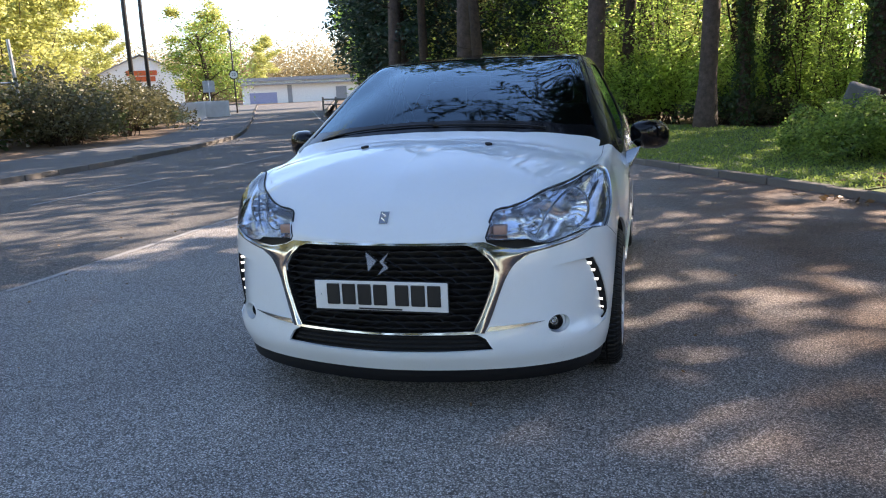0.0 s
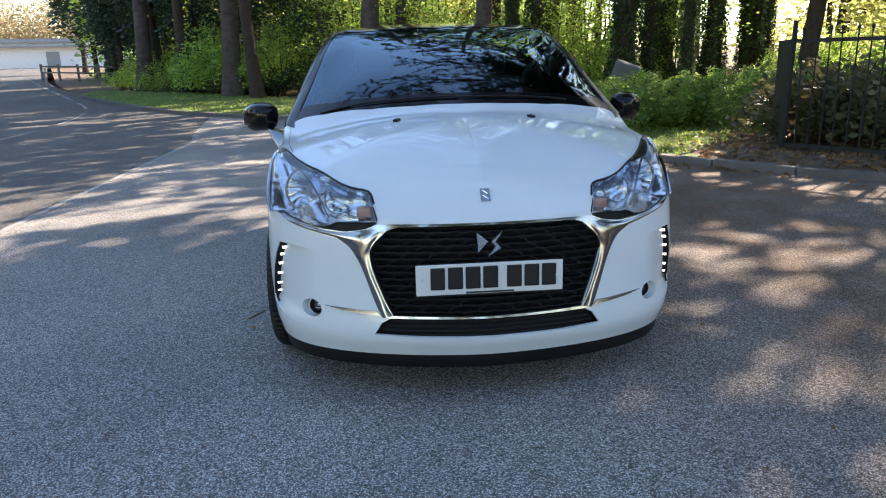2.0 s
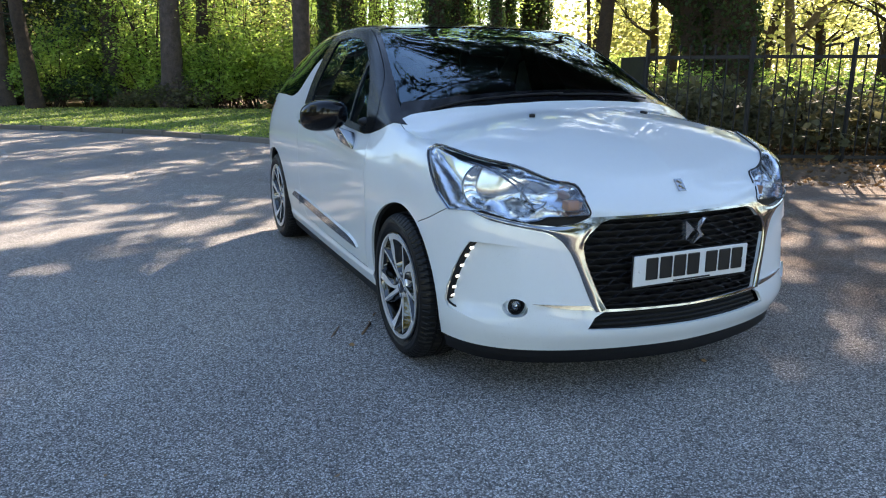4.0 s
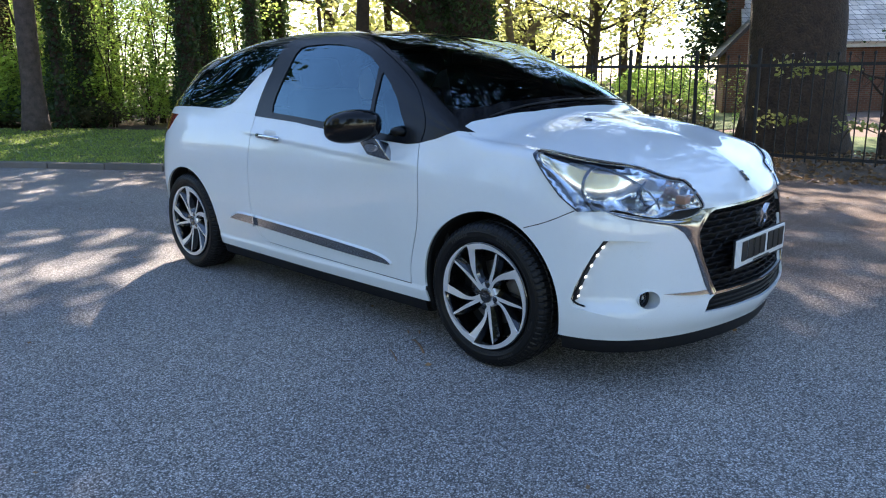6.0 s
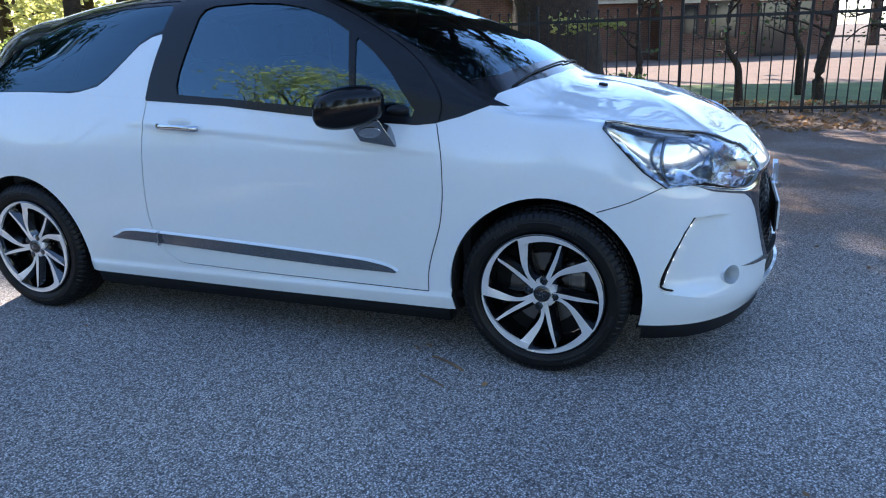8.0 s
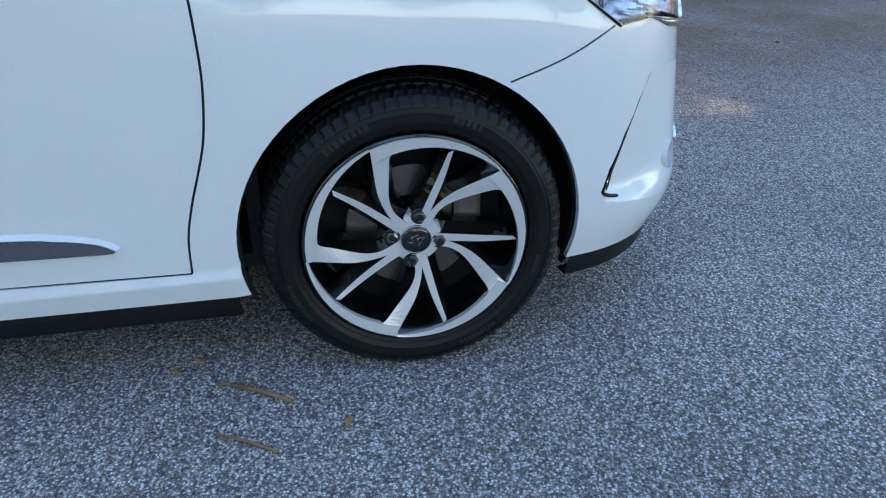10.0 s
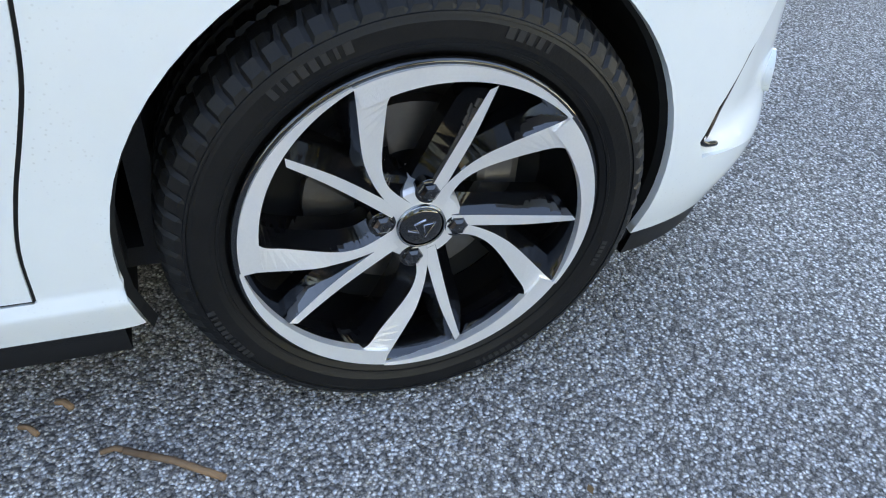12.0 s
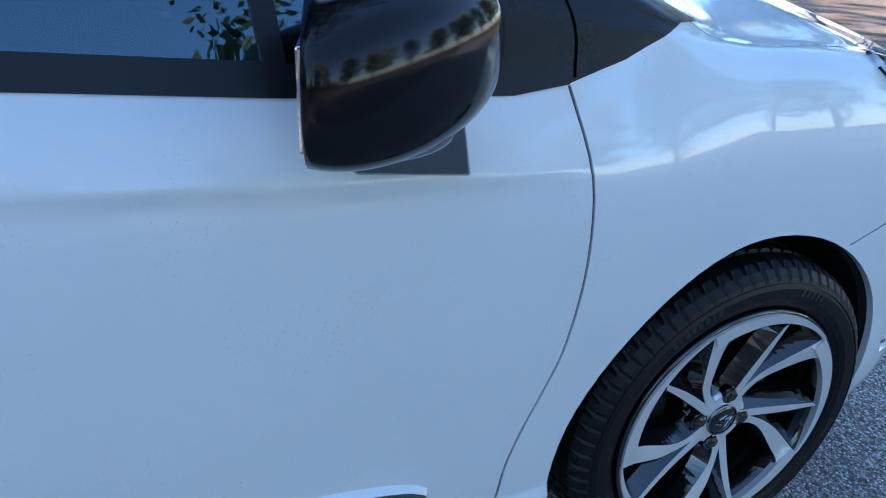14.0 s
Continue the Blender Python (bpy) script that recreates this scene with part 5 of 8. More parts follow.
# Wipers, cowl.
for x0, x1 in ((-0.62, 0.0), (-0.02, 0.50)):
    bm = bmesh.new()
    line = [at_skin("T", -abs(x) - 0.001, 0.098 + 0.17 * abs(x) ** 2 + 0.012 * (x - x0), 0.005)[0] for x in np.linspace(x0, x1, 14)]
    line = [Vector((x, p.y, p.z)) for x, p in zip(np.linspace(x0, x1, 14), line)]
    tube(bm, line, 0.0045, 6)
    part("wiper", bm, M_PLASTIC, car, "black wiper", smooth=True)

# Wheels.
def in_rim(r):
    """How far the face of the wheel stands out at a radius."""
    return -0.022 * min(1.0, r / 0.2) ** 1.6


def spoke_mesh(name, left, right, deep, parent):
    """A spoke between two edges given in the wheel's plane: machined face, black flanks."""
    bm = bmesh.new()
    L, R = spline(left, 4), spline(right, 4)
    n = max(len(L), len(R))
    res = lambda C: [np.array([np.interp(t, np.linspace(0, 1, len(C)), [c[k] for c in C]) for k in (0, 1)]) for t in np.linspace(0, 1, n)]
    L, R = res(L), res(R)
    rows = []
    for l_p, r_p in zip(L, R):
        m = (l_p + r_p) / 2
        h = in_rim(float(np.linalg.norm(m)))
        out = lambda p, d: p + (p - m) / (np.linalg.norm(p - m) + 1e-9) * d
        a = [bm.verts.new((h, p[0], p[1])) for p in (l_p, r_p)]
        b = [bm.verts.new((h + 0.026, *out(l_p, 0.017))), bm.verts.new((h + 0.026, *out(r_p, 0.017)))]
        c = [bm.verts.new((h + deep, *out(l_p, 0.021))), bm.verts.new((h + deep, *out(r_p, 0.021)))]
        rows.append((a[0], a[1], b[1], c[1], c[0], b[0]))
    faces_top = []
    for p, q in zip(rows, rows[1:]):
        faces_top.append(bm.faces.new((p[0], p[1], q[1], q[0])))
        for k in (1, 2, 3, 4, 5):
            f = bm.faces.new((p[k], p[(k + 1) % 6], q[(k + 1) % 6], q[k]))
            f.material_index = 1
    for r in (rows[0], rows[-1][::-1]):
        bm.faces.new(r).material_index = 1
    ob = part(name, bm, M_ALLOY, parent)
    ob.data.materials.append(M_ALLOY_BLACK)
    return ob


THICK_L = [(0.084, 0.199), (0.081, 0.173), (0.075, 0.118), (0.067, 0.087), (0.055, 0.060), (0.038, 0.034), (0.016, 0.012)]
THICK_R = [(0.032, 0.200), (0.0465, 0.186), (0.0495, 0.157), (0.0515, 0.101), (0.045, 0.070), (0.030, 0.049), (-0.002, 0.020)]
THIN_L = [(-0.063, 0.186), (-0.044, 0.135), (-0.022, 0.082), (-0.004, 0.040)]
THIN_R = [(-0.073, 0.190), (-0.056, 0.128), (-0.036, 0.075), (-0.020, 0.036)]


def build_wheel():
    """A wheel whose outer face looks along -x, its hub face at x = 0."""
    wheel = new("wheel")
    tyre_c = 0.082
    bm = bmesh.new()
    prof = [(0.222, -0.085), (0.232, -0.098), (0.239, -0.102), (0.2395, -0.1036), (0.2425, -0.1048), (0.243, -0.1042), (0.25, -0.108), (0.268, -0.109), (0.273, -0.107), (0.2735, -0.1086), (0.2765, -0.1075), (0.277, -0.1056), (0.284, -0.103), (0.296, -0.092), (0.3035, -0.078), (0.3065, -0.055), (0.3015, -0.052), (0.3015, -0.046), (0.307, -0.043), (0.3075, -0.016), (0.3015, -0.013), (0.3015, -0.007), (0.3075, -0.004)]
    prof = [(r, h + tyre_c) for r, h in prof] + [(r, tyre_c - h) for r, h in prof[::-1]]
    rings = lathe(bm, prof, 360, "x")
    for idx, ring in enumerate(rings):
        for k, v in enumerate(ring):
            q = min(idx, 45 - idx)
            if (k + (0, 0, 1, 1, 2, 2, 3, 3, 4, 4)[q % 10]) % 5 == 0 and q in (12, 13, 14, 15, 18, 19):
                v.co.y *= 0.985
                v.co.z *= 0.985
    part("tyre", bm, M_RUBBER, wheel, "black tyre with fine sidewall marks")
    # Raised marks on the sidewall: plain bars, no lettering.
    for a0, count, r0, size in ((70, 8, 0.262, 0.010), (118, 5, 0.262, 0.010), (250, 9, 0.262, 0.008), (345, 11, 0.268, 0.007), (200, 6, 0.256, 0.006)):
        for k in range(count):
            a = radians(a0 - k * size * 270)
            bm = bmesh.new()
            w = size * (0.46, 0.36, 0.42, 0.22, 0.40)[(k * 3 + a0) % 5]
            box(bm, -0.0276, -0.0265, -w, w, -size * 0.62, size * 0.62)
            bm.transform(pose(0, 0, 0, math.degrees(a) - 90) @ Matrix.Translation((0, 0, r0)))
            part("sidewall_mark", bm, M_RUBBER_MARK, wheel)
    for k, letter in enumerate("TUBELESS"):
        curve = bpy.data.curves.new("sidewall_letter", "FONT")
        curve.body, curve.size, curve.align_x, curve.align_y, curve.extrude = letter, 0.0095, "CENTER", "CENTER", 0.0004
        curve.materials.append(M_RUBBER_MARK)
        ob = new("sidewall_letter", curve)
        ob.parent = wheel
        ob.matrix_basis = pose(0, 0, 0, 12 + k * 1.75) @ Matrix.Translation((-0.0218, 0, 0.2462)) @ pose(0, 0, 0, 90, 0, -90)
    bm = bmesh.new()
    lathe(bm, [(0.2265, -0.012), (0.2275, -0.020), (0.2235, -0.0235), (0.2175, -0.0215), (0.213, -0.016), (0.207, -0.004), (0.203, 0.03), (0.196, 0.09), (0.215, 0.17)], 72, "x")
    part("rim", bm, M_ALLOY_BLACK, wheel, "gloss black rim", smooth=True)
    # Bright crescents on the rim edge between the broad spokes.
    for s in range(5):
        bm, rows = bmesh.new(), []
        for k in range(25):
            t = k / 24
            a = radians(67 + 72 * s + 72 * t)
            ro, ri = 0.2215 - 0.002 * (1 - t), 0.194 + 0.0235 * t ** 1.25
            rows.append([bm.verts.new((-0.0268, ro * math.cos(a), ro * math.sin(a))), bm.verts.new((-0.0255, ri * math.cos(a), ri * math.sin(a))), bm.verts.new((-0.014, ri * math.cos(a), ri * math.sin(a))), bm.verts.new((-0.014, ro * math.cos(a), ro * math.sin(a)))])
        for p, q in zip(rows, rows[1:]):
            for j in range(4):
                bm.faces.new((p[j], p[(j + 1) % 4], q[(j + 1) % 4], q[j]))
        bm.faces.new(rows[0])
        bm.faces.new(rows[-1][::-1])
        part("rim_edge", bm, M_ALLOY, wheel, "bright machined rim edge")
    thick = spoke_mesh("broad_spoke", THICK_L, THICK_R, 0.05, wheel)
    thin = spoke_mesh("slim_spoke", THIN_L, THIN_R, 0.045, wheel)
    for s in range(1, 5):
        for src in (thick, thin):
            shared(src.name.split(".")[0], src.data, wheel, pose(0, 0, 0, 72 * s))
    bm = bmesh.new()
    lathe(bm, [(0.024, -0.0012), (0.040, -0.0012), (0.050, -0.0005), (0.054, 0.006), (0.058, 0.05)], 48, "x")
    part("hub", bm, M_ALLOY, wheel)
    bm = bmesh.new()
    lathe(bm, [(0.0005, -0.008), (0.023, -0.0075), (0.030, -0.004), (0.031, 0.004)], 32, "x")
    part("centre_cap", bm, M_ALLOY_BLACK, wheel, "black centre cap with a plain bright mark", smooth=True)
    bm = bmesh.new()
    tube(bm, [(-0.0082, 0.018, -0.002), (-0.0086, 0.004, -0.006), (-0.0088, 0.010, 0.006), (-0.0086, -0.004, 0.012)], 0.0014, 6)
    part("cap_mark", bm, M_CHROME, wheel)
    bm = bmesh.new()
    tube(bm, [(-0.0088, -0.002, 0.004), (-0.0082, -0.017, 0.006), (-0.0084, -0.004, -0.014), (-0.0088, -0.002, 0.004)], 0.0011, 6)
    part("cap_mark", bm, M_CHROME, wheel)
    bm = bmesh.new()
    lathe(bm, [(0.0285, -0.0062), (0.0300, -0.0068), (0.0312, -0.0055), (0.0312, 0.002)], 40, "x")
    part("cap_ring", bm, M_CHROME_DARK, wheel, smooth=True)
    for k in range(4):
        a = radians(10 + 90 * k)
        bm = bmesh.new()
        lathe(bm, [(0.0005, -0.0085), (0.0080, -0.0080), (0.0125, -0.0050), (0.0140, -0.0012)], 6, "x")
        lathe(bm, [(0.0125, -0.0012), (0.0165, -0.0014), (0.0174, -0.0008), (0.0176, 0.012)], 24, "x")
        bm.transform(Matrix.Translation((0, 0.049 * math.cos(a), 0.049 * math.sin(a))))
        part("wheel_bolt", bm, M_ALLOY_BLACK, wheel)
    bm = bmesh.new()
    lathe(bm, [(0.07, 0.062), (0.135, 0.062), (0.135, 0.084), (0.07, 0.084)], 48, "x", closed=True)
    part("brake_disc", bm, M_STEEL, wheel, smooth=False)
    bm = bmesh.new()
    box(bm, 0.045, 0.10, -0.145, -0.085, -0.02, 0.075, 0.012)
    part("brake_caliper", bm, M_STEEL, wheel)
    # Black disc added inside the rim, in place of the shaded space behind.
    bm = bmesh.new()
    lathe(bm, [(0.0005, 0.088), (0.1958, 0.088)], 32, "x")
    part("rim_shade_disc", bm, M_VOID, wheel)
    return wheel


HUB_X = -0.826
w0 = build_wheel()
w0.parent = car
w0.matrix_basis = pose(HUB_X, 0, 0.302)
made = copy_thing(w0, pose(HUB_X, AXLE, 0.302, 20))
made = copy_thing(w0, pose(-HUB_X, 0, 0.302, 0, 0, 180))
made = copy_thing(w0, pose(-HUB_X, AXLE, 0.302, 35, 0, 180))

# Cabin.
def cabin():
    for x0, x1, y0, y1, z0, z1 in ((-0.76, -0.73, 0.35, 2.6, 0.25, 0.90), (0.73, 0.76, 0.35, 2.6, 0.25, 0.90), (-0.73, 0.73, 0.30, 2.9, 0.22, 0.25), (-0.73, 0.73, 2.55, 2.6, 0.25, 0.95), (-0.73, 0.73, 0.30, 0.33, 0.25, 0.90)):
        bm = bmesh.new()
        box(bm, x0, x1, y0, y1, z0, z1)
        part("cabin_lining", bm, M_SEAT, car)
    bm = bmesh.new()
    box(bm, -0.70, 0.70, 0.17, 0.62, 0.78, 0.925, 0.04)
    part("dashboard", bm, M_PLASTIC, car, "dark dashboard", smooth=True)
    for x in (-0.36, 0.36):
        bm = bmesh.new()
        box(bm, x - 0.25, x + 0.25, 1.02, 1.52, 0.38, 0.56, 0.06)
        seat = part("front_seat", bm, M_SEAT, car, "dark cloth front seat", smooth=True)
        bm = bmesh.new()
        box(bm, -0.24, 0.24, -0.07, 0.07, 0.0, 0.62, 0.06)
        bm.transform(pose(x, 1.50, 0.52, -14))
        part("backrest", bm, M_SEAT, seat, smooth=True)
        bm = bmesh.new()
        box(bm, -0.13, 0.13, -0.05, 0.05, 0.0, 0.17, 0.045)
        bm.transform(pose(x, 1.66, 1.13, -10))
        part("headrest", bm, M_SEAT, seat, smooth=True)
    bm = bmesh.new()
    box(bm, -0.64, 0.64, 2.2, 2.4, 0.45, 1.0, 0.06)
    part("rear_seat", bm, M_SEAT, car, "dark cloth rear bench", smooth=True)
    bm = bmesh.new()
    ring = [(0.185 * math.cos(a), 0.185 * math.sin(a), 0) for a in np.linspace(0, 2 * math.pi, 33)]
    tube(bm, ring, 0.014, 8, cap=False)
    box(bm, -0.06, 0.06, -0.06, 0.06, -0.02, 0.02, 0.015)
    box(bm, -0.18, 0.18, -0.015, 0.015, -0.01, 0.005)
    bm.transform(pose(-0.36, 0.78, 0.86, 62))
    part("steering_wheel", bm, M_PLASTIC, car, smooth=True)
    bm = bmesh.new()
    box(bm, -0.11, 0.11, 0.83, 0.86, 1.25, 1.31, 0.015)
    part("inside_mirror", bm, M_PLASTIC, car, smooth=True)


cabin()


# ---- trees, shrubs and hedges ----
def trunk_part(owner, height, r0, r1, lean, material, wob=0.12, sides=14, seed=0, flare=1.45):
    g = np.random.default_rng(seed)
    pts, rad = [], []
    n = 12
    a = g.uniform(0, 6.28)
    for k in range(n + 1):
        t = k / n
        pts.append((lean[0] * t + wob * math.sin(2.6 * t + a) - wob * math.sin(a), lean[1] * t + wob * math.cos(2.1 * t + a) - wob * math.cos(a), -0.15 + height * t))
        rad.append((r0 + (r1 - r0) * t) * (1 + (flare - 1) * math.exp(-t * height / 0.35)))
    bm = bmesh.new()
    fine = spline(pts, 3)
    rr = np.interp(np.linspace(0, n, len(fine)), range(n + 1), rad)
    rings = tube(bm, fine, list(rr), sides)
    for ring in rings:
        for k, v in enumerate(ring):
            f = 1 + 0.07 * noise.noise(Vector((v.co.x * 5 + seed, v.co.y * 5, v.co.z * 1.2)))
            c = sum((w.co for w in ring), Vector()) / sides
            v.co = c + (v.co - c) * f
    part("trunk", bm, material, owner, smooth=True)
    return fine, rr


def limb(owner, start, way, length, r, material, g, twigs=4):
    """A bent limb with twigs; gives the places of its tips."""
    bm = bmesh.new()
    p, d = Vector(start), Vector(way).normalized()
    pts = [p.copy()]
    tips = []
    for k in range(6):
        d = (d + Vector(g.normal(size=3)) * 0.16 + Vector((0, 0, 0.03))).normalized()
        p = p + d * length / 6
        pts.append(p.copy())
    tube(bm, pts, [r * (1 - 0.14 * k) for k in range(7)], 7)
    for k in range(twigs):
        j = 2 + int(g.integers(0, 5))
        q = pts[min(j, 6)]
        e = (d + Vector(g.normal(size=3)) * 0.8).normalized()
        end = q + e * length * g.uniform(0.25, 0.5)
        tube(bm, [q, (q + end) / 2 + Vector(g.normal(size=3)) * 0.06, end], [r * 0.35, r * 0.25, r * 0.1], 5)
        tips.append(end)
    part("limb", bm, material, owner, smooth=True)
    return pts[3:] + tips


def pine(seed, height, r, material=None, crown_from=7.0, crown_r=2.0, clump=15, per=30, dead=4, leaf=None, leaf_size=0.22):
    g = np.random.default_rng(seed)
    owner = thing("pine_tree", "tall pine with a bare reddish-brown trunk", "tree", "woodland trees", at=(0, 0, 0))
    line, rr = trunk_part(owner, height, r, r * 0.45, (g.normal() * 0.35, g.normal() * 0.35), material or M_BARK, seed=seed)
    for k in range(dead):
        z = g.uniform(2.2, 6.0)
        j = int(z / height * (len(line) - 1))
        a = g.uniform(0, 6.28)
        limb(owner, line[j], (math.cos(a), math.sin(a), 0.1), g.uniform(0.5, 1.6), 0.022, M_BARK_DARK, g, 2)
    c = clumps(clump, per, (line[-1][0], line[-1][1], (crown_from + height) / 2 + 0.5), (crown_r, crown_r, (height - crown_from) / 2 + 1), 0.45)
    leaf_mesh("crown", c, leaf_size, leaf or M_NEEDLE, owner, long=2.2)
    return owner


def ivy_tree(seed, height, r, ivy_to=7.0, fork=False, bright=False):
    g = np.random.default_rng(seed)
    owner = thing("ivy_tree", "tree trunk thickly clad in dark green ivy", "tree", "ivy-clad trees", at=(0, 0, 0))
    line, rr = trunk_part(owner, height, r, r * 0.5, (g.normal() * 0.4, g.normal() * 0.4), M_BARK_DARK, seed=seed)
    cs = []
    n = int(900 * ivy_to * max(r, 0.16) / 0.25)
    t = g.uniform(0, ivy_to / height, n)
    a = g.uniform(0, 2 * math.pi, n)
    idx = t * (len(line) - 1)
    L = np.array(line)
    base = np.stack([np.interp(idx, range(len(line)), L[:, k]) for k in range(3)], 1)
    rad = np.interp(idx, range(len(line)), rr) * 1.0 + np.abs(g.normal(size=n)) * 0.06 + 0.015 + 0.05 * np.sin(base[:, 2] * 2.1 + a * 2)
    cs = base + np.stack([np.cos(a) * rad, np.sin(a) * rad, np.zeros(n)], 1)
    leaf_mesh("ivy", cs, 0.075, M_LEAF if bright else M_IVY, owner, long=1.1, flat=1.0)
    for k in range(3):
        j = int(g.uniform(0.35, 0.8) * (len(line) - 1))
        b = g.uniform(0, 6.28)
        limb(owner, line[j], (math.cos(b), math.sin(b), 0.8), g.uniform(1.5, 3.0), r * 0.3, M_BARK_DARK, g, 4)
    leaf_mesh("crown", clumps(12, 24, (line[-1][0], line[-1][1], height - 2.0), (2.4, 2.4, 2.6), 0.5), 0.20, M_LEAF, owner)
    return owner


def sapling(seed, height, leaf, count=34, per=62, spread=1.4, leaf_size=0.06):
    """A slender young tree with thin stems and airy spring leaves."""
    g = np.random.default_rng(seed)
    owner = thing("sapling", "slender young tree with fresh yellow-green leaves", "tree", "young trees")
    bm = bmesh.new()
    tips = []
    for s in range(3):
        p = Vector((g.normal() * 0.1, g.normal() * 0.1, -0.1))
        d = Vector((g.normal() * 0.18, g.normal() * 0.18, 1))
        pts = [p.copy()]
        for k in range(7):
            d = (d + Vector(g.normal(size=3)) * 0.10 + Vector((0, 0, 0.1))).normalized()
            p = p + d * height / 7
            pts.append(p.copy())
        tube(bm, pts, [0.035 * (1 - 0.12 * k) for k in range(8)], 6)
        for k in range(2, 8):
            for _ in range(2):
                e = Vector((g.normal(), g.normal(), 0.35)).normalized() * g.uniform(0.4, spread)
                tube(bm, [pts[k], pts[k] + e * 0.5 + Vector((0, 0, 0.08)), pts[k] + e], [0.012, 0.008, 0.004], 4)
                tips += [pts[k] + e, pts[k] + e * 0.6]
    part("stem", bm, M_BARK_DARK, owner, smooth=True)
    tips = np.array([tuple(t) for t in tips])
    k = g.integers(0, len(tips), count * per)
    leaf_mesh("crown", tips[k] + g.normal(size=(count * per, 3)) * np.array([0.28, 0.28, 0.2]), leaf_size, leaf, owner)
    return owner


def shrub(seed, radius, high, leaf, count, size=0.07, name="shrub", label="low tangled woodland shrub", twiggy=14, group="woodland shrubs"):
    g = np.random.default_rng(seed)
    owner = thing(name, label, "shrub", group)
    bm = bmesh.new()
    for k in range(twiggy):
        a = g.uniform(0, 6.28)
        e = Vector((math.cos(a) * radius * g.uniform(0.2, 0.95), math.sin(a) * radius * g.uniform(0.2, 0.95), high * g.uniform(0.5, 1.05)))
        tube(bm, [Vector((g.normal() * 0.1, g.normal() * 0.1, -0.08)), e * 0.5 + Vector((0, 0, 0.1 * high)), e], [0.016, 0.011, 0.004], 4)
    part("stem", bm, M_BARK_DARK, owner)
    a, u, w = g.uniform(0, 6.28, count), g.uniform(0, 1, count), g.uniform(0, 1, count)
    bumps = 1 + 0.22 * np.sin(3 * a + seed) + 0.12 * np.sin(7 * a + 2 * seed)
    rad = radius * np.sqrt(u) * bumps
    top = high * np.sqrt(np.clip(1 - (rad / (radius * 1.32)) ** 2, 0.03, 1)) * (0.82 + 0.18 * np.sin(a * 5 + rad * 6) + 0.12 * np.sin(rad * 13 + a * 3))
    z = top * (1 - 0.75 * w ** 2.2)
    c = np.stack([rad * np.cos(a), rad * np.sin(a), z], 1) + g.normal(size=(count, 3)) * 0.03
    leaf_mesh("leaves", c, size, leaf, owner)
    return owner


def put(src, x, y, turn, s=1.0, z=None):
    return copy_thing(src, pose(x, y, ground_z(x, y) if z is None else z, 0, 0, turn) @ Matrix.Scale(s, 4))


def settle_first(src, x, y, turn=0.0, s=1.0, z=None):
    src.matrix_basis = pose(x, y, ground_z(x, y) if z is None else z, 0, 0, turn) @ Matrix.Scale(s, 4)
    return src


g_place = np.random.default_rng(21)
pines = [pine(11, 15, 0.22), pine(12, 16, 0.26, dead=5), pine(13, 14, 0.17), pine(14, 16, 0.20, material=M_BARK_DARK)]
pines.append(pine(15, 10.0, 0.21, crown_from=6.0, crown_r=1.5, clump=12))
pines.append(pine(16, 9.0, 0.19, material=M_BARK_DARK, crown_from=5.5, crown_r=1.5, clump=12))
ivies = [ivy_tree(31, 13, 0.20), ivy_tree(32, 14, 0.26, 8.0), ivy_tree(33, 12, 0.14, 6.0)]
first = set()


def plant(src, x, y, turn, s=1.0):
    if src.name in first:
        return put(src, x, y, turn, s)
    first.add(src.name)
    return settle_first(src, x, y, turn, s)


# Trunks at the edge of the wood, along the lawn.
for kind, x, y, s in ((0, 2.35, 15.4, 1.0), (4, -0.5, 18.1, 1.35), (5, 0.35, 18.8, 1.0), (5, -3.75, 18.6, 1.0), (4, -4.7, 19.9, 1.0), (5, -6.65, 22.5, 1.0), (4, -8.75, 24.9, 1.0), (5, -8.3, 25.6, 1.0),
                      (4, 1.1, 21.5, 1.0), (4, -1.9, 21.0, 1.0), (3, 4.9, 18.6, 1.0), (0, 6.3, 21.5, 1.1)):
    plant(pines[kind], x, y, g_place.uniform(0, 360), s)
for kind, x, y, s in ((2, 3.35, 16.6, 1.0), (0, 4.2, 17.3, 1.0), (1, 6.0, 15.6, 1.0), (0, 7.2, 17.0, 0.9), (1, 8.4, 18.9, 1.0), (2, 9.5, 18.2, 1.1), (0, 10.3, 19.4, 1.0), (2, 12.4, 21.0, 1.2), (1, 13.0, 22.6, 0.9), (0, 7.4, 14.8, 0.8)):
    plant(ivies[kind], x, y, g_place.uniform(0, 360), s)
# Deeper in the wood.
taken = []
while len(taken) < 40:
    x, y = g_place.uniform(-14, 26), g_place.uniform(21, 44)
    edge = 20 + max(0.0, -x) * 0.75 + max(0, x - 10) * 0.2
    if y < edge or (x > 6 and g_place.random() < 0.65) or any((x - a) ** 2 + (y - b) ** 2 < 2.2 for a, b in taken):
        continue
    taken.append((x, y))
    src = pines[int(g_place.integers(0, 4))] if g_place.random() < 0.6 else ivies[int(g_place.integers(0, 3))]
    plant(src, x, y, g_place.uniform(0, 360), g_place.uniform(0.75, 1.1))
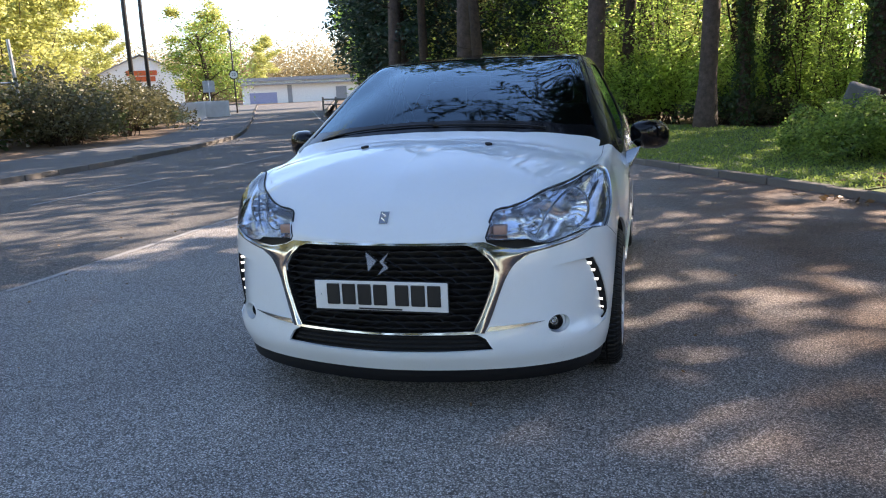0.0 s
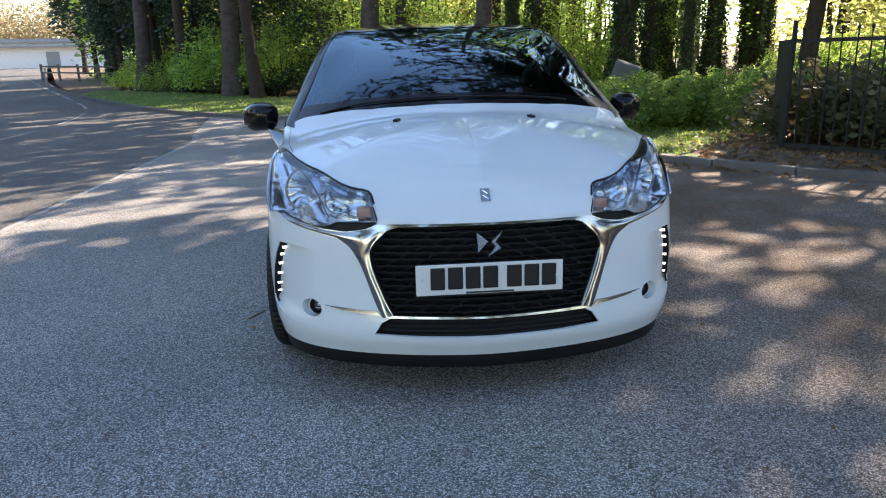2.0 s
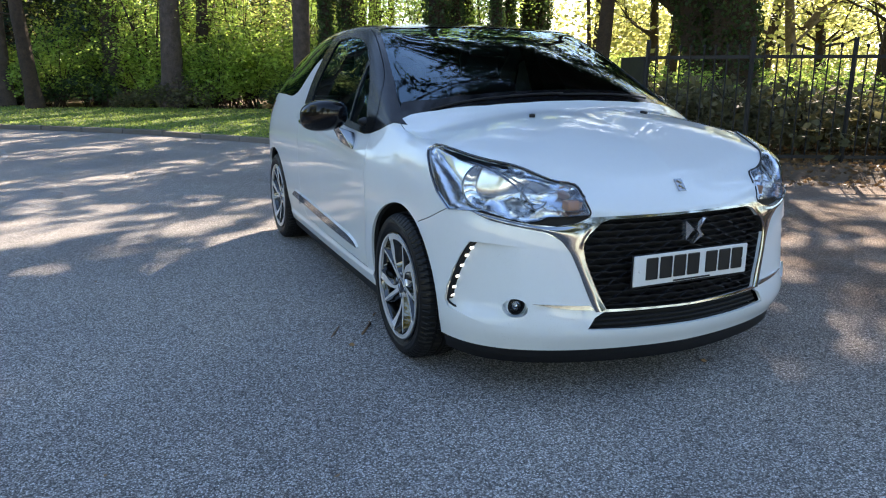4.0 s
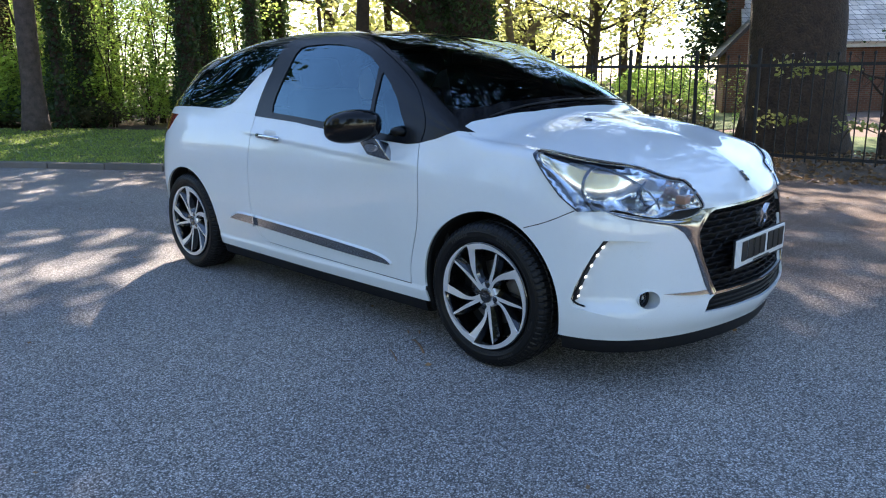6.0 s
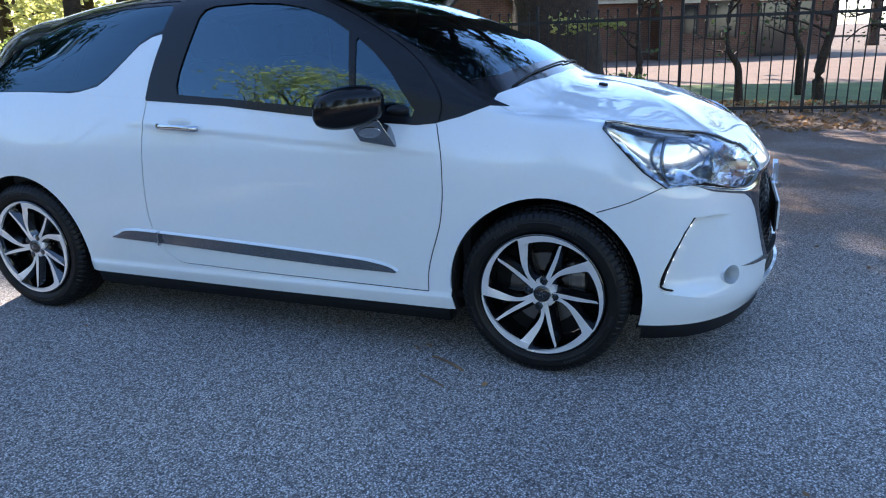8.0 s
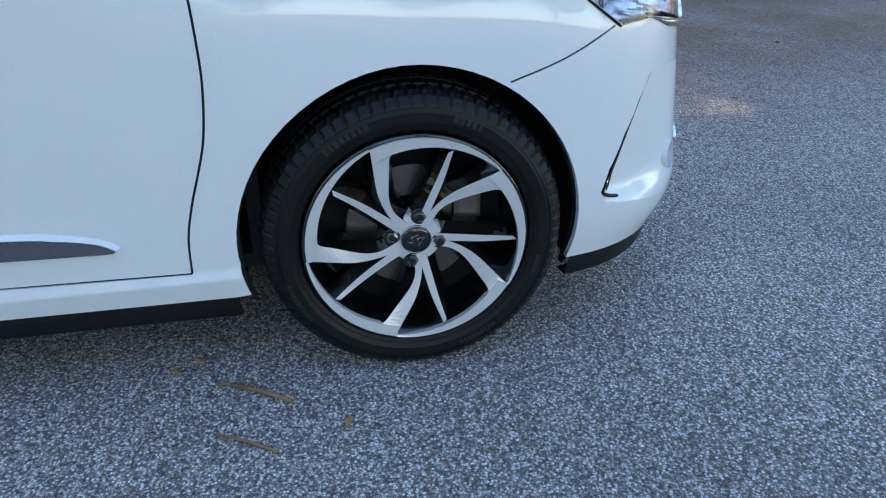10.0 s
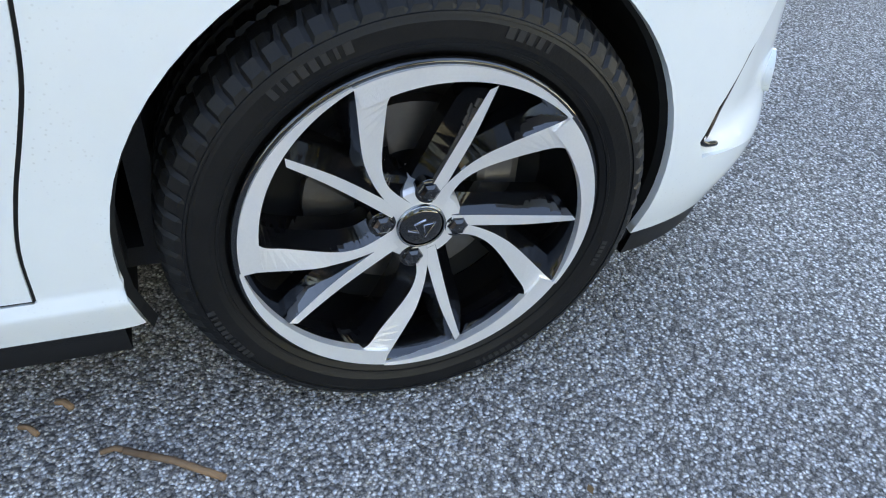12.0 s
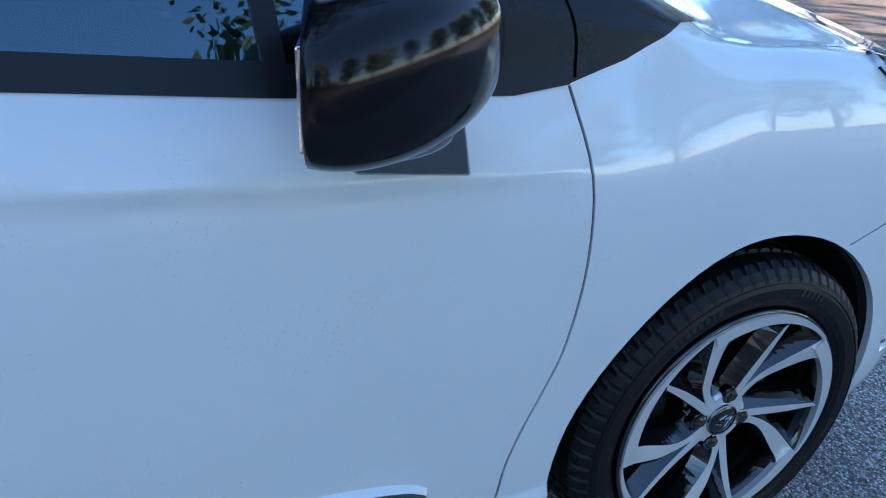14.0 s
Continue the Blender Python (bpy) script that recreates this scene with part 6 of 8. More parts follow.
# Dark, low-hanging pines beside the far road.
dark = pine(41, 13, 0.2, M_BARK_DARK, crown_from=2.6, crown_r=2.6, clump=110, per=40, dead=2, leaf_size=0.2)
tagged(dark, "dark pine with low drooping green boughs", "tree", "dark pines by the road")
settle_first(dark, -6.5, 26.0, 0, 0.75)
for x, y, s in ((-9.8, 29.5, 0.75), (-3.6, 25.5, 0.7), (-12.5, 34.0, 0.85), (-1.2, 27.5, 0.75), (-16.5, 42.0, 1.0), (-7.5, 33.0, 0.8), (-20.5, 51, 1.1), (-11.6, 30.6, 0.7), (-4.6, 22.6, 0.6), (-6.6, 24.2, 0.62), (-2.4, 21.6, 0.58), (-8.6, 26.6, 0.64), (-10.6, 28.2, 0.64)):
    put(dark, x, y, g_place.uniform(0, 360), s)
saps = [sapling(51, 5.0, M_LEAF), sapling(52, 6.5, M_LEAF_YELLOW), sapling(53, 4.0, M_LEAF)]
first_sap = [True] * 3
for n in range(58):
    k = int(g_place.integers(0, 3))
    if n < 34:
        x = g_place.uniform(-9, 10.5)
        y = 18.3 + max(0.0, -x) * 0.8 + max(0, x - 4) * -0.1 + g_place.uniform(0.3, 6.0)
    else:
        x, y = g_place.uniform(-12, 9), g_place.uniform(26, 42)
    if first_sap[k]:
        first_sap[k] = False
        settle_first(saps[k], x, y, g_place.uniform(0, 360))
    else:
        put(saps[k], x, y, g_place.uniform(0, 360), g_place.uniform(0.7, 1.25))
for x, y, s in ((5.4, 18.4, 0.95), (6.2, 17.4, 0.85), (4.6, 16.9, 0.7), (8.6, 23.0, 0.7), (11.2, 24.5, 0.75), (10.0, 27.0, 0.9), (13.0, 28.0, 0.8)):
    put(saps[0], x, y, g_place.uniform(0, 360), s)
shrubs = [shrub(61, 1.1, 1.0, M_IVY, 2200, 0.06), shrub(62, 1.3, 1.5, M_LEAF, 3000, 0.055), shrub(63, 0.9, 0.7, M_BRAMBLE, 1800, 0.055), shrub(64, 1.2, 2.1, M_LEAF, 3200, 0.058)]
first_shrub = [True] * 4
for n in range(66):
    k = int(g_place.integers(0, 4))
    x = g_place.uniform(-10.5, 12.5)
    y = 17.4 + max(0.0, -x) * 0.78 - max(0, x - 2) * 0.25 + abs(g_place.normal()) * 2.2
    if first_shrub[k]:
        first_shrub[k] = False
        settle_first(shrubs[k], x, y)
    else:
        put(shrubs[k], x, y, g_place.uniform(0, 360), g_place.uniform(0.7, 1.25) * (0.75 if x > 5.0 else 0.45 if x < -6.0 else 1.0))
# Clipped bushes on the lawn.
bushes = [shrub(71, 1.15, 0.80, M_HEDGE, 17000, 0.034, "evergreen_bush", "dense rounded evergreen bush on the lawn", 10, "bushes on the lawn"), shrub(72, 1.3, 0.84, M_HEDGE, 18000, 0.034, "evergreen_bush", "dense rounded evergreen bush on the lawn", 10, "bushes on the lawn")]
settle_first(bushes[0], 3.95, 8.55, 0, 1.0, 0.06)
settle_first(bushes[1], 5.5, 8.9, 30, 1.0, 0.06)
put(bushes[0], 7.2, 9.9, 80, 1.05, 0.06)
put(bushes[1], 8.6, 11.3, 160, 0.95, 0.06)
put(bushes[0], 4.7, 10.2, 200, 0.9, 0.06)


def broad_tree(name, label, seed, height, r, at, limbs, crown, crown_r, leaf, clump, per, material=None, ivy=0.0, crown_z=None, leaf_size=0.16, low=0.35, crown_xy=(0.0, 0.0)):
    global rng
    rng = np.random.default_rng(seed)
    g = np.random.default_rng(seed)
    owner = thing(name, label, "tree", at=(at[0], at[1], ground_z(*at)))
    line, rr = trunk_part(owner, height, r, r * 0.55, (g.normal() * 0.4, g.normal() * 0.4), material or M_BARK_DARK, seed=seed, sides=24, flare=1.25)
    tips = []
    for k in range(limbs):
        j = int(g.uniform(low, 0.95) * (len(line) - 1))
        a = 6.28 * k / limbs + g.normal() * 0.3
        tips += limb(owner, line[j], (math.cos(a), math.sin(a), 0.45), g.uniform(0.7, 1.2) * crown_r, r * 0.32, material or M_BARK_DARK, g, 7)
    tips = np.array([tuple(t) for t in tips])
    c1 = tips[g.integers(0, len(tips), clump * per // 2)] + g.normal(size=(clump * per // 2, 3)) * 0.5
    c2 = clumps(clump // 2, per, (*crown_xy, crown_z or height), (crown_r, crown_r, crown), 0.55)
    c = np.concatenate([c1, c2])
    leaf_mesh("crown", c, leaf_size, leaf, owner)
    if ivy:
        n = int(5200 * ivy)
        t, a = g.uniform(0, 1, n), g.uniform(0, 6.28, n)
        L = np.array(line)
        idx = t * (len(line) - 1)
        base = np.stack([np.interp(idx, range(len(line)), L[:, q]) for q in range(3)], 1)
        rad = np.interp(idx, range(len(line)), rr) + 0.03 + np.abs(g.normal(size=n)) * 0.08
        leaf_mesh("ivy", base + np.stack([np.cos(a) * rad, np.sin(a) * rad, np.zeros(n)], 1), 0.09, M_IVY, owner, long=1.1, flat=1.0)
    return owner


# The great tree behind the railings, a tree added for shade, the ivied fork beyond.
# The great tree's unseen crown is shifted to cast shade on the car.
old_tree = broad_tree("old_tree", "huge old tree trunk with deeply furrowed bark behind the railings", 81, 9.0, 0.74, (8.75, 2.0), 7, 3.0, 3.9, M_NEEDLE, 46, 60, M_BARK_DARK, crown_xy=(-0.6, 4.6), crown_z=10.5, leaf_size=0.26, low=0.6)


def long_bough(owner, start, tip, droop, r, seed, bare=0.45, side=1.3, sprays=26, per=16):
    """A long limb that sweeps out and droops, with flat side sprays of short dark needles past its bare inner part."""
    g = np.random.default_rng(seed)
    a, b = Vector(start), Vector(tip)
    out = (b - a)
    flat = Vector((out.x, out.y, 0)).normalized()
    across = Vector((-flat.y, flat.x, 0))
    n = 24
    line = []
    for k in range(n + 1):
        t = k / n
        p = a.lerp(b, t) + Vector((0, 0, droop * math.sin(math.pi * t))) + across * (0.35 * math.sin(4.1 * t + seed)) * t
        line.append(p + Vector(g.normal(size=3)) * 0.03)
    bm = bmesh.new()
    tube(bm, line, [r * (1 - 0.9 * k / n) for k in range(n + 1)], 7)
    c = []
    for k in range(sprays):
        t = bare + (1 - bare) * (k + g.random()) / sprays
        p = line[min(n, int(t * n))]
        way = (across * (1 if k % 2 else -1) * g.uniform(0.7, 1.1) + flat * g.uniform(0.4, 1.1) + Vector((0, 0, g.normal() * 0.16))).normalized()
        length = side * (1.15 - 0.75 * (t - bare) / (1 - bare)) * g.uniform(0.55, 1.15)
        q = p.copy()
        steps = max(4, int(length / 0.11))
        twig = [p.copy()]
        for m in range(steps):
            way = (way + Vector(g.normal(size=3)) * 0.13 + flat * 0.03).normalized()
            q = q + way * length / steps
            twig.append(q.copy())
            for w in range(2):
                e = (way * 0.7 + Vector(g.normal(size=3)) * 0.6)
                e.z *= 0.5
                e = e.normalized() * g.uniform(0.08, 0.30)
                for u in np.linspace(0.1, 1.0, per // 2):
                    c.append(q + e * float(u) + Vector(g.normal(size=3)) * 0.012)
        tube(bm, twig, [0.014 * (1 - 0.8 * m / steps) for m in range(steps + 1)], 4)
    part("limb", bm, M_BARK_DARK, owner, smooth=True)
    return c


needles = []
BOUGHS = (((-2.3, 3.2, 5.5), 0.5, 0.50), ((-0.7, 4.9, 5.9), 0.7, 0.45), ((-0.8, 6.6, 5.9), 0.6, 0.45), ((0.5, 7.9, 6.3), 0.6, 0.45), ((1.7, 8.8, 6.8), 0.4, 0.4), ((1.2, 3.4, 6.4), 0.8, 0.45),
          ((1.6, 5.6, 6.2), 0.8, 0.45), ((3.2, 8.2, 6.9), 0.6, 0.4), ((4.6, 9.6, 7.4), 0.4, 0.35), ((0.8, 1.6, 6.8), 0.9, 0.5), ((0.6, 6.2, 7.3), 0.6, 0.45), ((2.4, 7.2, 7.8), 0.5, 0.4), ((3.0, 4.6, 7.9), 0.4, 0.4), ((2.2, -0.2, 7.2), 0.9, 0.5),
          ((1.0, -1.6, 7.6), 0.8, 0.55), ((-0.6, 0.6, 7.4), 0.8, 0.55), ((-1.6, 2.0, 7.0), 0.8, 0.5),
          ((1.8, 4.2, 6.8), 0.6, 0.3), ((3.2, 5.8, 6.9), 0.5, 0.3), ((3.0, 3.4, 7.1), 0.5, 0.3), ((4.2, 7.0, 7.3), 0.4, 0.25), ((1.0, 2.4, 7.6), 0.6, 0.35), ((4.8, 5.2, 7.6), 0.3, 0.2),
          # Unseen boughs added to shade the car.
          ((5.4, 8.6, 7.6), 0.3, 0.25), ((6.3, 9.6, 7.9), 0.3, 0.3), ((7.0, 8.6, 8.2), 0.2, 0.3), ((5.0, 7.6, 8.4), 0.3, 0.25), ((5.6, 10.6, 8.2), 0.3, 0.35), ((3.8, 10.2, 8.6), 0.4, 0.35), ((4.4, 8.4, 9.0), 0.3, 0.3), ((6.6, 7.2, 8.8), 0.2, 0.25), ((2.6, 9.4, 8.8), 0.4, 0.4),
          # Unseen boughs added to darken what the windscreen mirrors.
          ((3.4, 0.5, 7.4), 0.4, 0.3), ((4.2, -0.9, 7.9), 0.4, 0.3), ((4.9, 0.9, 7.8), 0.3, 0.25),
          # Unseen boughs added to break up the sun on the ground beside the car.
          ((10.6, 7.6, 9.5), 0.3, 0.3), ((12.1, 7.6, 9.8), 0.3, 0.3), ((11.2, 9.2, 10.0), 0.3, 0.4), ((9.6, 8.2, 9.5), 0.3, 0.35), ((13.0, 6.6, 9.9), 0.3, 0.3), ((12.8, 9.2, 9.6), 0.3, 0.4),
          ((14.0, 8.6, 10.5), 0.3, 0.35), ((15.0, 9.6, 11.0), 0.3, 0.4), ((13.4, 10.2, 10.5), 0.3, 0.4), ((15.5, 8.0, 10.5), 0.3, 0.35), ((14.4, 11.2, 11.0), 0.3, 0.45), ((16.0, 10.4, 11.0), 0.3, 0.45))
for k, (tip, droop, bare) in enumerate(BOUGHS):
    h = 5.4 + 0.11 * k
    needles += long_bough(old_tree, (0.0, 0.0, h), Vector(tip) - Vector((8.75, 2.0, 0)), droop, 0.13, 300 + k, bare, 1.5 if k < 5 else 1.9, 26 if k < 5 else 36)
leaf_mesh("needles", [tuple(p) for p in needles], 0.038, M_NEEDLE, old_tree, flat=0.6, long=2.6)
# Added tree: its crown, out of view, is offset to keep sun off the car.
broad_tree("car_shade_tree", "tall dark tree with a broad unseen crown added to shade the car", 82, 9.5, 0.2, (9.4, 13.0), 5, 2.2, 3.8, M_NEEDLE, 78, 64, M_BARK_DARK, crown_xy=(-3.0, -4.3), crown_z=10.6, leaf_size=0.25, low=0.75)
fork = broad_tree("forked_tree", "broad forked tree covered in ivy", 83, 7.5, 0.75, (13.6, 12.7), 6, 3.0, 4.6, M_LEAF_YELLOW, 140, 60, M_BARK_DARK, 1.3, crown_z=9.2, leaf_size=0.11, low=0.55)


def fork_stem(owner, line, radii, name, seed, leaves):
    """A second stem or a heavy limb from the fork, in ivy."""
    g = np.random.default_rng(seed)
    fine = spline([Vector(p) for p in line], 5)
    rr = np.interp(np.linspace(0, 1, len(fine)), np.linspace(0, 1, len(radii)), radii)
    bm = bmesh.new()
    for ring in tube(bm, fine, list(rr), 16):
        for v in ring:
            v.co += Vector((noise.noise(v.co * 3.0), noise.noise(v.co * 3.0 + Vector((7, 0, 0))), 0)) * 0.05
    part(name, bm, M_BARK_DARK, owner, smooth=True)
    if leaves:
        t, a = g.uniform(0, 1, leaves), g.uniform(0, 6.28, leaves)
        f = np.array([tuple(p) for p in fine])
        idx = t * (len(fine) - 1)
        base = np.stack([np.interp(idx, range(len(fine)), f[:, q]) for q in range(3)], 1)
        rad = np.interp(idx, range(len(fine)), rr) + 0.03 + np.abs(g.normal(size=leaves)) * 0.08
        leaf_mesh("ivy", base + np.stack([np.cos(a) * rad, np.sin(a) * rad, np.zeros(leaves)], 1), 0.09, M_IVY, owner, long=1.1, flat=1.0)


aside = Vector((-0.66, 0.75, 0))
up = Vector((0, 0, 1))
fork_stem(fork, [aside * 0.45 - up * 0.1, aside * 0.72 + up * 1.4, aside * 1.0 + up * 2.6, aside * 1.3 + up * 3.8, aside * 1.75 + up * 5.4, aside * 2.0 + up * 7.2], [0.66, 0.56, 0.52, 0.46, 0.36, 0.22], "stem", 5, 3600)
fork_stem(fork, [aside * 1.0 + up * 2.3, aside * 1.6 + up * 2.9, aside * 2.5 + up * 3.6, aside * 3.6 + up * 4.6, aside * 4.6 + up * 5.2], [0.30, 0.24, 0.20, 0.15, 0.08], "limb", 6, 500)
for k, (x, y, h, r) in enumerate(((15.5, 17.5, 6.5, 0.22), (17.0, 20.0, 6.0, 0.2), (12.0, 25.0, 8.0, 0.25), (22.5, 20.0, 7.0, 0.25), (20.0, 28.0, 8.0, 0.3), (28.0, 16.0, 7.0, 0.25), (31.0, 24.0, 8.0, 0.3), (38.0, 14.0, 8.0, 0.3), (42.0, 2.0, 8.0, 0.3), (44.0, -8.0, 9.0, 0.3))):
    broad_tree("garden_tree", "spreading tree in yellow-green spring leaf", 90 + k, h, r, (x, y), 8, 2.5, 3.2, M_LEAF_YELLOW, 44, 60, crown_z=h, leaf_size=0.13, low=0.3)


def far_wood(name, label, x, y, z, count, size, leaf, clump):
    """A distant mass of foliage: clumps of leaves between uneven heights."""
    n = count // 60
    k = np.column_stack([g_place.uniform(*x, n), g_place.uniform(*y, n), g_place.uniform(0, 1, n)])
    top = z * (0.72 + 0.2 * np.sin(k[:, 0] * 0.7) + 0.14 * np.sin(k[:, 0] * 1.9 + k[:, 1]))
    k[:, 2] = k[:, 2] * top
    c = (k[:, None, :] + g_place.normal(size=(n, 60, 3)) * clump).reshape(-1, 3)
    c[:, 2] += 0.018 * np.maximum(0, c[:, 1] - 10)
    tagged(leaf_mesh(name, c, size, leaf), label, "foliage", kind="stuff")


far_wood("wood_foliage", "mass of sunlit spring foliage deep in the wood", (-16, 13), (38, 47), 11.0, 45000, 0.21, M_LEAF, 0.7)
far_wood("garden_foliage", "hazy yellow-green foliage beyond the garden", (18, 42), (24, 36), 6.0, 22000, 0.19, M_LEAF_YELLOW, 0.7)
far_wood("distant_foliage", "pale yellow-green trees beyond the warehouse", (-95, -18), (96, 112), 9.0, 120000, 0.22, M_LEAF_PALE, 1.5)
for k, (x, y, h) in enumerate(((17.0, 10.8, 5.0), (24.5, 13.5, 6.0), (20.5, 15.5, 5.5))):
    broad_tree("garden_tree", "spreading tree in yellow-green spring leaf", 110 + k, h, 0.16, (x, y), 10, 2.2, 3.0, M_LEAF_YELLOW, 50, 60, crown_z=h, leaf_size=0.11, low=0.3)
pale = broad_tree("pale_tree", "slender pale-barked tree with thin yellow-green leaves", 141, 6.0, 0.19, (18.5, 14.7), 6, 1.8, 2.6, M_LEAF_YELLOW, 30, 60, M_BARK_PALE, crown_z=5.6, leaf_size=0.10, low=0.35)
PALE_LIMB = [(0.05, -0.05, 2.4), (0.4, -0.5, 3.1), (1.0, -1.3, 3.3), (1.7, -2.2, 3.1), (2.3, -3.0, 3.3)]
bm = bmesh.new()
pale_line = spline([Vector(p) for p in PALE_LIMB], 4)
tube(bm, pale_line, [0.13 - 0.11 * k / len(pale_line) for k in range(len(pale_line))], 8)
part("limb", bm, M_BARK_PALE, pale, smooth=True)
# A dark conifer beside the gable of the lodge.
put(dark, 26.4, 11.5, 60, 0.75, -0.05)
put(dark, 27.6, 11.0, 150, 0.7, -0.05)
# A pine added for the shade of its unseen crown.
for kind, x, y, s in ((0, 18.2, 11.6, 0.9),):
    plant(pines[kind], x, y, g_place.uniform(0, 360), s)
# Trees added for shade: their high crowns stay out of view.
for k, (x, y) in enumerate(((23.0, -6.0), (20.0, 4.7), (20.0, -13.0))):
    broad_tree("shade_tree", "tall dark tree with a high unseen crown added to shade the garden", 130 + k, 9.0, 0.2, (x, y), 7, 2.6, 4.2, M_NEEDLE, 80, 60, crown_z=11.0, leaf_size=0.26, low=0.8, crown_xy=(0.0, 2.6) if k == 1 else (0.0, 0.0))


# ---- railings, house and garden ----
def railings(line):
    owner = thing("railings", "black iron railings with ball-topped bars", "railings", kind="structure")
    bm = bmesh.new()
    tube(bm, [(0, 0, -0.08), (0, 0, 1.34)], 0.009, 6)
    tube(bm, [(0, 0, 1.34), (0, 0, 1.355), (0, 0, 1.375), (0, 0, 1.39)], [0.009, 0.018, 0.018, 0.004], 6)
    bar = bpy.data.meshes.new("bar")
    bm.to_mesh(bar)
    bm.free()
    bar.materials.append(M_IRON)
    bm = bmesh.new()
    box(bm, -0.02, 0.02, -0.02, 0.02, -0.12, 1.46, 0.005)
    post = bpy.data.meshes.new("post")
    bm.to_mesh(post)
    bm.free()
    post.materials.append(M_IRON)
    for (x0, y0), (x1, y1) in zip(line, line[1:]):
        n = max(1, round(math.hypot(x1 - x0, y1 - y0) / 0.135))
        for k in range(n):
            x, y = x0 + (x1 - x0) * k / n, y0 + (y1 - y0) * k / n
            shared("post" if k == 0 else "bar", post if k == 0 else bar, owner, pose(x, y, 0.09, g_place.normal() * 0.4, g_place.normal() * 0.4))
        for z in (0.17, 1.33):
            bm = bmesh.new()
            d = Vector((x1 - x0, y1 - y0, 0))
            q = Vector((-d.y, d.x, 0)).normalized() * 0.006
            vs = []
            for p in ((x0, y0), (x1, y1)):
                vs.append([bm.verts.new(Vector((p[0], p[1], z + a)) + q * b) for a, b in ((-0.02, -1), (0.02, -1), (0.02, 1), (-0.02, 1))])
            for k in range(4):
                bm.faces.new((vs[0][k], vs[1][k], vs[1][(k + 1) % 4], vs[0][(k + 1) % 4]))
            part("rail", bm, M_IRON, owner)
    return owner


railings([(4.35, 4.9), (5.0, 3.8), (6.0, 3.25), (6.9, 2.7), (7.0, 1.9), (6.95, 0.0), (7.2, -1.5), (7.55, -3.7), (8.0, -5.9), (8.5, -8.2)])


def leafy_shoot(x, y, z, reach, count, seed):
    """A thin shoot from the ground with one spray of bright leaves."""
    g = np.random.default_rng(seed)
    owner = thing("leafy_shoot", "thin shoot with bright yellow-green leaves beside the railings", "plant", "shoots by the railings", at=(x, y, 0.05))
    line = [Vector((0, 0, 0)), Vector((0.03, 0.02, z * 0.5)), Vector((0.05, -0.05, z * 0.9)), Vector((0.02, -reach * 0.5, z)), Vector((-0.03, -reach, z - 0.06))]
    bm = bmesh.new()
    tube(bm, [Vector(p) for p in spline(line, 4)], 0.008, 5)
    part("stem", bm, M_BARK_DARK, owner, smooth=True)
    t = g.uniform(0, 1, count)
    c = np.column_stack([g.normal(size=count) * 0.06, reach * 0.3 - reach * 1.35 * t, z + 0.02 + g.normal(size=count) * 0.07 * (1.2 - t)])
    leaf_mesh("leaves", c, 0.055, M_LEAF_YELLOW, owner, long=1.3)
    return owner


leafy_shoot(7.25, 1.55, 1.22, 0.75, 170, 5)
leafy_shoot(7.35, 1.9, 0.55, 0.5, 90, 6)
leafy_shoot(7.3, 0.9, 0.5, 0.4, 70, 7)
bm = bmesh.new()
box(bm, -0.02, 0.02, -0.62, 0.62, 0.02, 1.26, 0.008)
ob = part("sheet_gate", bm, M_IRON)
ob.matrix_basis = pose(4.62, 5.5, 0.09, 0, 0, -24)
tagged(ob, "plain black sheet-metal gate leaf at the end of the railings", "gate")
sheet("garden_lawn", [(7.9, 4.0), (8.2, 0.0), (8.6, -4.3), (9.6, -9.2), (14, -9.5), (13.2, 0), (12.2, 6), (9.0, 8.0)], 0.05, M_LAWN, 1.0, "patchy garden grass in dappled light", "grass")
sheet("garden_lawn_far", [(9.2, 8.4), (12.4, 6.2), (16, 5), (30, 9), (30, 22), (14, 22), (10, 14)], -0.03, M_LAWN, 2.0, "sunlit garden lawn behind the railings", "grass")
sheet("gravel_yard", [(14.2, -9.5), (13.4, 0), (12.5, 5.6), (16, 4.8), (34, 6.0), (34, -18), (14.6, -18)], -0.02, M_GRAVEL, 2.0, "pale pinkish gravel yard in sunlight", "gravel")


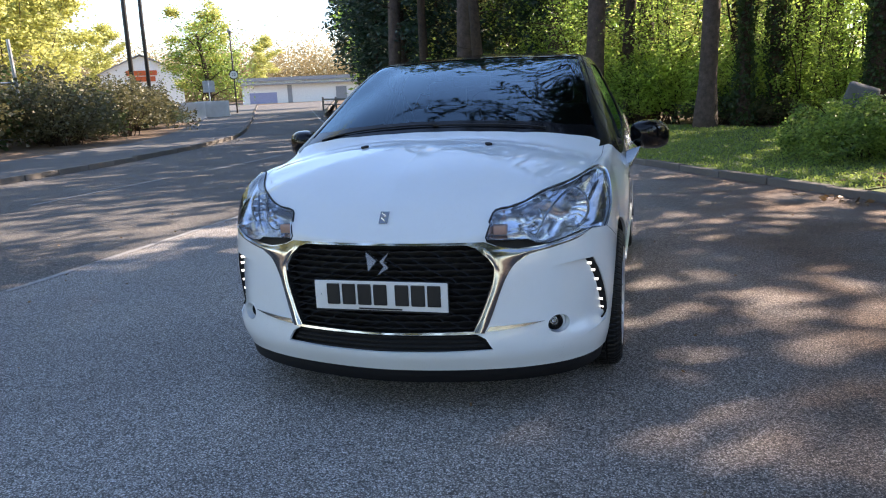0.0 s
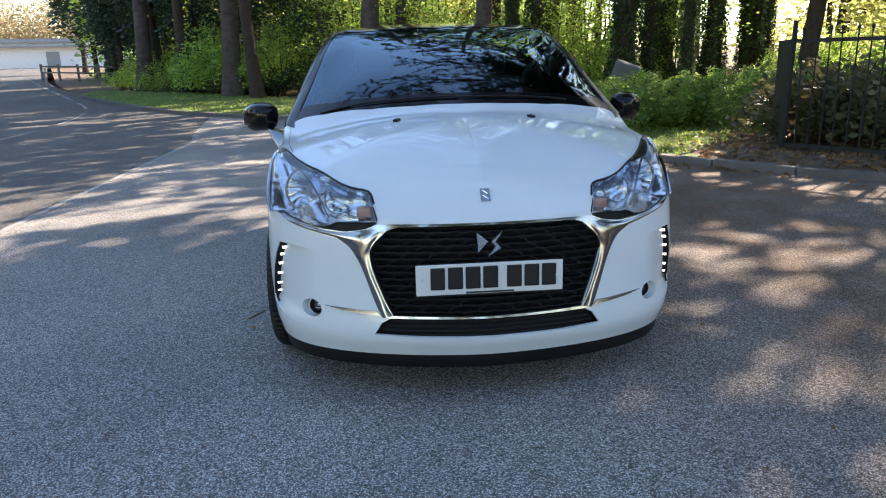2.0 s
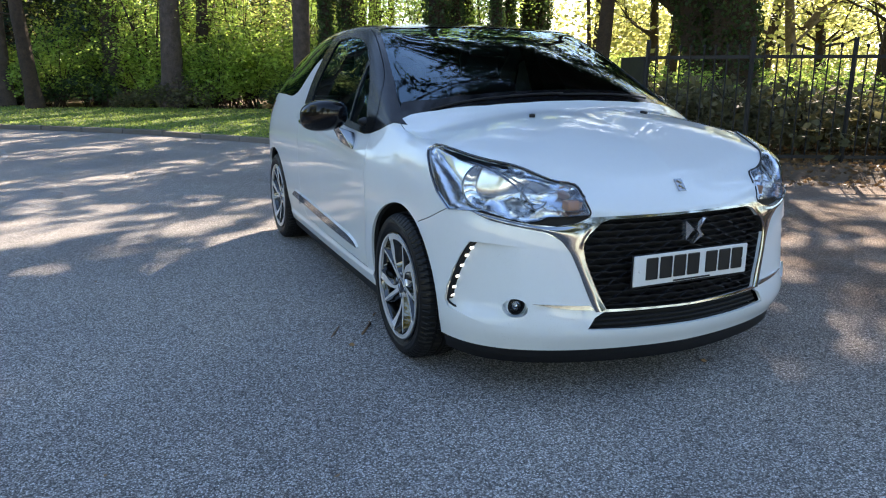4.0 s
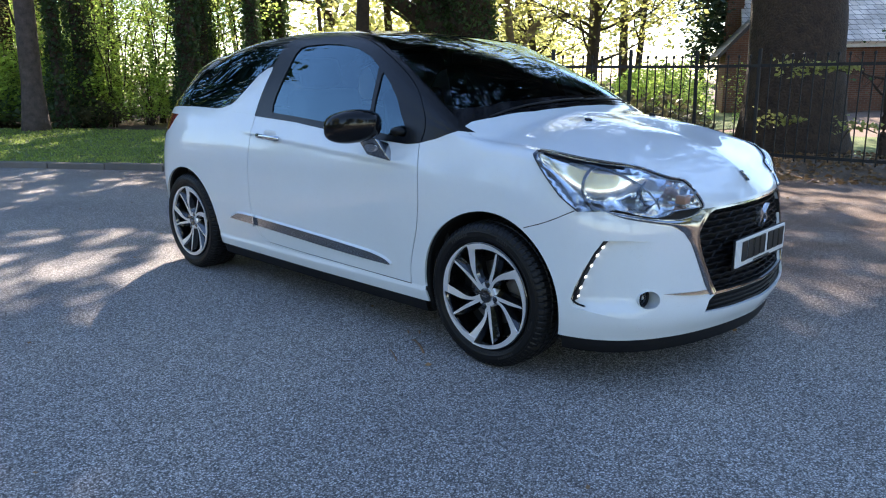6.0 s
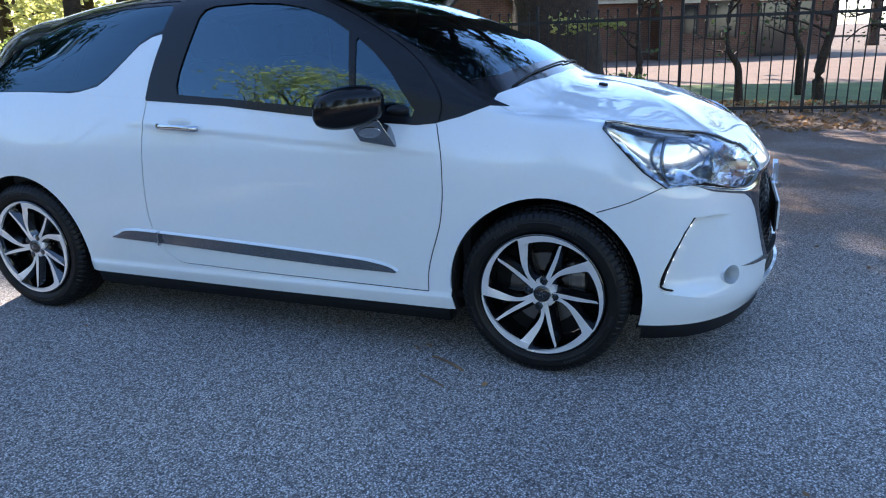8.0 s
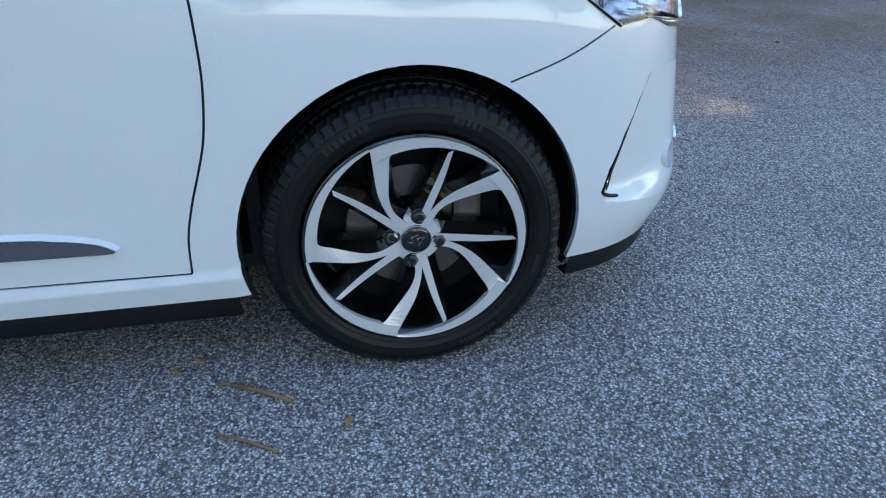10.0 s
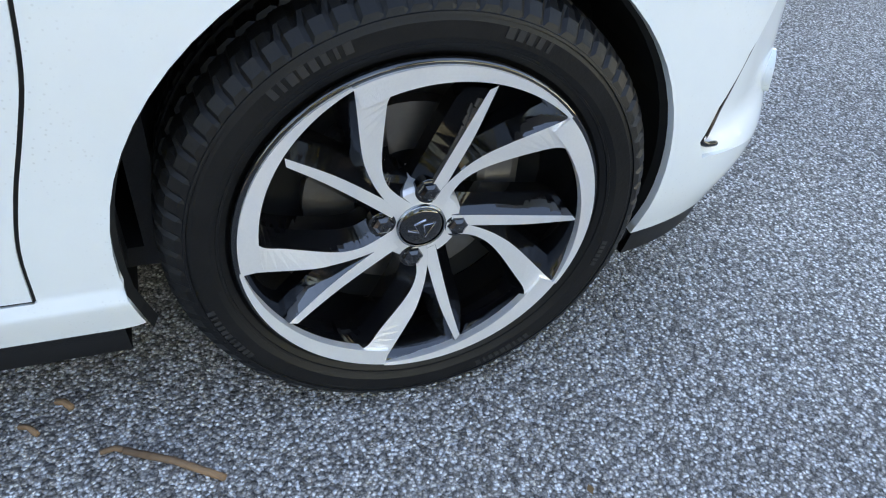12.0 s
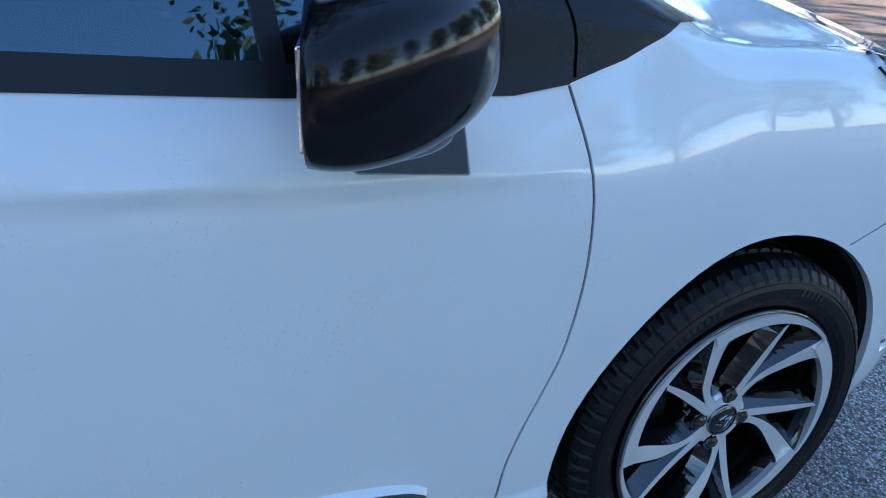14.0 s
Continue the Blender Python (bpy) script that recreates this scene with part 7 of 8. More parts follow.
def brick_wall_material(name, c1, c2, mortar, scale=1.0, w=0.225, h=0.075, rough=0.9, gap=0.01, bump=0.006):
    m, n, l, p = nodes_of(name)
    tc, b = n.new("ShaderNodeTexCoord"), n.new("ShaderNodeTexBrick")
    sep, com = n.new("ShaderNodeSeparateXYZ"), n.new("ShaderNodeCombineXYZ")
    add = n.new("ShaderNodeMath")
    l.new(tc.outputs["Object"], sep.inputs["Vector"])
    l.new(sep.outputs["X"], add.inputs[0])
    l.new(sep.outputs["Y"], add.inputs[1])
    l.new(add.outputs[0], com.inputs["X"])
    l.new(sep.outputs["Z"], com.inputs["Y"])
    l.new(com.outputs["Vector"], b.inputs["Vector"])
    b.inputs["Scale"].default_value, b.inputs["Brick Width"].default_value, b.inputs["Row Height"].default_value, b.inputs["Mortar Size"].default_value = 1.0, w, h, gap
    b.inputs["Color1"].default_value, b.inputs["Color2"].default_value, b.inputs["Mortar"].default_value = (*c1, 1), (*c2, 1), (*mortar, 1)
    nz = n.new("ShaderNodeTexNoise")
    nz.inputs["Scale"].default_value, nz.inputs["Detail"].default_value = 1.4, 5
    l.new(tc.outputs["Object"], nz.inputs["Vector"])
    r = ramp(n, [(0.3, (0.65, 0.65, 0.65)), (0.7, (1.2, 1.2, 1.2))])
    l.new(nz.outputs["Fac"], r.inputs["Fac"])
    mx = n.new("ShaderNodeMix")
    mx.data_type, mx.blend_type = "RGBA", "MULTIPLY"
    mx.inputs[0].default_value = 1.0
    l.new(b.outputs["Color"], mx.inputs[6])
    l.new(r.outputs["Color"], mx.inputs[7])
    l.new(mx.outputs[2], p.inputs["Base Color"])
    p.inputs["Roughness"].default_value = rough
    bp = n.new("ShaderNodeBump")
    bp.inputs["Distance"].default_value = bump
    l.new(b.outputs["Fac"], bp.inputs["Height"])
    bp.invert = True
    l.new(bp.outputs["Normal"], p.inputs["Normal"])
    return m


M_BRICK = brick_wall_material("red_brick", (0.19, 0.082, 0.045), (0.135, 0.058, 0.035), (0.17, 0.13, 0.10))
M_SLATE = brick_wall_material("grey_slates", (0.16, 0.17, 0.19), (0.11, 0.12, 0.135), (0.04, 0.04, 0.045), w=0.30, h=0.20, rough=0.45, gap=0.012, bump=0.01)
M_TILE = brick_wall_material("weathered_tiles", (0.84, 0.76, 0.69), (0.64, 0.56, 0.49), (0.14, 0.12, 0.10), w=0.26, h=0.18, rough=0.5, gap=0.01, bump=0.012)
M_TRIM = mat("cream_painted_trim", (0.62, 0.58, 0.48), 0.6, vary=0.15)
M_DARK_TRIM = mat("dark_painted_trim", (0.03, 0.022, 0.02), 0.5, vary=0.2)
M_PANE = mat("dark_window_pane", (0.02, 0.022, 0.025), 0.08, vary=0.1)


def slab(pts, thick):
    """A flat plate through the given corners, with thickness."""
    bm = bmesh.new()
    P = [Vector(p) for p in pts]
    n = (P[1] - P[0]).cross(P[2] - P[0]).normalized() * thick
    if n.z > 0:
        n = -n
    a, b = [bm.verts.new(p) for p in P], [bm.verts.new(p + n) for p in P]
    bm.faces.new(a)
    bm.faces.new(b[::-1])
    for k in range(len(P)):
        bm.faces.new((a[k], b[k], b[(k + 1) % len(P)], a[(k + 1) % len(P)]))
    return bm


def lodge():
    """Brick lodge: x along its front, y away from the road, origin at the inner corner of the front."""
    owner = thing("brick_lodge", "red brick lodge with steep slate roofs and cream eaves", "house")

    def solid(name, x0, x1, y0, y1, z0, z1, material, parent=owner, bevel=0.0):
        bm = bmesh.new()
        box(bm, x0, x1, y0, y1, z0, z1, bevel)
        return part(name, bm, material, parent)

    solid("wall", -8.0, 0.0, 1.0, 7.0, -0.3, 2.35, M_BRICK)
    solid("wall", 0.0, 7.5, 0.0, 8.0, -0.3, 2.45, M_BRICK)
    solid("eaves_board", -8.0, 0.15, 0.72, 0.95, 2.25, 2.48, M_TRIM)
    solid("eaves_board", -0.1, 7.8, -0.32, -0.08, 2.35, 2.62, M_TRIM)
    part("roof", slab([(-8.0, 0.6, 2.45), (0.2, 0.6, 2.45), (0.2, 4.0, 6.2), (-8.0, 4.0, 6.2)], 0.12), M_TILE, owner, "pale weathered tiles")
    part("roof", slab([(-8.0, 7.4, 2.45), (0.2, 7.4, 2.45), (0.2, 4.0, 6.2), (-8.0, 4.0, 6.2)], 0.12), M_TILE, owner, "pale weathered tiles")
    part("roof", slab([(-0.3, -0.5, 2.6), (8.0, -0.5, 2.6), (4.6, 3.6, 3.9), (1.0, 3.6, 3.9)], 0.12), M_SLATE, owner, "blue-grey slates")
    part("roof", slab([(8.0, -0.5, 2.6), (8.0, 8.4, 2.6), (4.6, 5.0, 3.9), (4.6, 3.6, 3.9)], 0.12), M_SLATE, owner, "blue-grey slates")
    part("roof", slab([(-0.3, -0.5, 2.6), (1.0, 3.6, 3.9), (1.0, 5.0, 3.9), (-0.3, 8.4, 2.6)], 0.12), M_SLATE, owner, "blue-grey slates")
    solid("gable_wall", 0.9, 4.7, 3.7, 4.0, 3.6, 5.6, M_BRICK)
    # Gabled wing nearer the road.
    solid("wall", -8.75, -6.25, -1.2, 1.5, -0.3, 2.2, M_BRICK)
    bm = bmesh.new()
    v = [bm.verts.new(p) for p in ((-8.75, -1.2, 2.2), (-6.25, -1.2, 2.2), (-7.5, -1.2, 3.55), (-8.75, -1.0, 2.2), (-6.25, -1.0, 2.2), (-7.5, -1.0, 3.55))]
    for f in ((0, 1, 2), (5, 4, 3), (0, 2, 5, 3), (1, 4, 5, 2), (0, 3, 4, 1)):
        bm.faces.new([v[k] for k in f])
    part("gable_wall", bm, M_BRICK, owner)
    part("roof", slab([(-7.5, -1.4, 3.65), (-7.5, 2.4, 3.65), (-5.95, 2.4, 1.95), (-5.95, -1.4, 1.95)], 0.1), M_SLATE, owner, "blue-grey slates")
    part("roof", slab([(-7.5, -1.4, 3.65), (-7.5, 2.4, 3.65), (-9.05, 2.4, 1.95), (-9.05, -1.4, 1.95)], 0.1), M_SLATE, owner, "blue-grey slates")
    part("barge_board", slab([(-7.5, -1.42, 3.6), (-7.5, -1.42, 3.45), (-9.0, -1.42, 1.85), (-9.0, -1.42, 2.0)], 0.05), M_DARK_TRIM, owner)
    part("barge_board", slab([(-7.5, -1.42, 3.6), (-7.5, -1.42, 3.45), (-6.0, -1.42, 1.85), (-6.0, -1.42, 2.0)], 0.05), M_DARK_TRIM, owner)
    solid("chimney", -8.5, -7.9, 1.8, 2.4, 2.0, 4.4, M_BRICK)
    for x0, x1, z0, z1 in ((0.9, 1.5, 1.0, 2.1), (2.0, 3.2, 0.8, 2.15), (4.2, 5.4, 0.0, 2.1), (5.9, 6.5, 1.0, 2.1)):
        win = solid("window", x0, x1, -0.03, 0.02, z0, z1, M_PANE)
        solid("frame", x0 - 0.06, x0, -0.07, -0.005, z0 - 0.06, z1 + 0.06, M_DARK_TRIM, win)
        solid("frame", x1, x1 + 0.06, -0.07, -0.005, z0 - 0.06, z1 + 0.06, M_DARK_TRIM, win)
        solid("lintel", x0 - 0.08, x1 + 0.08, -0.09, -0.005, z1 + 0.06, z1 + 0.2, M_TRIM, win)
    solid("downpipe", -0.12, -0.03, -0.15, -0.06, -0.2, 2.4, M_DARK_TRIM)
    return owner


lodge().matrix_basis = pose(28.2, 2.0, 0.0, 0, 0, -61)


def bent_sapling(x, y, high, r, bend, seed):
    """A small crooked tree: a bent stem that forks into thin twigs with few leaves."""
    g = np.random.default_rng(seed)
    owner = thing("crooked_tree", "small crooked tree with a bare bent stem behind the railings", "tree", "crooked trees in the garden", at=(x, y, 0.03))
    line = [(0, 0, -0.05), (0.01, 0.03, high * 0.2), (bend[0] * 0.3, bend[1] * 0.3, high * 0.36), (bend[0], bend[1], high * 0.52), (bend[0] * 1.05, bend[1] * 1.05, high * 0.8), (bend[0] * 0.7, bend[1] * 0.7, high)]
    fine = spline([Vector(p) for p in line], 4)
    bm = bmesh.new()
    tube(bm, fine, [r * (1.25 - 0.95 * q / len(fine)) for q in range(len(fine))], 9)
    part("stem", bm, M_BARK_DARK, owner, smooth=True)
    tips = []
    for q in range(6):
        a = 6.28 * q / 6 + g.normal() * 0.3
        tips += limb(owner, fine[len(fine) // 2 + int(q * len(fine) / 13)], (math.cos(a), math.sin(a), 0.3), g.uniform(0.4, 0.9) * high * 0.45, r * 0.42, M_BARK_DARK, g, 4)
    tips = np.array([tuple(p) for p in tips])
    leaf_mesh("leaves", tips[g.integers(0, len(tips), 80)] + g.normal(size=(80, 3)) * 0.13, 0.045, M_IVY, owner, long=1.3)


for q, (x, y, high, r, bx, by) in enumerate(((8.65, -0.78, 1.7, 0.055, -0.12, 0.22), (8.4, 0.66, 1.9, 0.06, 0.03, 0.05), (9.7, -1.95, 2.2, 0.075, 0.05, -0.1), (10.6, -1.75, 2.1, 0.06, 0.1, 0.15), (9.7, -2.95, 2.3, 0.09, -0.05, 0.12), (8.6, -3.15, 2.0, 0.07, 0.05, -0.16))):
    bent_sapling(x, y, high, r, (bx, by), 40 + q)

# Small saplings and a spray of leaves just behind the railings.
for x, y, s in ((9.4, 4.2, 0.36), (9.6, 3.0, 0.34)):
    put(saps[2], x, y, g_place.uniform(0, 360), s, -0.03)
for x, y, s in ((10.8, 7.2, 0.8), (12.2, 8.8, 1.0), (16.5, 8.5, 1.1), (19.0, 9.5, 1.2), (9.6, 10.0, 0.9), (22, 11, 1.2), (15, 20, 1.3), (18, 18, 1.3)):
    put(shrubs[1], x, y, g_place.uniform(0, 360), s, -0.05)

# ---- across the road ----
M_WHITE_WALL = mat("white_rendered_wall", (0.84, 0.84, 0.83), 0.8, vary=0.08)
M_GREY_ROOF = mat("grey_sheet_roof", (0.28, 0.29, 0.31), 0.6, vary=0.15)
M_ORANGE = mat("orange_sign", (0.55, 0.11, 0.03), 0.6, vary=0.1)
M_BLUE = mat("blue_panel", (0.30, 0.33, 0.52), 0.6, vary=0.1)
M_CONCRETE = mat("pale_concrete", (0.60, 0.59, 0.57), 0.9, vary=0.2, size=2, fine=40, bump=0.004)
M_GALV = mat("galvanised_steel", (0.42, 0.44, 0.46), 0.45, 0.7, vary=0.2)
M_POLE = mat("dark_painted_pole", (0.035, 0.032, 0.03), 0.6, vary=0.3)
bank_shrubs = [shrub(65, 1.6, 1.7, M_BRAMBLE, 4600, 0.06, "bramble", "tangled brown and green bramble bank", 30, "bramble bank"), shrub(66, 1.4, 1.35, M_IVY, 4000, 0.055, "bramble", "dense dark green bramble bank", 20, "bramble bank")]
firsts = [True, True]
for n in range(27):
    t = g_place.uniform(0.2, 1)
    x, y = -16.2 - 8.0 * t + g_place.uniform(-3.4, 0.6), 14.0 + 15.0 * t + g_place.uniform(-1.0, 3.0)
    k = n % 2
    if firsts[k]:
        firsts[k] = False
        settle_first(bank_shrubs[k], x, y)
    else:
        put(bank_shrubs[k], x, y, g_place.uniform(0, 360), g_place.uniform(0.8, 1.35))
tall = [sapling(55, 8.0, M_LEAF_YELLOW, 130, 110, 2.2, 0.11)]
tagged(tall[0], "tall tree hung with yellow-green spring leaves", "tree", "trees across the road")
settle_first(tall[0], -33, 31, 0, 1.25)
for x, y, s in ((-38, 35, 1.4), (-44, 38, 1.5), (-31.5, 27.5, 1.1), (-29.5, 43, 0.7), (-50, 50, 1.2), (-56, 58, 0.8), (-58, 66, 0.9), (-48, 84, 0.8), (-64, 60, 1.2)):
    put(tall[0], x, y, g_place.uniform(0, 360), s)
# Unseen brambles added to block the bright horizon mirrored in the car's side.
for k, (x, y, q) in enumerate(((-20.5, 1.5, 1.9), (-19.8, 4.5, 2.1), (-20.2, 7.5, 1.8), (-19.6, 10.5, 2.2), (-20.4, 13.5, 2.0), (-21.5, 16.5, 2.2), (-23.0, 19.5, 2.1))):
    put(bank_shrubs[k % 2], x, y, 47 * k, q, -0.1)
broad_tree("spreading_tree", "wide flat-crowned tree in olive leaf across the road", 151, 11.5, 0.26, (-18.0, 11.4), 10, 1.3, 5.2, M_LEAF_YELLOW, 110, 60, crown_z=12.6, leaf_size=0.15, low=0.8)
round_bush = broad_tree("ivied_tree", "thick round tree mixed with ivy beside the pavement", 98, 5.4, 0.2, (-27.2, 40.8), 10, 2.6, 2.5, M_HEDGE, 90, 60, crown_z=3.6, leaf_size=0.10, low=0.2)


def block(name, label, category, x0, x1, y0, y1, z0, z1, material, m, group="", bevel=0.02):
    bm = bmesh.new()
    box(bm, x0, x1, y0, y1, z0, z1, bevel)
    ob = part(name, bm, material)
    ob.matrix_basis = m
    return tagged(ob, label, category, group)


def warehouse():
    owner = thing("warehouse", "long low white warehouse at the end of the road", "building")
    for name, a, material in (("wall", (-6.4, 22, 0, 14, -1.0, 3.6), M_WHITE_WALL), ("roof", (-6.9, 22.5, -0.5, 14.5, 3.6, 4.1), M_GREY_ROOF), ("panel", (-5.6, -2.6, -0.06, -0.01, 0.3, 1.9), M_BLUE), ("door", (-1.4, -0.9, -0.06, -0.01, 0.2, 2.9), M_GREY_ROOF), ("door", (4.0, 5.2, -0.06, -0.01, 0.2, 2.4), M_GREY_ROOF), ("canopy", (-6.4, 22, -0.8, -0.01, 3.0, 3.2), M_GREY_ROOF)):
        bm = bmesh.new()
        box(bm, *a)
        part(name, bm, material, owner)
    return owner


warehouse().matrix_basis = pose(-36.5, 73, 0.9, 0, 0, 22) @ Matrix.Diagonal((1, 1, 0.74, 1))


def white_unit():
    owner = thing("white_unit", "white gabled unit with an orange sign behind the brambles", "building")
    bm = bmesh.new()
    v = [(-4, 0, -1), (4, 0, -1), (4, 0, 2.6), (0, 0, 4.3), (-4, 0, 2.6)]
    w = [(x, 9, z) for x, y, z in v]
    V = [bm.verts.new(p) for p in v + w]
    bm.faces.new(V[:5])
    bm.faces.new(V[5:][::-1])
    for k in range(5):
        bm.faces.new((V[k], V[5 + k], V[5 + (k + 1) % 5], V[(k + 1) % 5]))
    part("wall", bm, M_WHITE_WALL, owner)
    part("roof", slab([(-4.3, -0.3, 2.5), (0, -0.3, 4.5), (0, 9.3, 4.5), (-4.3, 9.3, 2.5)], 0.1), M_GREY_ROOF, owner)
    part("roof", slab([(4.3, -0.3, 2.5), (0, -0.3, 4.5), (0, 9.3, 4.5), (4.3, 9.3, 2.5)], 0.1), M_GREY_ROOF, owner)
    for z, x0, x1 in ((2.3, -1.5, 1.5), (1.7, -1.2, 1.3)):
        bm = bmesh.new()
        box(bm, x0, x1, -0.08, -0.01, z, z + 0.5)
        part("sign_bar", bm, M_ORANGE, owner, "orange sign bar")
    return owner


white_unit().matrix_basis = pose(-42.2, 53.5, 2.1, 0, 0, 38) @ Matrix.Scale(0.85, 4)
for k, (x, y, turn) in enumerate(((-23.6, 32.6, 62), (-23.3, 34.6, 60))):
    block("concrete_block", "pale concrete barrier block on the pavement edge", "barrier", -0.9, 0.9, -0.35, 0.35, -0.1, 1.0, M_CONCRETE, pose(x, y, ground_z(x, y), 0, 0, turn), "concrete blocks", 0.06)


def post_sign(name, label, x, y, height, r, m_post, head):
    owner = thing(name, label, "sign", at=(x, y, ground_z(x, y)))
    bm = bmesh.new()
    tube(bm, [(0, 0, -0.1), (0, 0, height)], r, 10)
    part("pole", bm, m_post, owner, smooth=True)
    head(owner)
    return owner


def round_head(owner):
    q = pose(0, 0, 2.55, 0, 0, 32)
    for name, r, y, material in (("sign_plate", 0.30, 0.0, M_WHITE_WALL), ("sign_ring", 0.31, 0.012, M_POLE)):
        bm = bmesh.new()
        if name == "sign_ring":
            lathe(bm, [(0.24, -0.075), (0.31, -0.075), (0.31, -0.06), (0.24, -0.06)], 32, "y", closed=True)
        else:
            lathe(bm, [(0.0005, -0.068), (r, -0.068), (r, -0.05), (0.0005, -0.05)], 32, "y")
        bm.transform(q)
        part(name, bm, material, owner)
    curve = bpy.data.curves.new("sign_text", "FONT")
    curve.body, curve.size, curve.align_x, curve.align_y, curve.extrude = "20", 0.28, "CENTER", "CENTER", 0.004
    curve.materials.append(M_POLE)
    ob = new("sign_text", curve)
    ob.parent = owner
    ob.matrix_basis = q @ pose(0, -0.074, 0, 90)
    bm = bmesh.new()
    tube(bm, [(0, 0, 5.0), (0, 0, 5.3), (0, 0, 5.45)], [0.05, 0.16, 0.08], 10)
    part("lamp_head", bm, M_GALV, owner)


def square_head(owner):
    bm = bmesh.new()
    box(bm, -0.35, 0.35, -0.03, -0.01, 1.5, 2.2, 0.01)
    bm.transform(pose(0, 0, 0, 0, 0, 35))
    part("sign_plate", bm, M_GALV, owner)


post_sign("street_lamp", "dark street lamp post carrying a round speed sign", -25.0, 40.1, 5.0, 0.05, M_POLE, round_head)
post_sign("road_sign", "small grey sign board on a post", -24.7, 36.6, 2.2, 0.04, M_GALV, square_head)
for x, y in ((-20.75, 24.6), (-23.6, 29.5)):
    bm = bmesh.new()
    tube(bm, [(0, 0, -0.2), (0.05, 0, 5), (0.15, 0.1, 11)], [0.11, 0.10, 0.08], 10)
    ob = part("utility_pole", bm, M_POLE, smooth=True)
    ob.location = (x, y, ground_z(x, y))
    tagged(ob, "thin dark wooden utility pole among brambles", "pole", "utility poles")


def steel_gate():
    owner = thing("steel_gate", "galvanised steel mesh gate with a diagonal brace", "gate", at=(-19.2, 16.9, ground_z(0, 16.9)))
    owner.rotation_euler = (0, 0, radians(58))
    for name, pts, r in (("gate_post", [(0, 0, -0.2), (-0.1, 0, 3.5)], 0.06), ("gate_rail", [(-2.6, 0, 2.1), (0, 0, 2.1)], 0.03), ("gate_rail", [(-2.6, 0, 0.25), (0, 0, 0.25)], 0.03), ("gate_brace", [(-2.0, 0, 0.25), (-0.1, 0, 2.0)], 0.03)):
        bm = bmesh.new()
        tube(bm, pts, r, 8)
        part(name, bm, M_GALV, owner)
    bm = bmesh.new()
    for k in range(34):
        tube(bm, [(-2.6, 0, 0.28 + k * 0.053), (0, 0, 0.28 + k * 0.053)], 0.004, 4)
    tagged(part("mesh_wires", bm, M_GALV, owner), kind="stuff")
    return owner


steel_gate()
# Low post-and-rail fence beyond the lawn.
def rail_fence():
    owner = thing("rail_fence", "low weathered wooden post-and-rail fence", "fence")
    pts = [(-18.9, 40.3), (-17.4, 38.9), (-15.9, 37.6), (-14.4, 36.2), (-12.9, 34.8)]
    for x, y in pts:
        bm = bmesh.new()
        box(bm, x - 0.05, x + 0.05, y - 0.05, y + 0.05, ground_z(x, y) - 0.2, ground_z(x, y) + 0.85, 0.01)
        part("post", bm, M_KERB, owner)
    for a, b in zip(pts, pts[1:]):
        for z in (0.4, 0.72):
            bm = bmesh.new()
            tube(bm, [(a[0], a[1], ground_z(*a) + z), (b[0], b[1], ground_z(*b) + z)], 0.04, 6)
            part("rail", bm, M_KERB, owner)


rail_fence()
bm = bmesh.new()
box(bm, -0.25, 0.25, -0.10, 0.10, -0.1, 0.68, 0.05)
M_SLAB = mat("weathered_grey_stone", (0.13, 0.132, 0.14), 0.9, vary=0.3, fine=60, bump=0.004)
ob = part("stone_slab", bm, M_SLAB, smooth=False)
ob.matrix_basis = pose(4.45, 11.2, 0.42, 12, 20, -25)
tagged(ob, "tilted grey stone slab among the bushes", "stone")
# Trees and hedges added out of view, across the road and behind, to fill reflections.
for x, y, s in ((-19, 4, 1.0), (-22, -4, 1.1), (-18, -12, 1.0), (-24, -18, 1.2), (-12, -26, 1.1), (-3, -30, 1.2), (7, -28, 1.1), (14, -22, 1.0)):
    put(tall[0], x, y, g_place.uniform(0, 360), s)
for x, y, s in ((-17, -3, 1.0), (-20, 9, 1.0), (-15, -20, 1.1), (-9, -24, 1.0), (-5, -27, 1.1), (-1, -24, 0.9), (3, -26, 1.1), (7, -23, 1.0), (11, -26, 1.1), (15, -20, 1.0), (18, -14, 1.0), (-19, -11, 1.0)):
    put(dark, x, y, g_place.uniform(0, 360), s)

for x, y, s in ((-27, -3.5, 1.1), (-28, 10.5, 1.2)):
    put(round_bush, x, y, g_place.uniform(0, 360), s)

# ---- grass, litter, twigs ----
def inside_outline(poly, pts):
    return inside(np.array(poly), pts)


cand = g_place.uniform((-11, 3), (9.5, 26), (230000, 2))
cand = cand[inside_outline(LAWN, cand)]
far_w = np.clip(1.2 - np.hypot(cand[:, 0], cand[:, 1] + 1) / 26, 0.15, 1)
cand = cand[g_place.random(len(cand)) < far_w]
c3 = np.column_stack([cand, 0.095 + 0.018 * np.maximum(0, cand[:, 1] - 10)])
tagged(leaf_mesh("grass", c3, 0.019, M_GRASS, long=2.8, flat=1.4), "short green grass blades on the lawn", "grass", kind="stuff")
M_DRY = leaf_material("dry_leaves", (0.09, 0.05, 0.02), (0.26, 0.15, 0.06), 0.15)
lit = g_place.uniform((2.0, -10), (8.8, 7), (26000, 2))
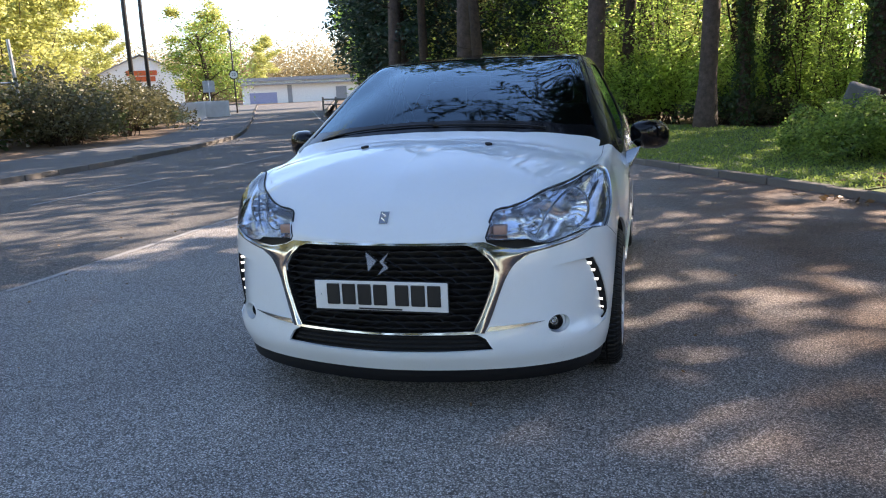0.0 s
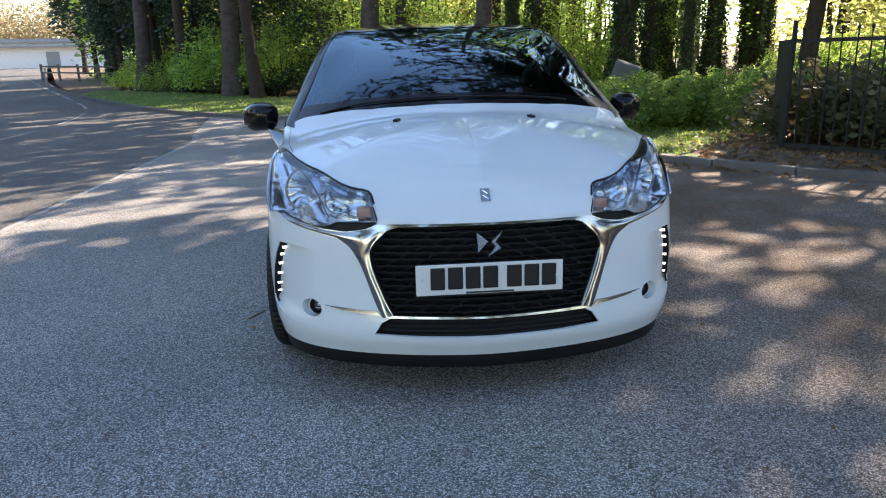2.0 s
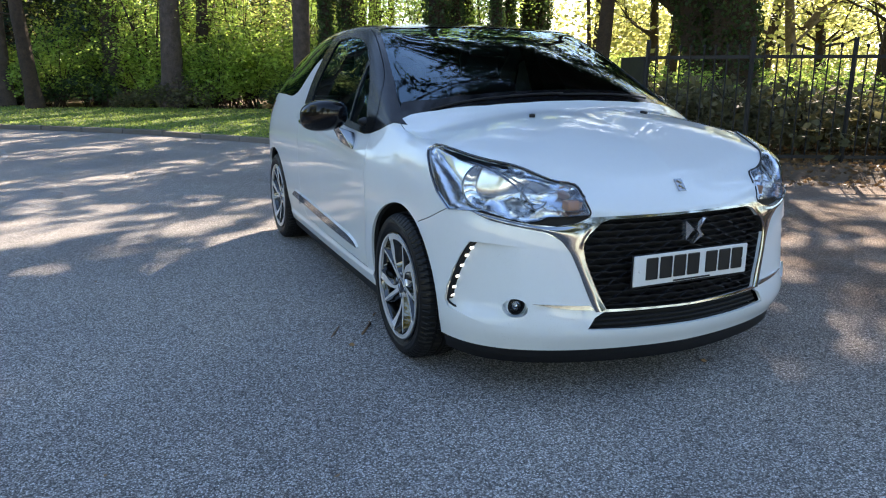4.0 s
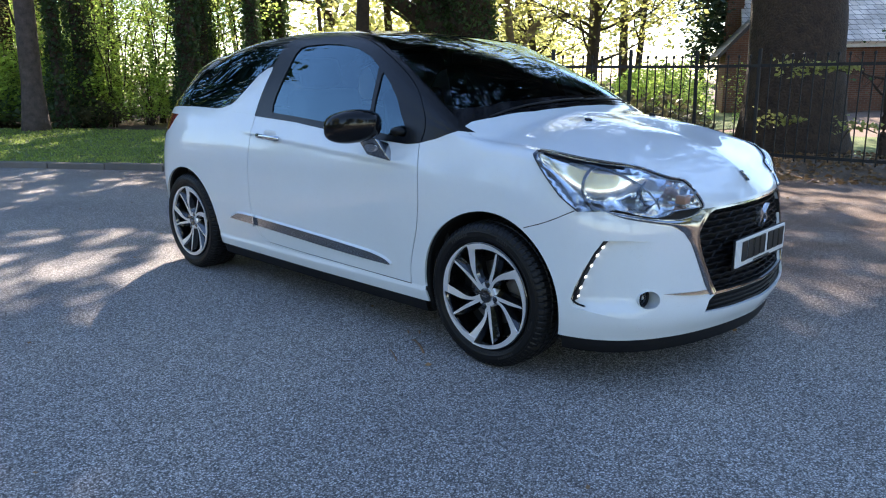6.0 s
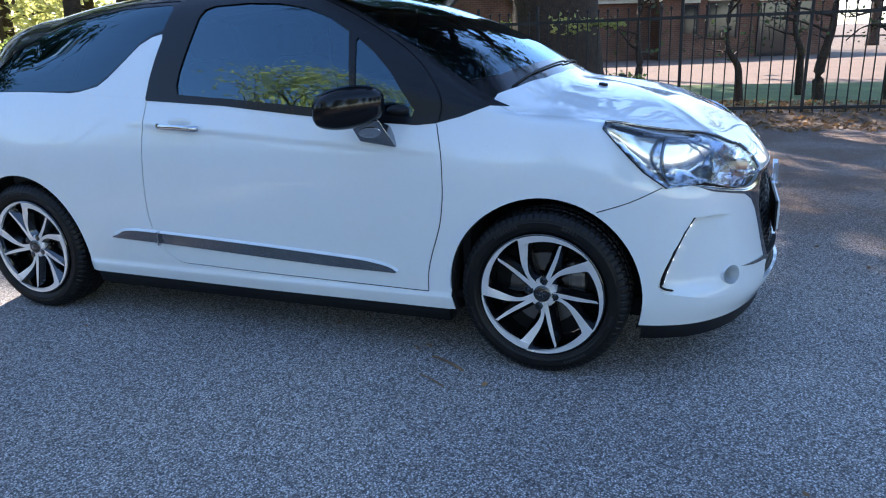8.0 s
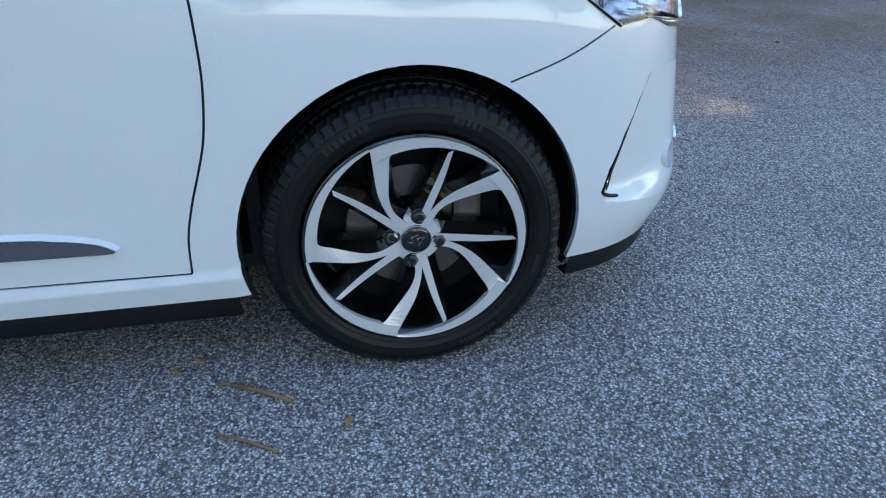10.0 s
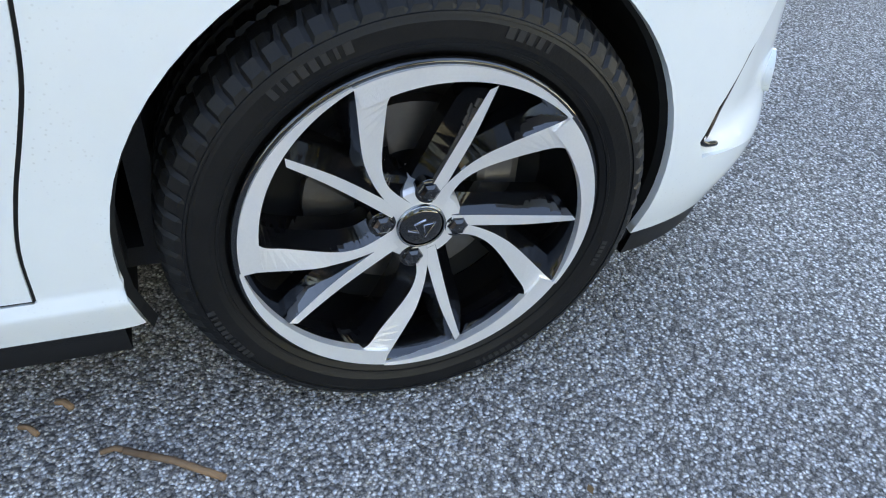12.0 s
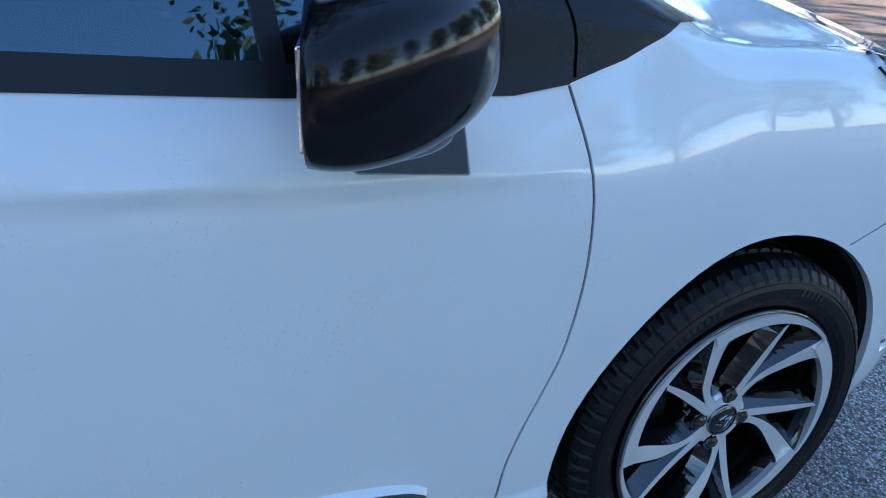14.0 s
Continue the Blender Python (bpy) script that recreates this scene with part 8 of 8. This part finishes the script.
border = np.interp(lit[:, 1], (-10, -3, 0, 1.6, 2.7, 3.35, 4.1, 4.9, 5.7, 7), (7.0, 6.4, 6.1, 5.8, 5.2, 4.3, 3.4, 2.9, 3.8, 5.0))
lit = lit[lit[:, 0] > border + g_place.normal(size=len(lit)) * 0.35 - 0.1]
tagged(leaf_mesh("leaf_litter", np.column_stack([lit, [0.012 + max(0.0, bank_z(*p)) for p in lit]]), 0.042, M_DRY, flat=0.1), "brown fallen leaves along the railings", "leaves", kind="stuff")
few = g_place.uniform((-5, -3), (5, 8), (260, 2))
tagged(leaf_mesh("scattered_leaves", np.column_stack([few, np.full(len(few), 0.006)]), 0.016, M_DRY, flat=0.06), "small dry leaf scraps on the asphalt", "leaves", kind="stuff")
M_TWIG = mat("dry_twig", (0.22, 0.13, 0.07), 0.85, vary=0.3)
for a, b, r in (((-0.845, 0.40), (-0.92, 0.276), 0.005), ((-0.738, 0.492), (-0.755, 0.47), 0.005), ((-0.84, 0.43), (-0.845, 0.395), 0.004), ((-1.06, 0.30), (-0.99, 0.42), 0.003), ((-0.79, 0.51), (-0.77, 0.535), 0.004)):
    bm = bmesh.new()
    m = ((a[0] + b[0]) / 2 + 0.004, (a[1] + b[1]) / 2)
    tube(bm, [(*a, r), (*m, r + 0.002), (*b, r)], r, 6)
    tagged(part("twig", bm, M_TWIG, smooth=True), "short dry brown twig on the asphalt", "twig", "twigs beside the wheel")

# Shrubs and brambles in the shade behind the railings.
for k, x, y, s in ((2, 5.5, 5.4, 1.3), (2, 6.0, 4.7, 1.35), (2, 6.7, 4.3, 1.3), (2, 5.9, 6.2, 1.4), (2, 7.6, 3.9, 1.2)):
    put(shrubs[k], x, y, g_place.uniform(0, 360), s, 0.08)
for k, x, y, s in ((1, 10.2, -5.8, 0.9), (3, 10.6, -7.2, 0.9)):
    put(shrubs[k], x, y, g_place.uniform(0, 360), s, -0.03)
for x, y, s in ((9.9, -5.4, 0.38),):
    put(saps[2], x, y, g_place.uniform(0, 360), s, -0.03)
